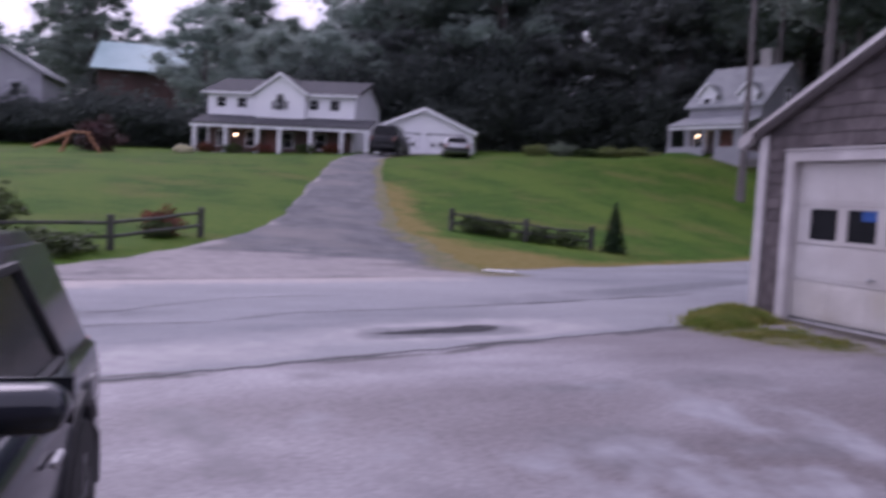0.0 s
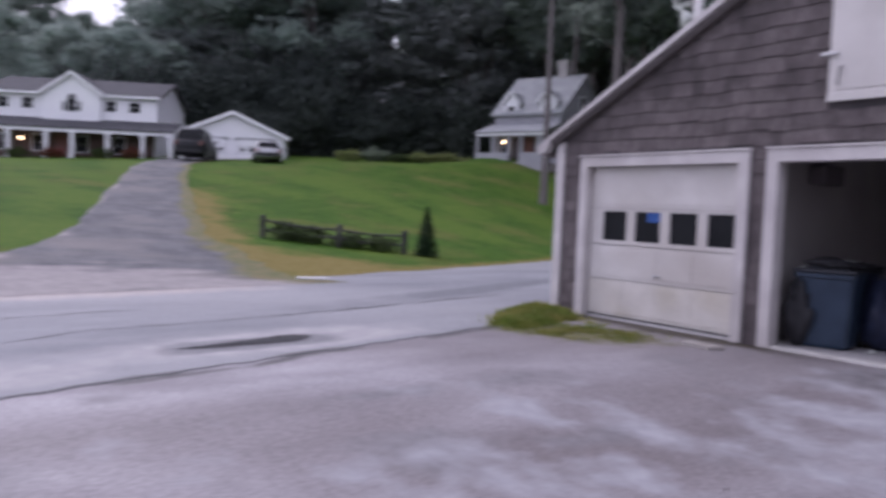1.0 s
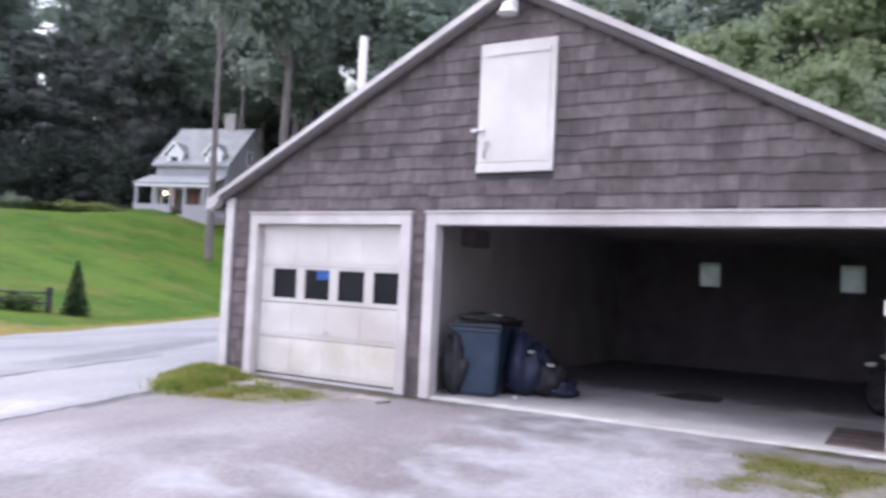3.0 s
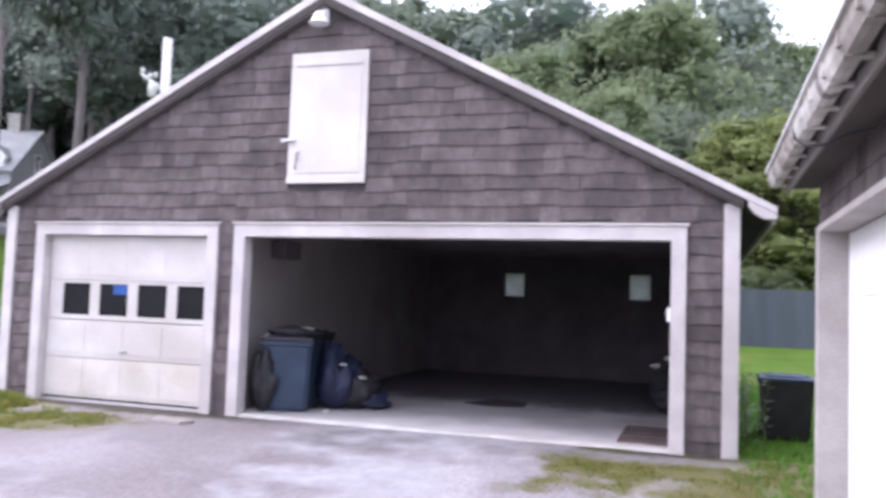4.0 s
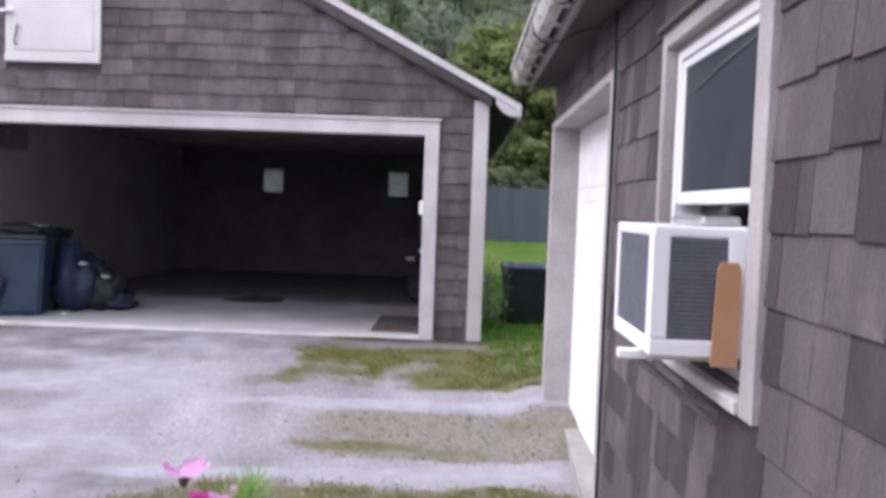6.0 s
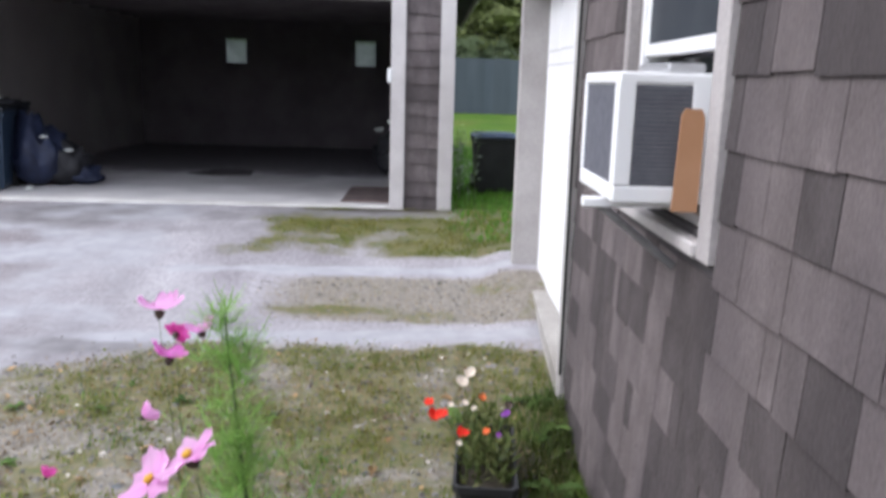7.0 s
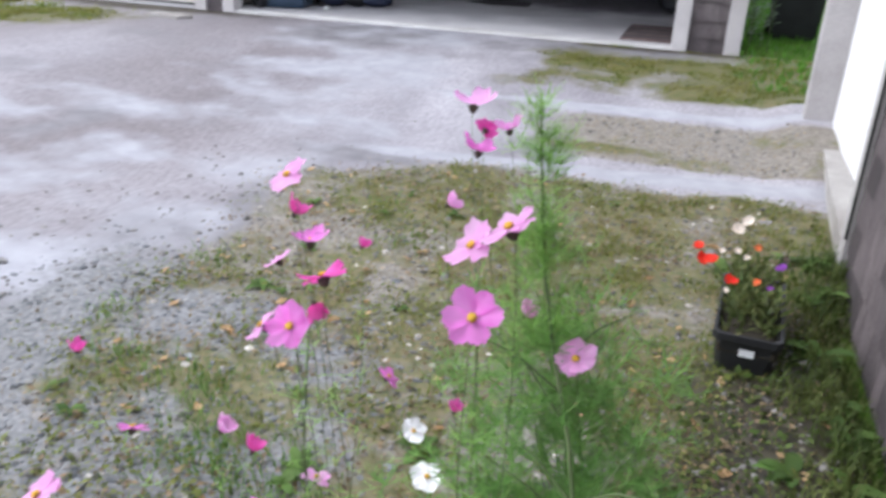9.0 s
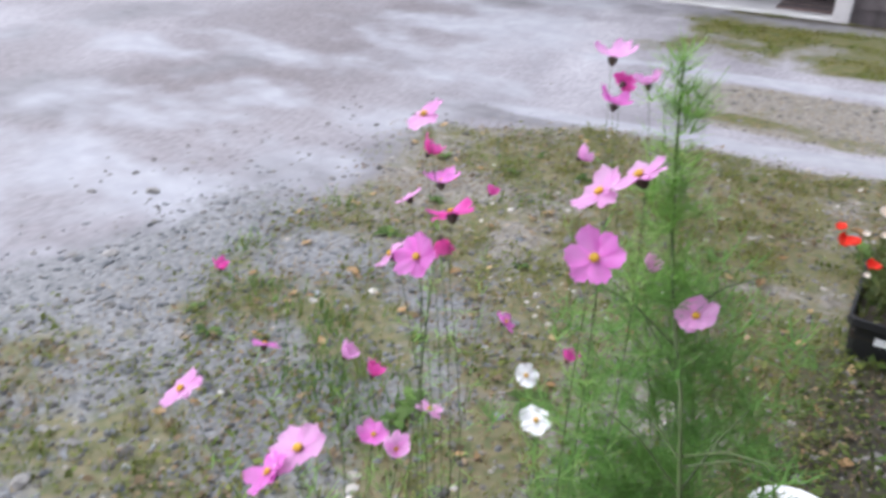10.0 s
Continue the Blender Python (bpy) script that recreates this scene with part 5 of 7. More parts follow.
for i, x in enumerate((0.1, 2.5, 5.0, 6.7, 9.05, 11.4, 13.25)):
    bm = boxes((x - 0.11, x + 0.11, -2.46, -2.24, 0.1, 1.96), (x - 0.16, x + 0.16, -2.5, -2.2, 1.84, 1.97), (x - 0.16, x + 0.16, -2.5, -2.2, 0.08, 0.25))
    part("porch_post", bm, M_siding, white)
part("porch_floor", boxes((-0.3, W + 1.75, -2.6, 0.0, -0.5, 0.1)), M_jamb, white)
for x0, x1 in ((0.9, 1.7), (3.2, 3.9), (6.1, 6.9), (8.7, 9.5)):
    window_at(white, x0, x1, 0.75, 1.85)
part("front_door", boxes((4.75, 5.65, -0.04, 0.0, 0.1, 2.0)), M_redwall, white)
# Thin panel that paints the porch's shade onto the front.
part("porch_wall", boxes((0.15, W - 0.15, -0.012, 0.0, 0.1, 2.7)), M_porch_shade, white, "red-brown wall panel darkened with the porch's shade")
bm = bmesh.new()
lathe(bm, [(0.03, 0.08), (0.09, 0.11), (0.10, 0.2), (0.07, 0.28), (0.02, 0.31)], 12, (2.75, -1.0, 1.32))
plamp = part("porch_lamp", bm, M_lamp_on, white, "lit warm porch lamp")
part("lamp_rod", tube(bmesh.new(), [(2.75, -1.0, 1.66), (2.75, -1.0, 2.65)], 0.015, 6), M_black, plamp)

m2, W2g = placed((-56.9, 17.5), (-53.69, 24.08), 3.95)
wg = thing("white_garage", "white two-car garage beside the white house", "garage")
wg.matrix_basis = m2
bm = bmesh.new()
prism(bm, [(0, 0), (W2g, 0), (W2g, 2.2), (W2g / 2, 3.7), (0, 2.2)], 0, 7.0)
part("wall", bm, M_siding, wg)
gable_roof(wg, 0, W2g, 0, 7.0, 2.2, 3.7, M_roof, over=0.3, along="y")
for s in (-1, 1):
    bm = bmesh.new()
    c = W2g / 2
    prism(bm, [(c, 3.68), (c + s * (c + 0.33), 2.0), (c + s * (c + 0.33), 2.24), (c, 3.95)], -0.36, -0.30)
    part("rake_trim", bm, M_siding, wg)
for x in (0.7, 3.95):
    part("door_header", boxes((x - 0.1, x + 2.7, -0.09, 0.0, 1.98, 2.06), (x - 0.1, x + 0.25, -0.08, 0.0, 1.90, 1.98), (x + 2.35, x + 2.7, -0.08, 0.0, 1.90, 1.98)), M_roof_pale, wg, "grey door head")
    d = part("overhead_door", boxes((x, x + 2.6, -0.03, 0.0, 0.0, 1.95)), M_siding_g, wg)
    part("section", boxes(*[(x + 0.02, x + 2.58, -0.055, -0.03, 0.02 + i * 0.49, 0.49 + i * 0.49 - 0.02) for i in range(4)]), M_siding, d)
    for i in range(4):
        part("pane", boxes((x + 0.25 + i * 0.58, x + 0.25 + i * 0.58 + 0.34, -0.06, -0.054, 1.1, 1.33)), M_glass, d)

CAPE_L = (0.6 - 0.7774 * 60, -0.48 + 0.6290 * 60)
CAPE_R = (0.6 - 0.7251 * 57.3, -0.48 + 0.6886 * 57.3)
m3, W3 = placed(CAPE_L, CAPE_R, 4.95)
cape = thing("grey_house", "small grey house with steep pale roof, dormers and porch", "house")
cape.matrix_basis = m3
DEP, EAVE, RIDGE = 6.8, 3.75, 6.7
for x in (0, W3 - 0.2):
    part("wall", prism(bmesh.new(), [(0, -1.4), (DEP, -1.4), (DEP, EAVE), (DEP / 2, RIDGE), (0, EAVE)], x, x + 0.2, "x"), M_siding_g, cape)
for y in (0, DEP - 0.2):
    part("wall", boxes((0.2, W3 - 0.2, y, y + 0.2, -1.4, EAVE)), M_siding_g, cape)
gable_roof(cape, 0, W3, 0, DEP, EAVE, RIDGE, M_roof_pale, over=0.25)
for x in (0.75, 3.75):
    w = 1.15
    d = part("dormer", boxes((x, x + w, 0.05, 2.2, EAVE - 0.55, EAVE + 0.75)), M_siding, cape)
    for s in (-1, 1):
        bm = bmesh.new()
        prism(bm, [(x + w / 2, EAVE + 1.45), (x + w / 2 + s * (w / 2 + 0.2), EAVE + 0.6), (x + w / 2 + s * (w / 2 + 0.2), EAVE + 0.72), (x + w / 2, EAVE + 1.57)], -0.1, 2.9)
        part("dormer_roof", bm, M_roof_pale, d)
        bm = bmesh.new()
        prism(bm, [(x + w / 2, EAVE + 1.43), (x + w / 2 + s * (w / 2 + 0.22), EAVE + 0.55), (x + w / 2 + s * (w / 2 + 0.22), EAVE + 0.75), (x + w / 2, EAVE + 1.6)], -0.16, -0.1)
        part("rake_trim", bm, M_siding, d)
    part("dormer_gable", prism(bmesh.new(), [(x, EAVE + 0.74), (x + w, EAVE + 0.74), (x + w / 2, EAVE + 1.4)], 0.05, 0.15), M_siding, d)
    part("pane", boxes((x + 0.3, x + w - 0.3, 0.01, 0.05, EAVE - 0.25, EAVE + 0.5)), M_glass, d)
bm = bmesh.new()
prism(bm, [(-2.2, 2.1), (0.0, 2.85), (0.0, 2.95), (-2.2, 2.2)], -0.3, W3 + 0.1, "x")
part("porch_roof", bm, M_roof_pale, cape)
part("porch_beam", boxes((-0.2, W3, -2.12, -1.98, 1.92, 2.1)), M_siding, cape)
part("porch_floor", boxes((-0.2, W3, -2.15, 0.0, -0.9, 0.05)), M_jamb, cape)
part("porch_skirt", boxes((-0.2, 2.5, -2.2, -2.15, -0.5, 0.72), (3.5, W3, -2.2, -2.15, -0.5, 0.72)), M_siding_g, cape)
for x in (-0.1, 1.2, 2.5, 3.5, 4.9, W3 - 0.1):
    part("porch_post", boxes((x - 0.09, x + 0.09, -2.12, -1.94, 0.05, 1.94)), M_siding_g, cape)
part("front_door", boxes((2.55, 3.45, -0.04, 0.0, 0.05, 2.0)), M_redwall, cape, "red front door")
# Dark sheet laid on the wall for the shade below the porch roof.
part("porch_wall", boxes((0.3, 2.4, -0.012, 0.0, 0.1, 1.95)), M_dark, cape, "dark panel painting the shade under the porch")
for x in (0.6, 4.3):
    window_at(cape, x, x + 0.85, 0.8, 1.85)
gw = part("window", boxes((W3, W3 + 0.04, 2.9, 3.9, 4.0, 5.2)), M_siding, cape)
part("pane", boxes((W3 + 0.04, W3 + 0.05, 3.0, 3.8, 4.1, 5.1)), M_glass, gw)
for y in (1.2, 4.4):
    gw = part("window", boxes((W3, W3 + 0.04, y, y + 1.0, 0.7, 1.9)), M_siding, cape)
    part("pane", boxes((W3 + 0.04, W3 + 0.05, y + 0.1, y + 0.9, 0.8, 1.8)), M_glass, gw)
part("chimney", boxes((3.3, 4.1, 3.2, 3.9, 6.0, 7.9), (3.24, 4.16, 3.14, 3.96, 7.8, 7.95)), M_jamb, cape, "grey block chimney")
bm = bmesh.new()
lathe(bm, [(0.03, 0.08), (0.09, 0.11), (0.09, 0.2), (0.03, 0.26)], 10, (1.2, -0.6, 1.45))
pl = part("porch_lamp", bm, M_lamp_on, cape, "lit porch lamp")
part("lamp_rod", tube(bmesh.new(), [(1.2, -0.6, 1.7), (1.2, -0.6, 2.6)], 0.015, 6), M_black, pl)

m4, W4 = placed((-90, -2.2), (-88.2, 6.6), 9.0)
barn = thing("barn", "dark barn with a pale teal metal roof", "barn")
barn.matrix_basis = m4
part("wall", boxes((0, W4, 1.2, 8.0, -3.0, 3.9)), M_barn, barn)
bm = bmesh.new()
prism(bm, [(0.0, 3.6), (4.6, 7.0), (4.6, 7.15), (-0.1, 3.7)], -0.5, W4 + 0.4, "x")
part("roof", bm, M_teal, barn, "pale teal metal roof")
part("roof_seam", boxes(*[(x, x + 0.05, -0.05, 0.0, 3.68, 3.75) for x in blend(0.0, W4, 14)]), M_teal, barn)
bm = bmesh.new()
prism(bm, [(4.6, 7.0), (9.2, 3.6), (9.2, 3.7), (4.6, 7.15)], -0.5, W4 + 0.4, "x")
part("roof", bm, M_teal, barn)

m5, W5 = placed((-75.6, -14.5), (-73.8, -5.8), 6.6)
lh = thing("pale_house", "pale house with a grey gable roof half hidden by trees", "house")
lh.matrix_basis = m5
bm = bmesh.new()
prism(bm, [(0, 0), (W5, 0), (W5, 3.2), (W5 - 3.4, 4.9), (0, 3.2)], 0, 7)
part("wall", bm, M_siding_g, lh)
c = W5 - 3.2
for s, e in ((-1, 3.8), (1, 3.6)):
    bm = bmesh.new()
    prism(bm, [(c, 5.0), (c + s * e, 3.0), (c + s * e, 3.2), (c, 5.25)], -0.4, 7.2)
    part("roof", bm, M_roof_pale, lh)
window_at(lh, W5 - 2.4, W5 - 1.6, 1.2, 2.3)

# ---------------- vehicles ----------------


def make_wheel(t, at, r=0.34, w=0.22):
    """A wheel with its axle along the car's y."""
    bm = bmesh.new()
    lathe(bm, [(r * 0.62, -w / 2), (r * 0.93, -w / 2), (r, -w / 2 + 0.03), (r, w / 2 - 0.03), (r * 0.93, w / 2), (r * 0.62, w / 2)], 28)
    bm.transform(Matrix.Translation(at) @ Matrix.Rotation(math.pi / 2, 4, "X"))
    tyre = part("wheel", bm, M_tyre, t)
    bm = bmesh.new()
    lathe(bm, [(r * 0.1, -w * 0.44), (r * 0.62, -w * 0.42), (r * 0.66, w * 0.53), (r * 0.58, w * 0.54), (r * 0.1, w * 0.44)], 20)
    for k in range(5):
        box(bm, -0.03, 0.03, 0.03, r * 0.58, -w * 0.5, w * 0.5, m=Matrix.Rotation(2 * math.pi * k / 5, 4, "Z"))
    bm.transform(Matrix.Translation(at) @ Matrix.Rotation(math.pi / 2, 4, "X"))
    part("rim", bm, M_metal, tyre)


def make_car(name, label, m, paint, L=4.5, Wd=1.8, H=1.62, hood=0.95, nose=1.1, back=(0.25, 0.55), quarter=0.18, seal=0.016, mirror=0.0):
    """A wagon-shaped car, its front towards +x, its origin on the ground under its middle. Cross-sections are lofted along x."""
    t = thing(name, label, "car")
    t.matrix_basis = m
    h = Wd / 2

    def ring(x, w, zb, zbelt):
        return [(x, -w * 0.86, zb), (x, -w, zb + 0.14), (x, -w, zbelt - 0.16), (x, -w * 0.97, zbelt - 0.03), (x, -w * 0.90, zbelt), (x, w * 0.90, zbelt), (x, w * 0.97, zbelt - 0.03), (x, w, zbelt - 0.16), (x, w, zb + 0.14), (x, w * 0.86, zb)]

    secs = [(-L / 2, h * 0.86, 0.42, hood - 0.05), (-L / 2 + 0.12, h * 0.96, 0.28, hood), (-L / 4, h, 0.24, hood + 0.02), (L * 0.12, h, 0.24, hood), (L / 2 - nose, h, 0.24, hood - 0.02), (L / 2 - 0.35, h * 0.95, 0.26, hood - 0.10), (L / 2 - 0.08, h * 0.84, 0.34, hood - 0.20), (L / 2, h * 0.74, 0.42, hood - 0.32)]
    bm = bmesh.new()
    rows = [[bm.verts.new(c) for c in ring(*s)] for s in secs]
    for a, b in zip(rows, rows[1:]):
        for k in range(10):
            bm.faces.new((a[k], a[(k + 1) % 10], b[(k + 1) % 10], b[k]))
    bm.faces.new(rows[0][::-1])
    bm.faces.new(rows[-1])
    bmesh.ops.recalc_face_normals(bm, faces=bm.faces[:])
    body = part("body", bm, paint, t, smooth=True)
    # cabin: pillars and roof around glass
    cab = [(-L / 2 + back[0], hood), (-L / 2 + back[1], H - 0.04), (-0.1, H), (L * 0.08, H - 0.05), (L / 2 - nose - 0.05, hood)]
    wb, wt = h * 0.89, h * 0.70
    wz = lambda z: wb + (wt - wb) * (z - hood) / (H - hood)
    bm = bmesh.new()
    left = [bm.verts.new((x, wz(z), z)) for x, z in cab]
    right = [bm.verts.new((x, -wz(z), z)) for x, z in cab]
    for i in range(4):
        bm.faces.new((left[i], left[i + 1], right[i + 1], right[i]))
    bm.faces.new(left[::-1])
    bm.faces.new(right)
    bmesh.ops.recalc_face_normals(bm, faces=bm.faces[:])
    bmesh.ops.bevel(bm, geom=[e for e in bm.edges if not e.is_boundary], offset=0.05, segments=2, affect="EDGES")
    part("cabin", bm, paint, t, smooth=True)
    mid = -0.35
    for s in (-1, 1):
        for x0, x1, u0, u1 in ((cab[0][0] + quarter, mid - 0.05, cab[1][0] + quarter - 0.05, mid - 0.05), (mid + 0.05, cab[4][0] - 0.26, mid + 0.05, cab[3][0] + 0.08)):
            zl, zh = hood + 0.035, H - 0.13
            o = [(x0, zl), (x1, zl), (u1, zh), (u0, zh)]
            bm = bmesh.new()
            bm.faces.new([bm.verts.new((x, s * (wz(z) + 0.012), z)) for x, z in (o if s < 0 else o[::-1])])
            bmesh.ops.solidify(bm, geom=bm.faces[:], thickness=0.006)
            pane = part("side_window", bm, M_carglass, t, "tinted side window")
            bm = bmesh.new()
            ring = [(x, z) for x, z in o] + [o[0]]
            tube(bm, [(x, s * (wz(z) + 0.012), z) for x, z in ring], seal, 5)
            part("window_seal", bm, M_black, pane)
    for (xa, za), (xb, zb) in ((cab[3], cab[4]), (cab[1], cab[0])):
        nx = 0.012 if xb > 0 else -0.012
        lerp = lambda k: (xa + (xb - xa) * k + nx, za + (zb - za) * k + 0.012)
        (x1, z1), (x2, z2) = lerp(0.12), lerp(0.92)
        bm = bmesh.new()
        bm.faces.new([bm.verts.new(c) for c in ((x1, -wz(z1) + 0.1, z1), (x1, wz(z1) - 0.1, z1), (x2, wz(z2) - 0.1, z2), (x2, -wz(z2) + 0.1, z2))])
        bmesh.ops.solidify(bm, geom=bm.faces[:], thickness=0.006)
        part("windscreen", bm, M_glass, t)
    for x in (-L / 2 + 0.85, L / 2 - 0.85):
        for s in (-1, 1):
            make_wheel(t, (x, s * (h - 0.095), 0.34))
            bm = bmesh.new()
            pts = [(x + 0.42 * math.cos(a), s * (h - 0.012), 0.34 + 0.42 * math.sin(a)) for a in blend(-0.15, math.pi + 0.15, 13)]
            tube(bm, pts, 0.03, 6)
            part("wheel_arch", bm, M_black, t)
    for s in (-1, 1):
        part("headlight", boxes((L / 2 - 0.22, L / 2 - 0.03, s * h * 0.60 - 0.16, s * h * 0.60 + 0.16, hood - 0.32, hood - 0.17), bevel=0.03), M_frost, t, "clear headlight")
        part("tail_light", boxes((-L / 2 - 0.012, -L / 2 + 0.1, s * h * 0.78 - 0.09, s * h * 0.78 + 0.09, hood - 0.3, hood - 0.02), bevel=0.02), M_redwall, t, "red tail light")
        bm = bmesh.new()
        xm, lift = L / 2 - nose - 0.42 - mirror * 0.6, mirror
        box(bm, xm - 0.06, xm + 0.07, s * (h + 0.10) - 0.125, s * (h + 0.10) + 0.125, hood + 0.122 + lift, hood + 0.218 + lift, bevel=0.042)
        mir = part("door_mirror", bm, M_carpaint, t, "dark glossy door mirror", smooth=True)
        part("mirror_glass", boxes((xm - 0.066, xm - 0.06, s * (h + 0.11) - 0.11, s * (h + 0.11) + 0.11, hood + 0.12 + lift, hood + 0.215 + lift)), M_glass, mir)
        part("mirror_arm", boxes((xm - 0.02, xm + 0.05, min(s * (h - 0.08), s * (h + 0.05)), max(s * (h - 0.08), s * (h + 0.05)), hood + 0.03 + lift * 0.6, hood + 0.14 + lift), bevel=0.01), M_black, mir)
        for x in (-0.62, 0.28):
            part("door_handle", boxes((x - 0.07, x + 0.07, s * (h + 0.02) - 0.012, s * (h + 0.02) + 0.012, hood - 0.165, hood - 0.14), bevel=0.008), M_metal, t, "bright door handle")
    part("sill_trim", boxes((-L / 2 + 1.3, L / 2 - 1.3, -h - 0.012, -h + 0.03, 0.3, 0.42), (-L / 2 + 1.3, L / 2 - 1.3, h - 0.03, h + 0.012, 0.3, 0.42), bevel=0.01), M_black, t)
    part("bumper", boxes((L / 2 - 0.18, L / 2 + 0.03, -h * 0.82, h * 0.82, 0.36, 0.56), bevel=0.04), M_black, t)
    part("bumper", boxes((-L / 2 - 0.04, -L / 2 + 0.12, -h * 0.86, h * 0.86, 0.38, 0.6), bevel=0.04), M_black, t)
    return t


M_silver = mat("silver_car_paint", (0.38, 0.38, 0.40), (0.42, 0.42, 0.44), 2, 0.3, metal=0.3, spec=0.6)
M_nightpaint = mat("near_black_car_paint", (0.012, 0.013, 0.016), (0.016, 0.017, 0.02), 2, 0.4, spec=0.3)
CARX, CARY = -1.66, -1.54
make_car("parked_car", "dark blue-black estate car parked on the lot", pose(CARX, CARY, terrain(CARX, CARY) - 0.0, 0, 0, -6.9), M_carpaint, L=4.2, Wd=1.67, H=1.43, hood=0.88, nose=1.15, mirror=0.13, back=(0.10, 0.42), quarter=0.72, seal=0.024)
dirn = math.degrees(math.atan2(-0.36, 0.93))
bm = bmesh.new()
lathe(bm, [(0.055, 0.0), (0.06, 0.012), (0.05, 0.016)], 18)
bm.transform(Matrix.Translation((-1.62, 0.815, 0.72)) @ Matrix.Rotation(-math.pi / 2, 4, "X"))
part("fuel_cap", bm, M_metal, bpy.data.objects["parked_car"], "small round fuel cap")
make_car("parked_car", "dark off-road car parked before the white garage", pose(-51.6, 17.0, terrain(-51.6, 17.0), 0, 0, dirn + 170), M_nightpaint, L=4.6, Wd=1.95, H=1.95, hood=1.15)
make_car("parked_car", "silver low car parked before the white garage", pose(-48.2, 20.4, terrain(-48.2, 20.4) - 0.1, 0, 0, dirn + 180), M_silver, L=4.4, Wd=1.75, H=1.35, hood=0.85)

# ---------------- fences ----------------


def rail_fence(posts, label, drop=0.0):
    t = thing("split_rail_fence", label, "fence")
    tops = []
    for x, y in posts:
        z = terrain(x, y)
        bm = bmesh.new()
        box(bm, x - 0.065, x + 0.065, y - 0.065, y + 0.065, z - 0.3, z + 0.64, bevel=0.015)
        part("post", bm, M_rail, t)
        tops.append(Vector((x, y, z)))
    for a, b in zip(tops, tops[1:]):
        for hgt in (0.24, 0.50):
            bm = bmesh.new()
            pts = [a.lerp(b, k) + Vector((0, 0, hgt + 0.03 * noise.noise(a.lerp(b, k) * 1.3 + Vector((0, 0, hgt * 9))) - drop * math.sin(math.pi * k))) for k in blend(-0.03, 1.03, 7)]
            tube(bm, pts, 0.034, 6)
            part("rail", bm, M_rail, t)
    return t


rail_fence([(-13.0, -5.4), (-13.6, -3.2), (-15.2, -0.45), (-17.4, 1.35)], "grey split-rail fence along the lawn")
rail_fence([(-21.0, 8.75), (-19.4, 10.35), (-18.6, 12.0)], "grey sagging split-rail fence beside the drive", 0.05)

bf = thing("board_fence", "tall blue-grey board fence behind the garage", "fence")
x = -2.0
while x < 12:
    z = terrain(x, 27.8)
    part("board", boxes((x, x + 0.2995, 27.8, 27.83, z, z + 1.86 + 0.01 * math.sin(x * 7))), M_fence, bf)
    x += 0.3
part("rail", boxes((-2.0, 12.0, 27.83, 27.88, 0.55, 0.65), (-2.0, 12.0, 27.83, 27.88, 1.55, 1.65)), M_fence, bf)

# ---------------- utility pole and play set ----------------
pole = thing("utility_pole", "pale wooden utility pole with a bracket behind the garage", "pole")
px0, py0 = -14.0, 18.5
part("shaft", tube(bmesh.new(), [(px0, py0, terrain(px0, py0) - 0.3), (px0, py0, 4.0), (px0, py0, 8.55)], [0.165, 0.145, 0.125], 12), M_pole, pole, smooth=True)
bm = bmesh.new()
lathe(bm, [(0.02, 0.0), (0.13, 0.02), (0.14, 0.34), (0.10, 0.42), (0.03, 0.45)], 14, (px0 - 0.32, py0 - 0.12, 6.85))
part("transformer", bm, M_frost, pole, "small pale transformer can", smooth=True)
part("arm", tube(bmesh.new(), [(px0 - 0.75, py0 - 0.1, 7.55), (px0 - 0.4, py0 - 0.08, 7.3), (px0 - 0.05, py0, 7.05)], [0.05, 0.06, 0.07], 6), M_frost, pole, "pale slanting bracket arm")
for dx, dz in ((-0.72, 7.58), (-0.48, 7.40), (-0.28, 7.42)):
    bm = bmesh.new()
    lathe(bm, [(0.03, 0.0), (0.07, 0.03), (0.05, 0.07), (0.07, 0.10), (0.03, 0.16)], 10, (px0 + dx, py0 - 0.09, dz))
    part("insulator", bm, M_frost, pole, "pale glazed insulator", smooth=True)
for i, (dz, sag) in enumerate(((8.4, 1.0), (7.6, 1.3))):
    wire = thing("overhead_wire", "thin black overhead wire along the road", "wire")
    a, b = Vector((px0 - 0.2, py0, dz)), Vector((-17.5, 62.0, dz + 2.5))
    c = Vector((-30.0, -38.0, dz + 3.5))
    bm = bmesh.new()
    tube(bm, [a.lerp(b, k) - Vector((0, 0, sag * 4 * k * (1 - k))) for k in blend(0, 1, 14)], 0.014, 5)
    tube(bm, [a.lerp(c, k) - Vector((0, 0, sag * 4 * k * (1 - k))) for k in blend(0, 1, 14)], 0.014, 5)
    part("strand", bm, M_black, wire)

swing = thing("swing_set", "orange wooden swing set on the far lawn", "swing set")
sx, sy = -52.5, -2.4
sz = terrain(sx, sy)
for y, d in ((sy - 0.3, -0.5), (sy + 0.6, 0.8)):
    for sg in (-1, 1):
        part("leg", tube(bmesh.new(), [(sx + sg * 0.7, y + d, sz - 0.1), (sx, y, sz + 1.2)], 0.07, 6), M_orange, swing)
part("beam", tube(bmesh.new(), [(sx, sy - 0.45, sz + 1.2), (sx, sy + 0.75, sz + 1.2)], 0.07, 6), M_orange, swing)
part("swing_seat", boxes((sx - 0.12, sx + 0.12, sy, sy + 0.4, sz + 0.38, sz + 0.42)), M_black, swing)
for dy in (0.02, 0.38):
    part("chain", tube(bmesh.new(), [(sx, sy + dy, sz + 0.4), (sx, sy + dy, sz + 1.2)], 0.01, 4), M_metal, swing)
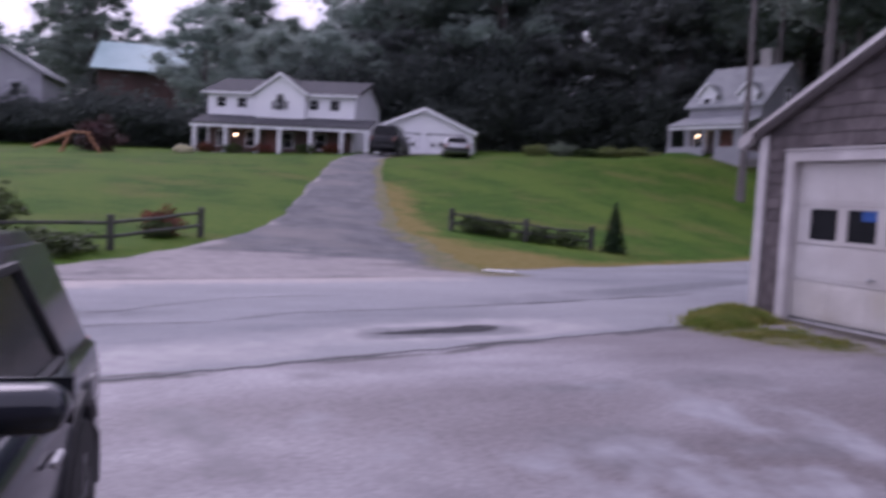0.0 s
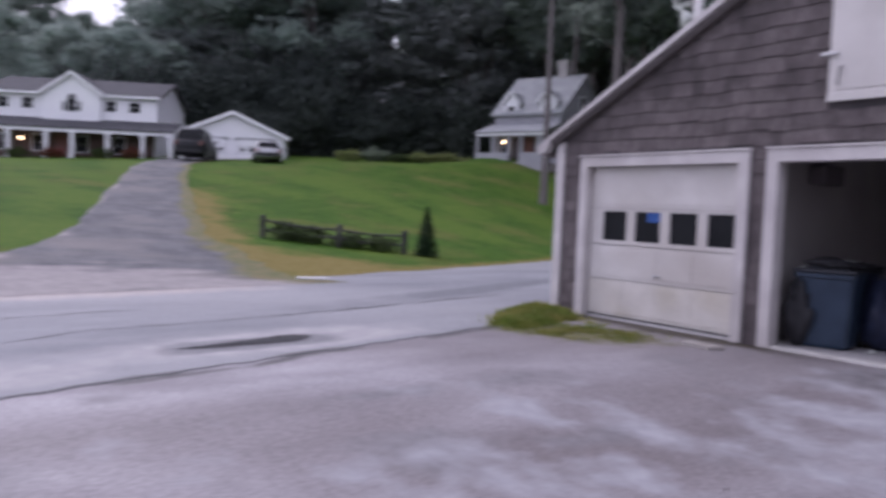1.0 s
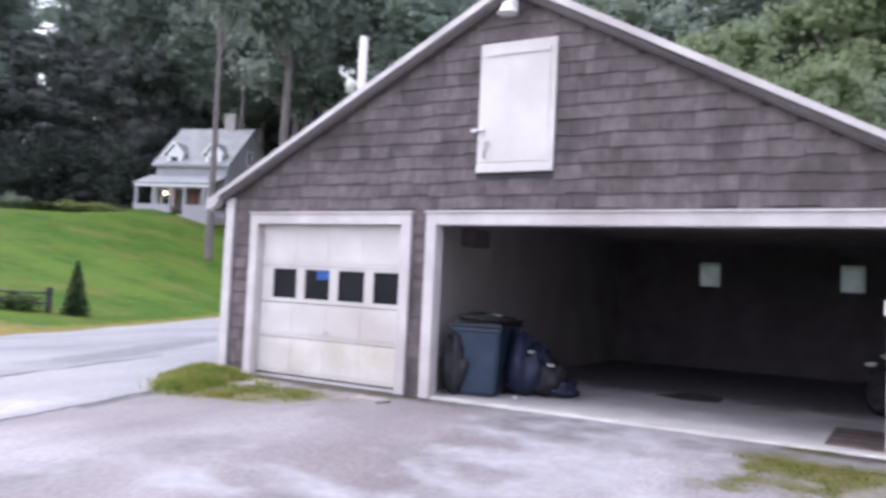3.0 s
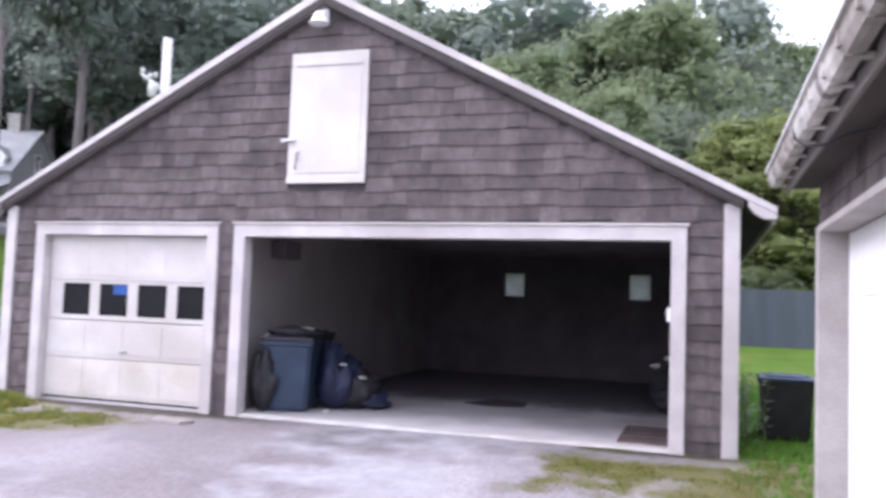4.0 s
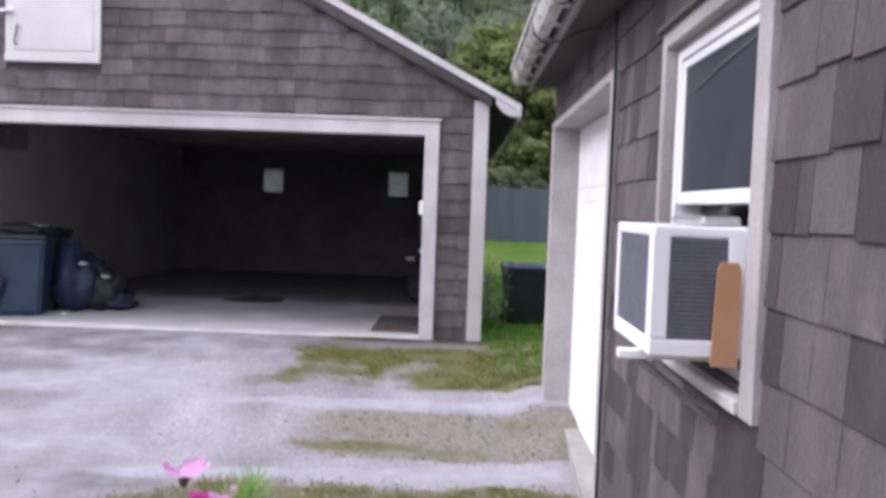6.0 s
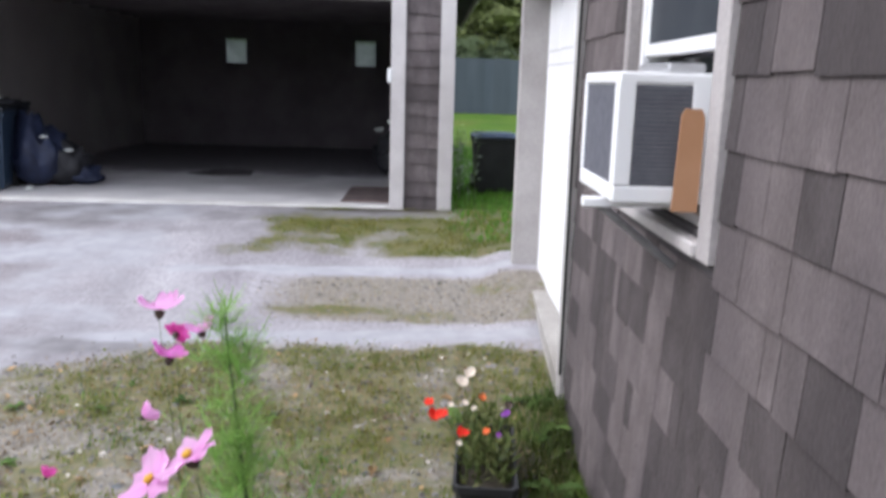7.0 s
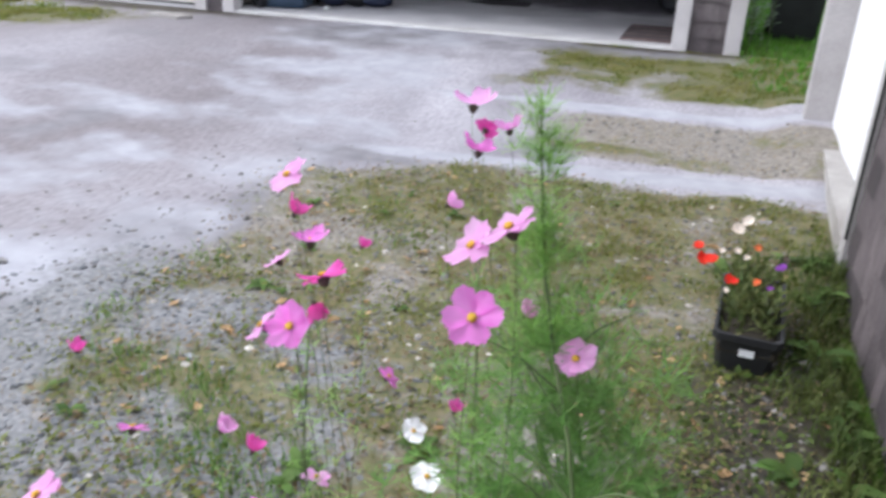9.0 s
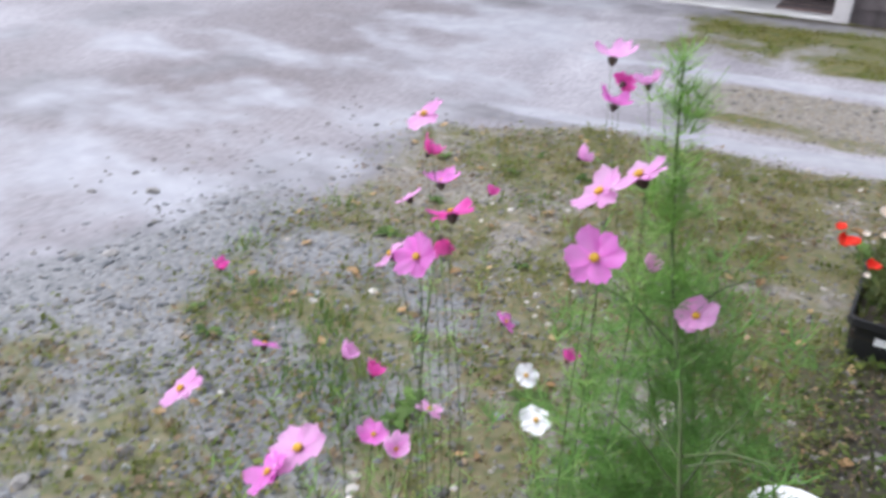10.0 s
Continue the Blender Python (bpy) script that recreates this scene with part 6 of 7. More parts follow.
part("slide", tube(bmesh.new(), [(sx, sy - 0.4, sz + 1.1), (sx + 0.5, sy - 1.4, sz + 0.55), (sx + 0.8, sy - 2.2, sz + 0.12)], 0.13, 8), M_orange, swing)

boulder = thing("boulder", "pale boulder on the lawn by the white house", "boulder")
bm = bmesh.new()
bmesh.ops.create_icosphere(bm, subdivisions=3, radius=1)
for v in bm.verts:
    k = 1 + 0.35 * noise.noise(v.co * 1.4)
    v.co = Vector((v.co.x * 0.55 * k, v.co.y * 0.66 * k, v.co.z * 0.34 * k))
part("rock", bm, M_rock, boulder)
boulder.matrix_basis = pose(-57.5, 4.1, terrain(-57.5, 4.1) + 0.2)

# ---------------- trees ----------------


def round_quads(n):
    """A unit sphere as loose quads, n x n on each side of a cube: an array of corners."""
    t = np.linspace(-1, 1, n + 1)
    out = []
    for axis in range(3):
        for sg in (-1.0, 1.0):
            for i in range(n):
                for j in range(n):
                    quad = []
                    for u, v in ((t[i], t[j]), (t[i + 1], t[j]), (t[i + 1], t[j + 1]), (t[i], t[j + 1])):
                        p = [u, v]
                        p.insert(axis, sg)
                        quad.append(p)
                    out.append(quad if sg > 0 else quad[::-1])
    out = np.array(out)
    return out / np.linalg.norm(out, axis=2)[:, :, None]


def rumple(p, k, depth):
    """Scales of points pushed in and out by a few waves, the same for the same place."""
    return 1 + depth * (np.sin(p[..., :1] * k + 2 * p[..., 2:]) * np.cos(p[..., 1:2] * k * 1.2) + 0.7 * np.sin(p[..., 2:] * k * 1.7 + p[..., :1] * k))


CORE = round_quads(2)


def crown_mesh(name, seed, kind, count, leaf):
    """Leaves as small bent quads gathered in clumps on the limbs, for a tree one unit high."""
    rng = np.random.default_rng(seed)
    if kind == "fir":
        k = count
        z = rng.uniform(0.12, 1.0, k) ** 0.9
        layer = np.round(z * 17 + rng.normal(0, 0.18, k)) / 17
        r = 0.20 * (1.02 - layer) ** 0.85 * np.sqrt(rng.uniform(0.05, 1.0, k)) * (0.75 + 0.5 * rng.uniform(size=k))
        ang = rng.uniform(0, 2 * np.pi, k)
        c = np.stack([r * np.cos(ang), r * np.sin(ang), layer - 0.25 * r + rng.normal(0, 0.006, k)], -1)
    else:
        clumps = 120
        low = 0.22 if kind == "round" else 0.42
        zz = rng.uniform(low, 0.95, clumps)
        mid = (zz - low) / (1 - low)
        wide = (0.30 if kind == "round" else 0.20) * np.sin(np.pi * np.clip(mid * 0.86 + 0.12, 0, 1)) ** 0.6
        ang = rng.uniform(0, 2 * np.pi, clumps)
        rad = wide * np.sqrt(rng.uniform(0.15, 1.0, clumps))
        cc = np.stack([rad * np.cos(ang), rad * np.sin(ang), zz], -1)
        size = rng.uniform(0.035, 0.088, clumps)
        pick = rng.choice(clumps, count, p=size ** 2 / np.sum(size ** 2))
        d = rng.normal(size=(count, 3))
        d /= np.linalg.norm(d, axis=1)[:, None]
        c = cc[pick] + d * (size[pick] * rng.uniform(0.5, 1.3, count) ** 0.9)[:, None] * (1.2, 1.2, 0.75)
    if kind == "fir":
        a = rng.normal(size=(len(c), 3)) * (1, 1, 0.45)
        face = rng.normal(size=(len(c), 3))
    else:
        # leaves lie roughly on the skin of their clump, so that it rounds in the light
        face = d + 0.5 * rng.normal(size=(len(c), 3))
        a = np.cross(face, rng.normal(size=(len(c), 3)))
    a /= np.linalg.norm(a, axis=1)[:, None]
    b = np.cross(a, face)
    b /= np.linalg.norm(b, axis=1)[:, None]
    s = leaf * rng.uniform(0.6, 1.4, len(c))[:, None]
    corners = np.stack([c - a * s, c - b * s * 0.55, c + a * s, c + b * s * 0.55], 1)
    if kind != "fir":
        # the shaded inner foliage of each clump
        inner = CORE[None] * rumple(CORE[None] + cc[:, None, None] * 9, 3.1, 0.16) * (size[:, None, None, None] * 0.52) * (1.15, 1.15, 0.75) + cc[:, None, None]
        corners = np.concatenate([corners, inner.reshape(-1, 4, 3)])
    return quads_mesh(name, corners)


def trunk_mesh(seed, kind):
    rng = random.Random(seed)
    bm = bmesh.new()
    topz = 0.95 if kind == "fir" else 0.72
    sway = 0.0012 if kind == "tall" else 0.005
    pts = [(rng.uniform(-sway, sway) * i, rng.uniform(-sway, sway) * i, topz * i / 7) for i in range(8)]
    tube(bm, pts, [0.019 * (1 - 0.75 * i / 7) + (0.006 if i == 0 else 0) for i in range(8)], 8)
    for k in range(9 if kind != "fir" else 4):
        z = rng.uniform(0.3, 0.68)
        a, ln = rng.uniform(0, 6.28), rng.uniform(0.12, 0.24) * (1 if kind == "round" else 0.7)
        tube(bm, [(0, 0, z), (ln * 0.5 * math.cos(a), ln * 0.5 * math.sin(a), z + ln * 0.35), (ln * math.cos(a), ln * math.sin(a), z + ln * 0.8)], [0.007, 0.005, 0.002], 5)
    return finish(bm, "trunk")


protos = {}


def tree_proto(kind, variant, leaf_m, bark_m, count=8500, leaf=0.0098):
    leaf = 0.024 if variant == 7 else leaf
    key = (kind, variant, leaf_m.name, bark_m.name)
    if key not in protos:
        cm, tm = crown_mesh("crown", hash_of(key), kind, count, leaf), trunk_mesh(hash_of(key) + 1, kind)
        cm.materials.append(leaf_m)
        tm.materials.append(bark_m)
        protos[key] = (cm, tm)
    return protos[key]


def hash_of(key):
    return sum(ord(ch) * (i + 3) for i, ch in enumerate(str(key))) % 99991


def plant_tree(kind, variant, leaf_m, bark_m, x, y, h, rz, label, name="tree", wide=1.0, sink=0.2):
    cm, tm = tree_proto(kind, variant, leaf_m, bark_m)
    t = thing(name, label, "tree", group="woods round the lawn")
    t.matrix_basis = Matrix.LocRotScale((x, y, terrain(x, y) - sink), Euler((0, 0, rz)), (h * wide, h * wide, h))
    part("trunk", tm, None, t)
    part("crown", cm, None, t)
    return t


rng = random.Random(5)
LAB = {"round": "leafy broad-crowned tree at the wood's edge", "tall": "tall slender leafy tree in the wood", "fir": "dark conifer in the wood behind the houses"}


def along(az0, az1, r0, r1, n, hts, mats, kinds):
    """n trees spread over bearings az0..az1 (degrees from +x) as seen from the lot, at ranges r0..r1."""
    for i in range(n):
        az = radians(az0 + (az1 - az0) * (i + rng.uniform(0.1, 0.9)) / n)
        r = rng.uniform(r0, r1)
        k = rng.choice(kinds)
        deg, slim = math.degrees(az), rng.uniform(0.85, 1.25)
        tall = min(rng.uniform(*hts), r * math.tan(radians(min(45.0, 16.6 + 1.05 * max(0.0, deg - 84.5)))))
        if 162.5 < deg < 172:
            tall = min(tall, r * math.tan(radians(rng.uniform(10.2, 11.8))) + 1.6 - terrain(0.6 + r * math.cos(az), -0.4 + r * math.sin(az)))
        gap = abs(deg - 148.8)
        if r > 70 and tall > 18 and gap < 4.6:
            if gap < 2.4:
                continue
            slim = 0.55
        plant_tree(k, rng.randrange(2), rng.choice(mats), M_bark, 0.6 + r * math.cos(az), -0.4 + r * math.sin(az), tall, rng.uniform(0, 6.28), LAB[k], wide=slim)


# the wood behind the houses
along(124, 153, 80, 88, 10, (24, 30), [M_leaf_veiled], ["round", "tall", "tall"])
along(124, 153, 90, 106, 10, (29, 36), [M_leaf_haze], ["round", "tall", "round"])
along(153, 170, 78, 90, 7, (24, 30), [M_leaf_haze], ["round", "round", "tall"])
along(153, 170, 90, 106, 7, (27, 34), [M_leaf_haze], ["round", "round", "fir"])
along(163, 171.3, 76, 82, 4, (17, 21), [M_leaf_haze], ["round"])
along(167, 172.6, 84, 100, 5, (14, 18), [M_leaf_veiled, M_leaf_haze], ["round", "tall"])
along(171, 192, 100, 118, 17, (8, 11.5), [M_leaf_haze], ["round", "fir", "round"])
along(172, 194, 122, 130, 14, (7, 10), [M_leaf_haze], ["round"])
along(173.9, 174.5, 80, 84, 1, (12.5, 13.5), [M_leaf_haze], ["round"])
along(180.8, 183.4, 100, 106, 2, (17, 19), [M_leaf_veiled], ["round"])
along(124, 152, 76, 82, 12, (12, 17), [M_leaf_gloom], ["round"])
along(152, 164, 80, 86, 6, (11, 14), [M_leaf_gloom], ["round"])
along(84, 100, 31, 33, 6, (2.6, 3.6), [M_leaf_soft], ["round"])
along(150, 155, 92, 97, 3, (22, 27), [M_leaf_veiled], ["round"])
along(121, 137, 60, 78, 7, (22, 28), [M_leaf_veiled], ["tall"])
# behind the garage
along(105, 127, 52, 66, 11, (21, 27), [M_leaf_veiled, M_leaf_mid], ["round", "tall", "tall"])
along(89, 106, 46, 58, 9, (17, 20), [M_leaf_mid, M_leaf_soft], ["round"])
along(90, 112, 60, 70, 12, (24, 27.5), [M_leaf_mid, M_leaf_veiled], ["round"])
along(84, 104, 36, 42, 6, (9.5, 12), [M_leaf_mid], ["round"])
along(84.0, 90.0, 62, 68, 4, (22, 24), [M_leaf_mid, M_leaf_soft], ["round"])
for az, r, h in ((96.6, 33, 10.2), (102.5, 39, 14.0), (98.5, 36, 9.5)):
    plant_tree("round", rng.randrange(2), M_leaf_soft, M_bark_pale, 0.6 + r * math.cos(radians(az)), -0.4 + r * math.sin(radians(az)), h, rng.uniform(0, 6), "light-green leafy tree behind the garage", wide=0.85)
for x, y, h in ((2.6, 33.5, 9.0), (4.6, 34.5, 9.4), (0.4, 33, 6.6), (6.5, 36, 9.5)):
    plant_tree("round", rng.randrange(2), M_leaf_light, M_bark_pale, x, y, h, rng.uniform(0, 6), "young light-green tree behind the board fence", wide=1.2)
# tall bare trunks near the grey house
for dx, dy, r, h, rad in ((-0.7362, 0.6767, 47, 27, 0.2), (-0.6792, 0.7339, 52, 28, 0.36), (-0.6560, 0.7547, 60, 28, 0.3), (-0.7150, 0.6990, 66, 27, 0.25), (-0.80, 0.60, 76, 28, 0.3)):
    plant_tree("tall", 1, M_leaf_veiled, M_bark, 0.55 + r * dx, -0.4 + r * dy, h * 1.25, rng.uniform(0, 6), "tall bare-stemmed pine before the wood", name="pine_tree", wide=rad / (0.024 * h))


def bush(x, y, h, wide, leaf_m, label, name="bush", count=1500):
    leaf = 0.055 if h < 2.5 else 0.03
    count = count if h < 2.5 else 4500
    key = ("bush", leaf_m.name, leaf)
    if key not in protos:
        r = np.random.default_rng(hash_of(key))
        d = r.normal(size=(count, 3))
        d /= np.linalg.norm(d, axis=1)[:, None]
        c = d * (0.5 * r.uniform(0.5, 1.0, count) ** 0.5)[:, None]
        c *= 1 + 0.3 * np.sin(c[:, :1] * 9 + 1) * np.cos(c[:, 1:2] * 11) + 0.2 * np.sin(c[:, 2:3] * 14 + c[:, :1] * 5) + 0.1 * r.normal(size=(count, 1))
        c[:, 2] = c[:, 2] + 0.45
        a, b = r.normal(size=(count, 3)), r.normal(size=(count, 3))
        a /= np.linalg.norm(a, axis=1)[:, None]
        b = np.cross(a, b)
        b /= np.linalg.norm(b, axis=1)[:, None]
        s = leaf * r.uniform(0.6, 1.4, count)[:, None]
        q = np.stack([c - a * s, c - b * s * 0.6, c + a * s, c + b * s * 0.6], 1)
        if h >= 2.5:
            core = round_quads(9)
            q = np.concatenate([q, core * rumple(core, 4.3, 0.16) * 0.36 + (0, 0, 0.42)])
        me = quads_mesh("foliage", q)
        me.materials.append(leaf_m)
        protos[key] = me
    t = thing(name, label, "bush")
    t.matrix_basis = Matrix.LocRotScale((x, y, terrain(x, y) - 0.02), Euler((0, 0, x * 3.1)), (wide, wide, h))
    part("foliage", protos[key], None, t)
    part("stems", tube(bmesh.new(), [(0, 0, -0.05), (0.02, 0.01, 0.25), (0.0, 0.03, 0.5)], [0.03, 0.02, 0.01], 6), M_bark, t)
    return t


bush(-17.6, 0.6, 0.6, 0.75, M_leaf_red, "reddish flowering bush at the rail fence")
bush(-17.2, 0.45, 0.4, 0.6, M_leaf_shrub, "low dark bush under the rail fence")
bush(-14.8, -1.5, 0.42, 1.5, M_leaf_shrub, "low dark bush under the rail fence")
bush(-14.2, -3.3, 0.5, 1.4, M_leaf_shrub, "low green bush under the rail fence")
bush(-15.2, -2.75, 1.3, 1.6, M_leaf_shrub, "dark rounded bush by the road")
for x, y, h, w, m in ((-20.7, 9.4, 0.55, 1.0, M_leaf_shrub), (-20.2, 9.9, 0.5, 0.9, M_leaf_shrub), (-19.6, 10.8, 0.42, 1.0, M_leaf_shrub), (-19.1, 11.5, 0.45, 0.9, M_leaf_shrub)):
    bush(x, y, h, w, m, "low bush along the sagging rail fence")
for i in range(12):
    az = radians(168 + i * 1.9)
    bush(0.6 + 72 * math.cos(az), -0.4 + 72 * math.sin(az) , rng.uniform(3.0, 5.0), rng.uniform(5, 7), M_leaf_shaded, "tall dark shrub at the lawn's far edge", "shrub")
for i in range(7):
    az = radians(141 + i * 1.7)
    bush(0.6 + 60 * math.cos(az), -0.4 + 60 * math.sin(az), rng.uniform(0.5, 1.0), rng.uniform(1.6, 2.6), rng.choice([M_leaf_mid, M_leaf_shrub, M_leaf_light]), "low shrub along the crest of the lawn", "shrub")
for i in range(26):
    az = radians(123 + i * 1.8)
    bush(0.6 + rng.uniform(72, 78) * math.cos(az), -0.4 + 75 * math.sin(az), rng.uniform(5.0, 9.5), rng.uniform(6, 8), M_leaf_shaded, "tall dark undergrowth at the wood's edge", "shrub")
for i, (x, y) in enumerate(((-61.7, 6.0), (-60.6, 7.8), (-59.4, 9.8), (-57.9, 12.6), (-56.9, 14.3))):
    bush(x, y, 0.75, 1.3, M_leaf_shrub if i % 2 else M_leaf_red, "low flower bush before the porch")
bush(-56.2, -1.2, 2.1, 2.6, M_leaf_maroon, "red-leaved shrub by the swing set")
ever = plant_tree("fir", 7, M_leaf_fir, M_bark, -18.3, 12.55, 1.5, 0.4, "small dark cone-shaped evergreen beside the fence", name="small_conifer", wide=1.25, sink=0.16)

# ---------------- cosmos by the house wall ----------------
M_petal = {
    "pink": leaf_mat("pink_petal", (0.84, 0.22, 0.70), (0.90, 0.34, 0.80), 0.08, 30, 0.6),
    "light": leaf_mat("pale_pink_petal", (0.88, 0.42, 0.78), (0.92, 0.54, 0.85), 0.08, 30, 0.6),
    "deep": leaf_mat("magenta_petal", (0.74, 0.09, 0.42), (0.82, 0.17, 0.54), 0.08, 30, 0.6),
    "white": leaf_mat("white_petal", (0.88, 0.86, 0.87), (0.92, 0.91, 0.92), 0.05, 30, 0.1)}
M_disc = mat("yellow_flower_disc", (0.72, 0.36, 0.03), (0.8, 0.5, 0.05), 200, 0.8, 0.8, bump_scale=600)
M_stem = mat("green_stem", (0.075, 0.115, 0.035), (0.11, 0.15, 0.055), 30, 0.6)
M_feather = leaf_mat("feathery_leaf", (0.20, 0.37, 0.075), (0.28, 0.45, 0.12), 0.3, 12, 0.5)
M_feather_low = leaf_mat("deep_feathery_leaf", (0.13, 0.27, 0.06), (0.20, 0.36, 0.09), 0.3, 12, 0.5)
M_calyx = mat("dark_calyx", (0.05, 0.03, 0.03), (0.08, 0.06, 0.04), 60, 0.7)


def petal_mesh(bm, ang, cup, rng, length=0.5, wide=0.185):
    """One broad petal with a notched tip and soft folds, along +x, turned by ang about z."""
    rows = ((0.05, 0.08), (0.3, 0.7), (0.6, 1.0), (0.85, 0.98), (1.0, 0.66))
    grid, fold = [], rng.uniform(0.7, 1.3)
    length *= rng.uniform(0.88, 1.08)
    wide *= rng.uniform(0.9, 1.12)
    for u, w in rows:
        row = []
        for k in range(5):
            v = (k - 2) / 2
            notch = 0.07 * (1 - abs(((k * 1.0) % 2) - 0.0)) if u == 1.0 else 0.0
            x = length * (u - notch - 0.07 * v * v * u)
            y = wide * w * v
            z = cup * u * u * length + 0.045 * fold * math.cos(v * 3.1 + fold * 2) * u - 0.05 * abs(v) * u
            row.append(bm.verts.new(Matrix.Rotation(ang, 3, "Z") @ Vector((x, y, z))))
        grid.append(row)
    for a, b in zip(grid, grid[1:]):
        for k in range(4):
            bm.faces.new((a[k], a[k + 1], b[k + 1], b[k]))


def cosmos_flower(plant, at, facing, size, colour, rng, cup=0.14):
    """A flower of eight petals with its yellow disc and green calyx, under its plant."""
    bm = bmesh.new()
    half = size < 0.045
    petals = 8 if half else rng.choice((6, 6, 7))
    for k in range(petals):
        petal_mesh(bm, 2 * math.pi * k / petals + rng.uniform(-0.2, 0.2), (1.1 if half else cup) + rng.uniform(-0.22, 0.28), rng)
    fl = part("flower", bm, M_petal[colour], plant, smooth=True)
    q = Vector(facing).to_track_quat("Z", "Y")
    fl.matrix_local = Matrix.LocRotScale(at, q, (size, size, size))
    bm = bmesh.new()
    bmesh.ops.create_uvsphere(bm, u_segments=10, v_segments=6, radius=0.085)
    for v in bm.verts:
        v.co.z = v.co.z * 0.6 + 0.05
    part("disc", bm, M_disc, fl, "yellow centre")
    bm = bmesh.new()
    lathe(bm, [(0.025, -0.22), (0.09, -0.16), (0.13, -0.04), (0.02, 0.0)], 8)
    part("calyx", bm, M_calyx, fl, "dark calyx")
    return Vector(at) - q @ Vector((0, 0, size * 0.2))


def threads(paths, per, length, rng, wide=0.0009):
    """Thread leaves: thin ribbons that leave the points of paths in all directions, curling upward."""
    out = []
    for p in paths:
        for _ in range(per):
            a, el = rng.uniform(0, 6.283), rng.uniform(-0.2, 0.9)
            d = Vector((math.cos(a) * math.cos(el), math.sin(a) * math.cos(el), math.sin(el)))
            ln = length * rng.uniform(0.5, 1.25)
            side = d.cross(Vector((0, 0, 1))).normalized() * wide
            q0 = Vector(p)
            q1 = q0 + d * ln * 0.55
            q2 = q1 + (d + Vector((0, 0, 0.35))).normalized() * ln * 0.45
            out.append([q0 - side, q0 + side, q1 + side, q1 - side])
            out.append([q1 - side, q1 + side, q2 + side * 0.3, q2 - side * 0.3])
            for s in (-1, 1):
                b = (d * 0.6 + side.normalized() * s * 0.75 + Vector((0, 0, 0.15))).normalized()
                m0 = q0 + d * ln * rng.uniform(0.25, 0.6)
                m1 = m0 + b * ln * 0.4
                up = Vector((0, 0, 1)).cross(b).normalized() * wide * 0.8
                out.append([m0 - up, m0 + up, m1 + up * 0.4, m1 - up * 0.4])
    return quads_mesh("foliage", [[tuple(v) for v in quad] for quad in out])


def cosmos(label, base, blooms, seed, leafy=5, thread=0.05):
    """A cosmos plant: a stem from its base to each bloom, with thread leaves at the nodes."""
    rng = random.Random(seed)
    t = thing("cosmos_plant", label, "flower", group="cosmos by the wall")
    nodes = []
    for x, y, z, fx, fy, fz, size, colour, *cup in blooms:
        end = cosmos_flower(t, (x, y, z), (fx, fy, fz), size, colour, rng, *cup)
        b = Vector(base) + Vector((rng.uniform(-0.06, 0.06), rng.uniform(-0.06, 0.06), 0))
        sway = lambda k: Vector((rng.uniform(-k, k), rng.uniform(-k, k), 0))
        c1, c2 = b.lerp(end, 0.35) + Vector((0, 0, 0.16)) + sway(0.09), b.lerp(end, 0.75) + Vector((0, 0, 0.10)) + sway(0.06)
        c2 = c2.lerp(Vector((end.x, end.y, end.z - 0.1)), 0.6)
        pts = [b * (1 - u) ** 3 + c1 * 3 * u * (1 - u) ** 2 + c2 * 3 * u * u * (1 - u) + end * u ** 3 for u in blend(0, 1, 12)]
        part("stem", tube(bmesh.new(), pts, [0.0012 - 0.0007 * k / 11 for k in range(12)], 5), M_stem, t, smooth=True)
        nodes += [pts[k] for k in range(2, 9)]
    me = threads(nodes, leafy, thread, rng)
    part("foliage", me, M_feather, t)
    return t


GZ = -0.265
cosmos("pink cosmos with open flowers on thin stems", (0.33, 0.52, GZ), [
    (0.374, 0.459, 0.883, -0.5, -0.12, 0.85, 0.078, "light"), (0.325, 0.476, 0.844, -0.6, -0.3, 0.75, 0.078, "light"),
    (0.377, 0.296, 0.843, 0.05, -0.75, 0.65, 0.066, "pink")], 1, 4)
cosmos("tall pink cosmos nodding on thin stems", (0.28, 0.86, GZ), [
    (0.2, 0.9, 0.921, 0.0, 0.25, 0.9, 0.074, "light", 0.6), (0.218, 0.925, 0.873, 0.2, 0.8, 0.5, 0.05, "deep"), (0.264, 0.907, 0.883, -0.3, 0.25, 0.9, 0.056, "light", 0.6),
    (0.218, 0.885, 0.845, 0.1, 0.25, 0.9, 0.064, "pink", 0.6), (0.159, 0.917, 0.726, 0.6, 0.6, 0.5, 0.04, "light")], 2, 2)
cosmos("pale and magenta cosmos cluster in bloom", (0.06, 0.6, GZ), [
    (0.01, 0.587, 0.86, -0.35, -0.35, 0.85, 0.072, "light"), (-0.009, 0.641, 0.779, 0.3, 0.5, 0.8, 0.04, "deep"), (-0.003, 0.678, 0.718, -0.1, 0.25, 0.9, 0.064, "pink", 0.6),
    (-0.022, 0.603, 0.711, -0.6, 0.1, 0.7, 0.05, "light"), (0.125, 0.463, 0.771, -0.4, 0.45, 0.8, 0.072, "deep"), (0.119, 0.379, 0.737, -0.1, -0.75, 0.65, 0.066, "pink"),
    (0.075, 0.386, 0.726, -0.75, -0.2, 0.6, 0.06, "light"), (-0.015, 0.921, 0.61, 0.3, 0.4, 0.8, 0.03, "deep"), (0.1, 0.484, 0.715, 0.3, 0.1, -0.9, 0.035, "deep")], 3, 2)
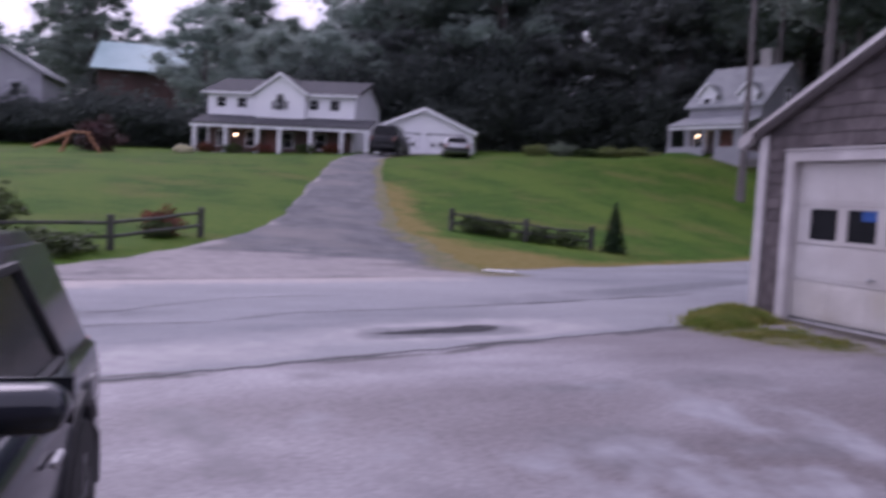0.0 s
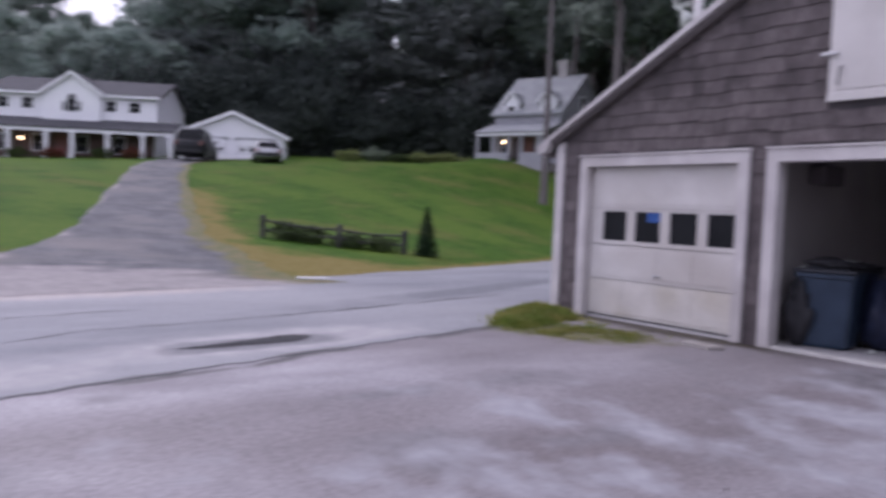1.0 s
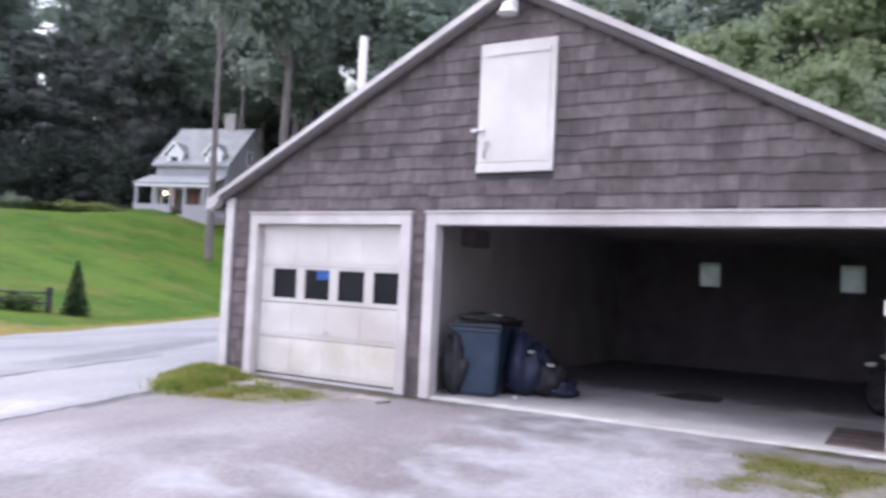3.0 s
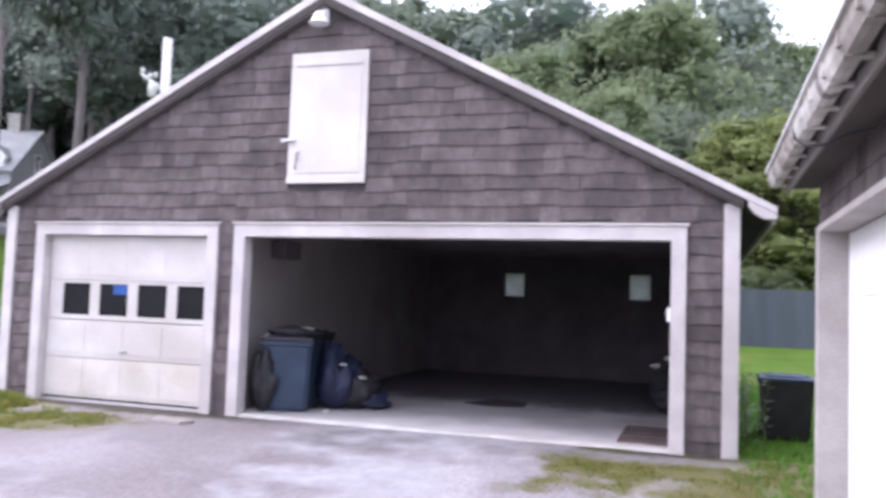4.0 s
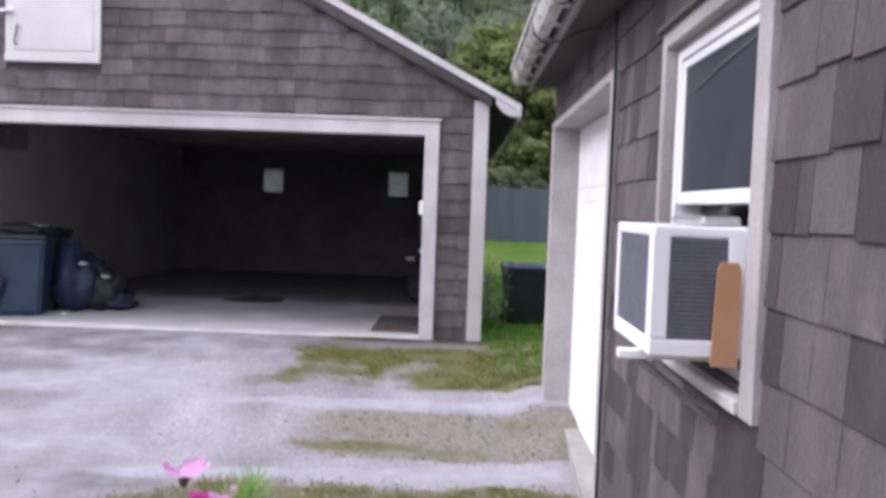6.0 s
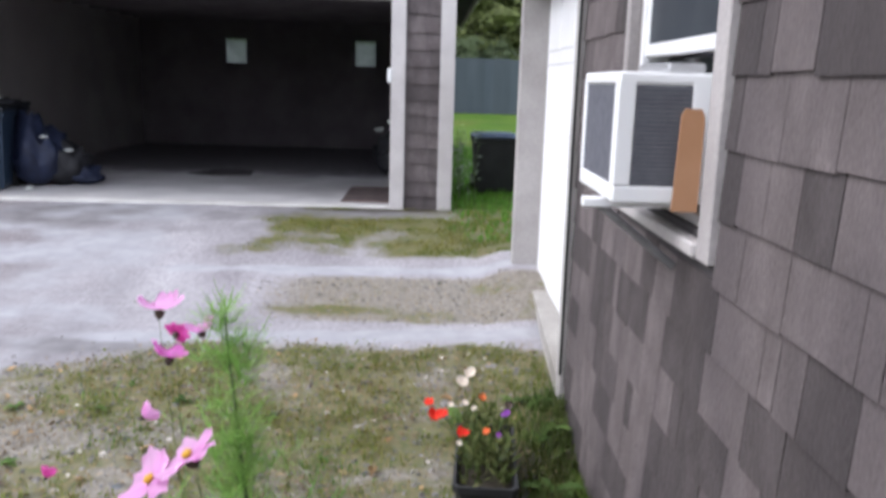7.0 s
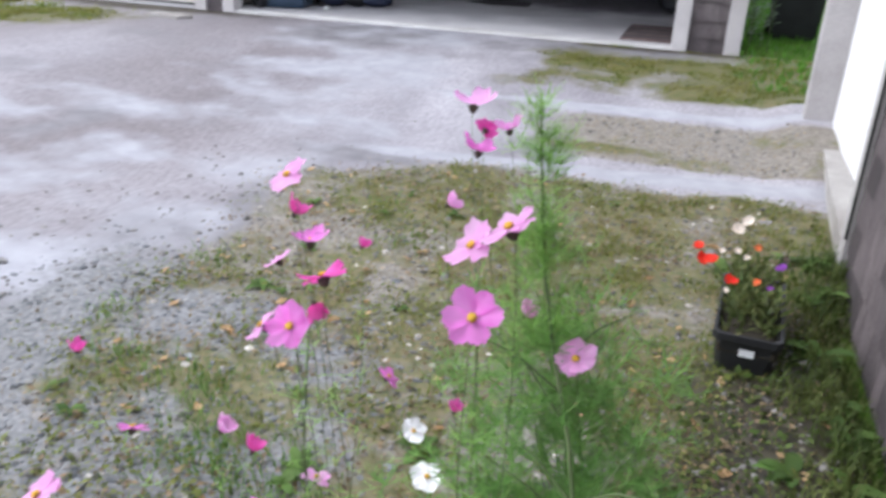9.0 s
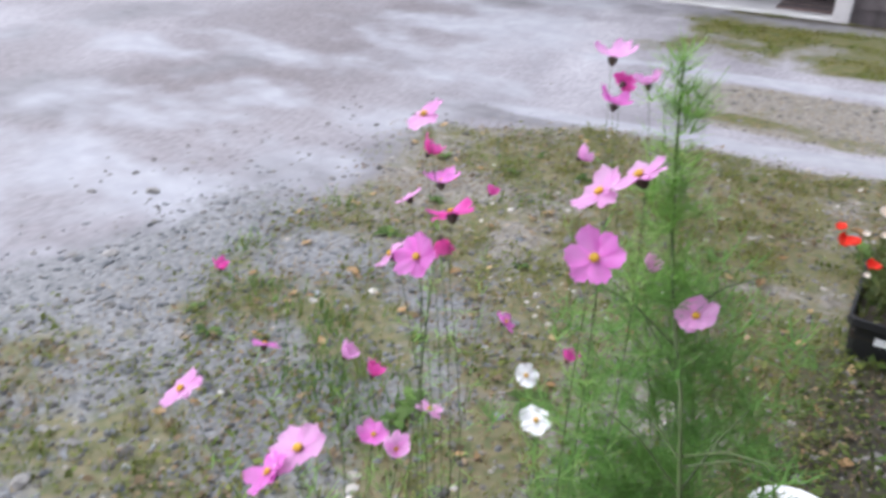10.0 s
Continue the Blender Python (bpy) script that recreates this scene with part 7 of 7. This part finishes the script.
cosmos("low pink cosmos spreading over the gravel", (-0.05, 0.5, GZ), [
    (-0.359, 0.515, 0.521, 0, 0.2, 1, 0.03, "deep"), (-0.259, 0.506, 0.399, -0.1, 0.5, 0.85, 0.06, "pink"), (-0.13, 0.184, 0.549, -0.35, -0.35, 0.85, 0.07, "light"),
    (-0.134, 0.581, 0.375, 0.5, 0.3, 0.8, 0.04, "light"), (0.048, 0.577, 0.329, 0.2, 0.3, 0.9, 0.055, "light"), (0.039, 0.405, 0.388, 0.1, -0.1, 1, 0.055, "pink"),
    (0.006, 0.453, 0.462, 0.2, 0.5, 0.9, 0.036, "deep"),
    (0.098, 0.142, 0.576, -0.1, -0.2, 0.95, 0.076, "light"), (0.083, 0.105, 0.562, -0.5, -0.4, 0.7, 0.062, "pink"), (0.176, 0.239, 0.54, 0.3, -0.4, 0.8, 0.036, "light")], 4, 2)
cosmos("white and pink cosmos low in the bed", (0.24, 0.66, GZ), [
    (0.184, 0.681, 0.389, 0.5, -0.3, 0.8, 0.052, "white"), (0.236, 0.609, 0.36, 0.1, -0.5, 0.85, 0.06, "white"), (0.108, 0.754, 0.439, 0.6, 0.2, 0.7, 0.05, "pink"),
    (0.256, 0.682, 0.448, 0.2, 0.5, 0.9, 0.034, "deep")], 5, 3)
# the tall feathery plant
plume = cosmos("tall feathery green cosmos with a pale pink flower", (0.52, 0.46, GZ), [(0.46, 0.557, 0.665, -0.1, -0.45, 0.9, 0.066, "light"), (0.373, 0.615, 0.688, 0.5, 0.2, 0.8, 0.032, "light")], 6, 4, 0.06)
prng = random.Random(31)
spine = [Vector(p) for p in ((0.52, 0.44, GZ), (0.515, 0.42, 0.1), (0.505, 0.43, 0.45), (0.47, 0.49, 0.58), (0.426, 0.573, 0.66), (0.391, 0.64, 0.757), (0.368, 0.689, 0.867), (0.358, 0.705, 0.925), (0.353, 0.714, 0.975))]
part("main_stem", tube(bmesh.new(), spine, [0.0036, 0.0036, 0.0034, 0.0032, 0.003, 0.0028, 0.0024, 0.0016, 0.001], 6), M_stem, plume, "dark green main stem", smooth=True)
tips = []
for a, b, n, r in ((spine[7], spine[8], 8, 0.009), (spine[6], spine[7], 15, 0.016), (spine[5], spine[6], 30, 0.022), (spine[4], spine[5], 22, 0.030)):
    for _ in range(n):
        tips.append(a.lerp(b, prng.random()) + Vector((prng.gauss(0, r), prng.gauss(0, r), 0)))
part("plume", threads(tips, 12, 0.052, prng, 0.0008), M_feather, plume, "feathery bright green top")
tips = []
for _ in range(430):
    k = prng.random()
    c = Vector((0.47, 0.56, 0.10)).lerp(Vector((0.42, 0.66, 0.62)), k)
    tips.append(c + Vector((prng.gauss(0, 0.085), prng.gauss(0, 0.075), prng.gauss(0, 0.06))))
part("side_foliage", threads(tips, 10, 0.06, prng, 0.0011), M_feather_low, plume)
for k in range(9):
    p = spine[2].lerp(spine[4], prng.random())
    a = prng.uniform(0, 6.28)
    q = p + Vector((0.13 * math.cos(a), 0.13 * math.sin(a), prng.uniform(0.02, 0.14)))
    part("side_stem", tube(bmesh.new(), [p, p.lerp(q, 0.5) + Vector((0, 0, 0.015)), q], [0.0022, 0.0016, 0.0008], 5), M_stem, plume)

# ---------------- potted flowers ----------------
M_red = leaf_mat("red_petal", (0.72, 0.02, 0.012), (0.8, 0.05, 0.02), 0.1, 40)
M_orange_p = leaf_mat("orange_petal", (0.75, 0.16, 0.05), (0.8, 0.25, 0.08), 0.1, 40)
M_purple = leaf_mat("purple_petal", (0.14, 0.03, 0.22), (0.30, 0.08, 0.42), 0.1, 40)
M_cream = leaf_mat("cream_petal", (0.76, 0.66, 0.56), (0.82, 0.75, 0.67), 0.1, 40)
pot = thing("flower_pot", "black plastic pot of small red and white flowers", "flower pot", (0.878, 2.50, GZ + 0.0), -4)
bm = bmesh.new()


def pot_ring(w, d, z):
    k = 0.02
    return [bm.verts.new((x, y, z)) for x, y in ((-w + k, -d), (w - k, -d), (w, -d + k), (w, d - k), (w - k, d), (-w + k, d), (-w, d - k), (-w, -d + k))]


prof = [pot_ring(0.09, 0.243, 0.0), pot_ring(0.093, 0.246, 0.02), pot_ring(0.107, 0.265, 0.14), pot_ring(0.117, 0.278, 0.142), pot_ring(0.117, 0.278, 0.168), pot_ring(0.105, 0.266, 0.168), pot_ring(0.10, 0.262, 0.12)]
for a, b in zip(prof, prof[1:]):
    for k in range(8):
        bm.faces.new((a[k], a[(k + 1) % 8], b[(k + 1) % 8], b[k]))
bm.faces.new(prof[0][::-1])
part("tub", bm, M_black, pot)
bm = bmesh.new()
box(bm, -0.098, 0.098, -0.258, 0.258, 0.085, 0.122, bevel=0.008)
part("soil", bm, M_soil, pot)
part("sticker", boxes((-0.02, 0.03, -0.263, -0.2585, 0.085, 0.112)), M_vinyl, pot, "small white label")
frng = random.Random(77)
blooms = ((-0.20, -0.04, 0.33, M_red, 0.032), (-0.17, 0.0, 0.32, M_red, 0.030), (-0.225, 0.04, 0.35, M_red, 0.024), (-0.09, -0.07, 0.28, M_red, 0.030), (0.0, -0.05, 0.28, M_orange_p, 0.018), (-0.02, 0.06, 0.37, M_orange_p, 0.020),
          (-0.10, 0.06, 0.43, M_cream, 0.032), (-0.07, 0.08, 0.46, M_cream, 0.028), (-0.14, 0.0, 0.36, M_cream, 0.016), (-0.085, 0.0, 0.37, M_cream, 0.017), (-0.05, 0.0, 0.35, M_cream, 0.015), (-0.10, -0.10, 0.25, M_cream, 0.014), (0.07, -0.02, 0.34, M_purple, 0.024),
          (0.08, 0.02, 0.36, M_calyx, 0.018), (0.045, -0.06, 0.27, M_purple, 0.014))
for x, y, z, m, s in blooms:
    bm = bmesh.new()
    for k in range(7):
        petal_mesh(bm, 2 * math.pi * k / 7 + frng.uniform(-0.2, 0.2), frng.uniform(0.1, 0.7), frng, 0.5, 0.26)
    bm.transform(Matrix.LocRotScale((x, y, z), Vector((frng.uniform(-0.4, 0.4), -0.5, 1)).to_track_quat("Z", "Y"), (s * 1.7,) * 3))
    fl = part("flower", bm, m, pot, smooth=True)
    rx, ry = x * 0.3, y * 0.5
    part("stem", tube(bmesh.new(), [(rx, ry, 0.12), (rx * 0.6 + x * 0.4, ry * 0.6 + y * 0.4, 0.12 + (z - 0.12) * 0.6), (x, y, z)], [0.0028, 0.002, 0.0014], 5), M_stem, pot)
quads = []
for _ in range(620):
    b = Vector((frng.uniform(-0.09, 0.09), frng.uniform(-0.18, 0.24), frng.uniform(0.11, 0.26)))
    d = Vector((frng.gauss(0, 0.5), frng.gauss(0, 0.5), frng.uniform(0.2, 1.0))).normalized()
    s = d.cross(Vector((frng.gauss(0, 1), frng.gauss(0, 1), 0.3))).normalized() * frng.uniform(0.004, 0.010)
    ln = frng.uniform(0.03, 0.075)
    quads.append([tuple(b), tuple(b + d * ln * 0.5 + s), tuple(b + d * ln), tuple(b + d * ln * 0.5 - s)])
part("leaves", quads_mesh("leaves", quads), leaf_mat("pot_leaves", (0.07, 0.11, 0.03), (0.16, 0.17, 0.06), 0.5, 20), pot)

# ---------------- grass, weeds, pebbles, fallen leaves ----------------
M_blade_verge = leaf_mat("verge_grass_blade", (0.16, 0.225, 0.042), (0.28, 0.26, 0.075), 0.4, 1.5, 0.6)
M_blade = leaf_mat("grass_blade", (0.145, 0.19, 0.038), (0.24, 0.23, 0.07), 0.4, 3, 0.55)
# Darker blade copy with the shade at the wall foot put in.
M_blade_dark = leaf_mat("shaded_grass_blade", (0.06, 0.10, 0.02), (0.12, 0.14, 0.04), 0.5, 3, 0.4)
M_vivid = leaf_mat("fresh_grass_blade", (0.075, 0.21, 0.02), (0.125, 0.27, 0.035), 0.3, 3, 0.5)
M_dry = leaf_mat("dry_grass", (0.24, 0.18, 0.08), (0.34, 0.26, 0.13), 0.4, 5)


def blades(name, label, spots, material, h, w, seed, lift=None):
    """Bent blades, each of two quads, at spots of (x, y)."""
    r = np.random.default_rng(seed)
    p = np.array([(x, y, terrain(x, y) + (lift(x, y) if lift else 0.012)) for x, y in spots])
    k = len(p)
    ang = r.uniform(0, 2 * np.pi, k)
    d = np.stack([np.cos(ang), np.sin(ang), np.zeros(k)], -1)
    s = np.stack([-np.sin(ang), np.cos(ang), np.zeros(k)], -1) * (w * r.uniform(0.6, 1.4, k))[:, None]
    hh = (h * r.uniform(0.4, 1.4, k))[:, None]
    up = np.array([0, 0, 1.0])
    m = p + up * hh * 0.6 + d * hh * 0.18
    t = p + up * hh * 0.9 + d * hh * r.uniform(0.3, 1.0, k)[:, None]
    q = np.concatenate([np.stack([p - s, p + s, m + s * 0.8, m - s * 0.8], 1), np.stack([m - s * 0.8, m + s * 0.8, t + s * 0.1, t - s * 0.1], 1)])
    me = quads_mesh(name, q)
    me.materials.append(material)
    return tagged(new(name, me), label, "grass", kind="stuff")


def scatter(n, x0, x1, y0, y1, weight, seed):
    r, out = random.Random(seed), []
    for _ in range(n * 12):
        x, y = r.uniform(x0, x1), r.uniform(y0, y1)
        if r.random() < weight(x, y):
            out.append((x, y))
            if len(out) >= n:
                break
    return out


def tufty(x, y):
    g = greens(x, y)
    return max(0.0, g - 0.25 - 0.5 * bare_soil(x, y)) * 1.1 * sstep(-0.15, 0.25, wobble(x, y, 6.0, 23.0) + 0.05)


blades("grass", "short green weeds in the gravel by the wall", scatter(11000, -2.2, 1.3, 0.1, 4.3, tufty, 1), M_blade, 0.032, 0.0022, 1)
blades("grass", "dry straw-coloured grass in the gravel", scatter(7500, -2.0, 1.3, 0.1, 5.7, lambda x, y: 0.55 * weedy(x, y), 2), M_dry, 0.026, 0.0016, 2)
blades("grass", "taller grass along the foot of the house wall", scatter(2600, 0.95, 1.33, 0.6, 3.5, lambda x, y: sstep(0.95, 1.2, x + 0.2 * wobble(x, y, 3.0, 5.0)), 3), M_blade_dark, 0.075, 0.003, 3)
blades("grass", "mossy grass before the garage", scatter(7000, -1.6, 1.6, 6.0, 7.95, lambda x, y: sstep(0.45, 0.9, mossy(x, y)) * sstep(-0.3, 0.2, wobble(x, y, 4.0, 29.0) + 0.05), 4), M_blade, 0.022, 0.004, 4)
blades("grass", "mossy grass tufts beside the closed garage door", scatter(4200, -8.6, -4.2, 5.4, 7.9, lambda x, y: sstep(0.45, 1.0, mossy(x, y)) * sstep(-0.35, 0.5, wobble(x, y, 3.0, 31.0) + 0.5 * wobble(x, y, 9.0, 33.0)) * sstep(0.1, 0.5, x - near_edge(y)), 5), M_blade, 0.035, 0.006, 5)
blades("grass", "bright grass between garage and house", scatter(11000, 0.7, 5.0, 6.6, 15.0, lambda x, y: 1.0 if y > 8.0 else sstep(0.75, 1.15, x + 0.2 * wobble(x, y, 2.0, 7.0)) * (x < 1.6), 6), M_vivid, 0.06, 0.006, 6)
blades("grass", "thick yellow-green grass on the hump at the garage corner", scatter(6500, -9.8, -4.8, 5.4, 9.2, lambda x, y: sstep(-0.015, 0.05, verge_rise(x, y)), 7), M_blade_verge, 0.085, 0.005, 7, lambda x, y: max(0.01, verge_rise(x, y)))


M_soft_weed = leaf_mat("soft_weed_leaf", (0.10, 0.19, 0.04), (0.17, 0.26, 0.07), 0.3, 6, 0.5)
sr, spots = random.Random(91), []
for cx, cy, n, r in ((-0.80, 1.46, 150, 0.07), (-1.20, 1.57, 70, 0.06), (-1.02, 1.53, 90, 0.08), (-0.54, 1.19, 170, 0.11), (-0.68, 1.21, 120, 0.09), (-0.35, 1.10, 170, 0.10), (-1.45, 1.80, 60, 0.06), (-1.36, 2.43, 70, 0.08), (-0.9, 3.38, 60, 0.09), (-0.67, 2.88, 70, 0.09), (0.28, 2.6, 80, 0.12)):
    spots += [(sr.gauss(cx, r), sr.gauss(cy, r)) for _ in range(n)]
blades("grass", "soft bright green weed patches in the gravel bed", spots, M_soft_weed, 0.042, 0.0026, 9)


def pebbles(name, label, spots, material, size, seed):
    r = np.random.default_rng(seed)
    g = (1 + 5 ** 0.5) / 2
    v = np.array([(-1, g, 0), (1, g, 0), (-1, -g, 0), (1, -g, 0), (0, -1, g), (0, 1, g), (0, -1, -g), (0, 1, -g), (g, 0, -1), (g, 0, 1), (-g, 0, -1), (-g, 0, 1)]) / 1.9
    f = np.array([(0, 11, 5), (0, 5, 1), (0, 1, 7), (0, 7, 10), (0, 10, 11), (1, 5, 9), (5, 11, 4), (11, 10, 2), (10, 7, 6), (7, 1, 8), (3, 9, 4), (3, 4, 2), (3, 2, 6), (3, 6, 8), (3, 8, 9), (4, 9, 5), (2, 4, 11), (6, 2, 10), (8, 6, 7), (9, 8, 1)])
    k = len(spots)
    base = np.array([(x, y, terrain(x, y) + 0.014) for x, y in spots])
    s = size * np.exp(r.normal(0, 0.4, (k, 1))) * r.uniform(0.6, 1.2, (k, 3)) * (1, 1, 0.6)
    pts = (v[None] * (1 + 0.16 * r.normal(size=(k, 12, 1)))) * s[:, None] + base[:, None]
    me = bpy.data.meshes.new(name)
    me.from_pydata(pts.reshape(-1, 3).tolist(), [], (f[None] + 12 * np.arange(k)[:, None, None]).reshape(-1, 3).tolist())
    me.materials.append(material)
    return tagged(new(name, me), label, "gravel", kind="stuff")


M_pebble = mat("mixed_pebble", (0.115, 0.108, 0.10), (0.21, 0.198, 0.185), 25, 0.85, 0.3, spread=0.42)
M_pebble_slate = mat("slate_pebble", (0.10, 0.105, 0.112), (0.19, 0.193, 0.198), 25, 0.8, 0.3, spread=0.42)
M_pebble_pale = mat("pale_pebble", (0.34, 0.31, 0.27), (0.46, 0.43, 0.39), 25, 0.85, 0.3, spread=0.3)
loose = lambda x, y: weedy(x, y) * 0.9 + 0.35 * hump(x, y, -1.7, 2.0, 0.7, 1.6)
pebbles("gravel", "grey pebbles strewn over the bed", scatter(5200, -2.6, 1.25, 0.15, 5.8, loose, 11), M_pebble, 0.0095, 11)
pebbles("gravel", "blue-grey crushed stone at the edge of the bed", scatter(2000, -2.4, 0.2, 0.1, 2.7, slaty, 17), M_pebble_slate, 0.0088, 17)
pebbles("gravel", "pale pebbles strewn over the bed", scatter(420, -2.2, 1.2, 0.15, 4.4, weedy, 12), M_pebble_pale, 0.009, 12)
M_fallen = leaf_mat("fallen_leaf", (0.34, 0.20, 0.09), (0.50, 0.36, 0.20), 0.4, 20)
lrng, quads = random.Random(41), []
for x, y in scatter(150, -1.6, 1.2, 0.8, 4.2, weedy, 14):
    z = terrain(x, y) + 0.022
    a, s = lrng.uniform(0, 6.28), lrng.uniform(0.012, 0.028)
    d, e = Vector((math.cos(a), math.sin(a), lrng.uniform(-0.2, 0.5))) * s, Vector((-math.sin(a), math.cos(a), lrng.uniform(-0.2, 0.5))) * s * 0.6
    c = Vector((x, y, z + 0.004))
    quads.append([tuple(c - d), tuple(c - e), tuple(c + d), tuple(c + e)])
me = quads_mesh("fallen_leaves", quads)
me.materials.append(M_fallen)
tagged(new("fallen_leaf_litter", me), "small dry leaves lying on the gravel", "leaf", kind="stuff")
for x, y, s in ((0.437, 2.62, 0.034), (-0.95, 1.83, 0.03), (-0.62, 2.05, 0.026), (0.75, 3.4, 0.03)):
    lf = thing("dry_leaf", "curled tan leaf on the gravel", "leaf", (x, y, terrain(x, y) + 0.02), x * 200)
    bm = bmesh.new()
    n = 6
    rows = []
    for i in range(n):
        u = i / (n - 1)
        w = 0.5 * math.sin(math.pi * min(0.98, u * 0.92 + 0.05)) ** 0.8
        rows.append([bm.verts.new(((u - 0.5) * 2 * s, v * w * 1.1 * s, s * (0.5 * v * v + 0.25 * math.sin(u * 3)))) for v in (-1, -0.4, 0.4, 1)])
    for a, b in zip(rows, rows[1:]):
        for k in range(3):
            bm.faces.new((a[k], a[k + 1], b[k + 1], b[k]))
    part("blade", bm, M_fallen, lf, smooth=True)

# weeds at the garage corner
weeds = thing("weed_clump", "tall dark weeds at the garage corner", "weeds", (1.03, 8.75, terrain(1.03, 8.75)))
wr = random.Random(3)
for k in range(7):
    x, y, h = wr.uniform(-0.1, 0.14), wr.uniform(-0.5, 0.5), wr.uniform(0.35, 0.9)
    part("stalk", tube(bmesh.new(), [(x, y, 0), (x + wr.uniform(-0.05, 0.05), y, h * 0.5), (x + wr.uniform(-0.1, 0.1), y, h)], [0.006, 0.004, 0.002], 5), M_stem, weeds)
    q = []
    for j in range(26):
        b = Vector((x, y, h * wr.uniform(0.2, 1.0)))
        d = Vector((wr.gauss(0, 1), wr.gauss(0, 1), 0.3)).normalized() * wr.uniform(0.05, 0.12)
        s = d.cross(Vector((0, 0, 1))) * 0.22
        q.append([tuple(b), tuple(b + d * 0.5 + s), tuple(b + d), tuple(b + d * 0.5 - s)])
    part("leaves", quads_mesh("leaves", q), M_leaf_mid, weeds)


def leafy_weed(at, size, seed, m):
    """A low weed: a rosette of broad bent leaves."""
    r = random.Random(seed)
    t = thing("weed", "broad-leaved green weed at the foot of the house wall", "weed", at, group="weeds by the wall")
    for k in range(r.randint(7, 12)):
        bm = bmesh.new()
        a, ln, lift = r.uniform(0, 6.28), size * r.uniform(0.6, 1.2), r.uniform(0.25, 1.0)
        rows = []
        for i in range(5):
            u = i / 4
            w = 0.24 * ln * math.sin(math.pi * min(0.97, u * 0.9 + 0.08))
            z = 0.01 + ln * (lift * u - 0.55 * u * u)
            rows.append([bm.verts.new(Matrix.Rotation(a, 3, "Z") @ Vector((ln * u, v * w, max(z, 0.005) + 0.12 * w * abs(v)))) for v in (-1, 0, 1)])
        for p, q in zip(rows, rows[1:]):
            for j in (0, 1):
                bm.faces.new((p[j], p[j + 1], q[j + 1], q[j]))
        part("leaf", bm, m, t, smooth=True)
    return t


M_weed = leaf_mat("weed_leaf", (0.075, 0.14, 0.03), (0.13, 0.20, 0.05), 0.4, 8, 0.4)
wr = random.Random(8)
for k in range(26):
    y = wr.uniform(0.75, 3.4)
    x = min(1.28, 1.24 - abs(wr.gauss(0, 0.12)))
    if abs(x - 0.9) < 0.2 and 1.9 < y < 2.8:
        continue
    leafy_weed((x, y, terrain(x, y) + 0.013), wr.uniform(0.05, 0.12), 200 + k, M_weed)
for k in range(22):
    x, y = wr.uniform(-1.3, 0.85), wr.uniform(0.9, 3.9)
    if weedy(x, y) > 0.6 and not (x > 0.6 and 1.7 < y < 2.8):
        leafy_weed((x, y, terrain(x, y) + 0.013), wr.uniform(0.03, 0.075), 300 + k, M_weed)["label"] = "small green weed in the gravel bed"

lid = thing("white_plate", "white round plastic plate lying among the weeds", "plate", (0.71, 1.32, terrain(0.71, 1.32) + 0.012))
bm = bmesh.new()
lathe(bm, [(0.02, 0.0), (0.118, 0.0), (0.125, 0.008), (0.122, 0.026), (0.112, 0.03), (0.106, 0.024), (0.02, 0.022)], 28)
part("disc", bm, M_vinyl, lid, smooth=True)


def leaflets(name, label, spots, material, size, seed):
    """Tiny flat leaves at all tilts, a finger's breadth over the soil."""
    r = np.random.default_rng(seed)
    c = np.array([(x, y, terrain(x, y) + 0.02) for x, y in spots])
    k = len(c)
    c[:, 2] += r.uniform(0, 0.022, k)
    a = r.normal(size=(k, 3)) * (1, 1, 0.35)
    a /= np.linalg.norm(a, axis=1)[:, None]
    b = np.cross(a, r.normal(size=(k, 3)) * 0.4 + (0, 0, 1))
    b /= np.linalg.norm(b, axis=1)[:, None]
    s = size * np.exp(r.normal(0, 0.35, k))[:, None]
    me = quads_mesh(name, np.stack([c - a * s, c - b * s * 0.6, c + a * s, c + b * s * 0.6], 1))
    me.materials.append(material)
    return tagged(new(name, me), label, "leaf litter", kind="stuff")


patchy = lambda k, lo: (lambda x, y: weedy(x, y) * sstep(lo, lo + 0.25, wobble(x, y, 2.4, k) + 0.35 * wobble(x, y, 8.0, k + 1.0)))
M_moss_leaf = leaf_mat("mossy_leaflet", (0.11, 0.15, 0.03), (0.19, 0.20, 0.055), 0.4, 8, 0.45)
M_litter = leaf_mat("brown_litter", (0.15, 0.105, 0.06), (0.27, 0.20, 0.12), 0.5, 12, 0.3)
leaflets("ground_cover", "small mossy leaves in clumps over the gravel bed", scatter(15000, -2.0, 1.3, 0.1, 4.3, patchy(81.0, -0.05), 61), M_moss_leaf, 0.0075, 61)
leaflets("ground_cover", "brown plant litter over the gravel bed", scatter(9000, -2.0, 1.3, 0.1, 4.4, patchy(91.0, -0.15), 62), M_litter, 0.008, 62)
leaflets("ground_cover", "dark leaves and soil crumbs round the planter", scatter(2600, 0.55, 1.32, 0.7, 3.4, lambda x, y: sstep(0.3, 0.7, bare_soil(x, y)), 63), M_blade_dark, 0.010, 63)

# ---------------- shingles, piece by piece ----------------
lay_shingles(front_wall, Matrix.Translation((0, GY - 0.001, 0)), front_spans, -0.05, 4.75, lambda u, z: u > -3.4, random.Random(21), stagger=0.016, skin=M_shingle)
turn = Matrix(((0, 1, 0, HX - 0.001), (1, 0, 0, 0), (0, 0, 1, 0), (0, 0, 0, 1)))
lay_shingles(house_wall, turn, house_spans, -0.508, 2.30, lambda u, z: 0.3 < u < 2.9, random.Random(22), stagger=0.006, skin=M_tab)
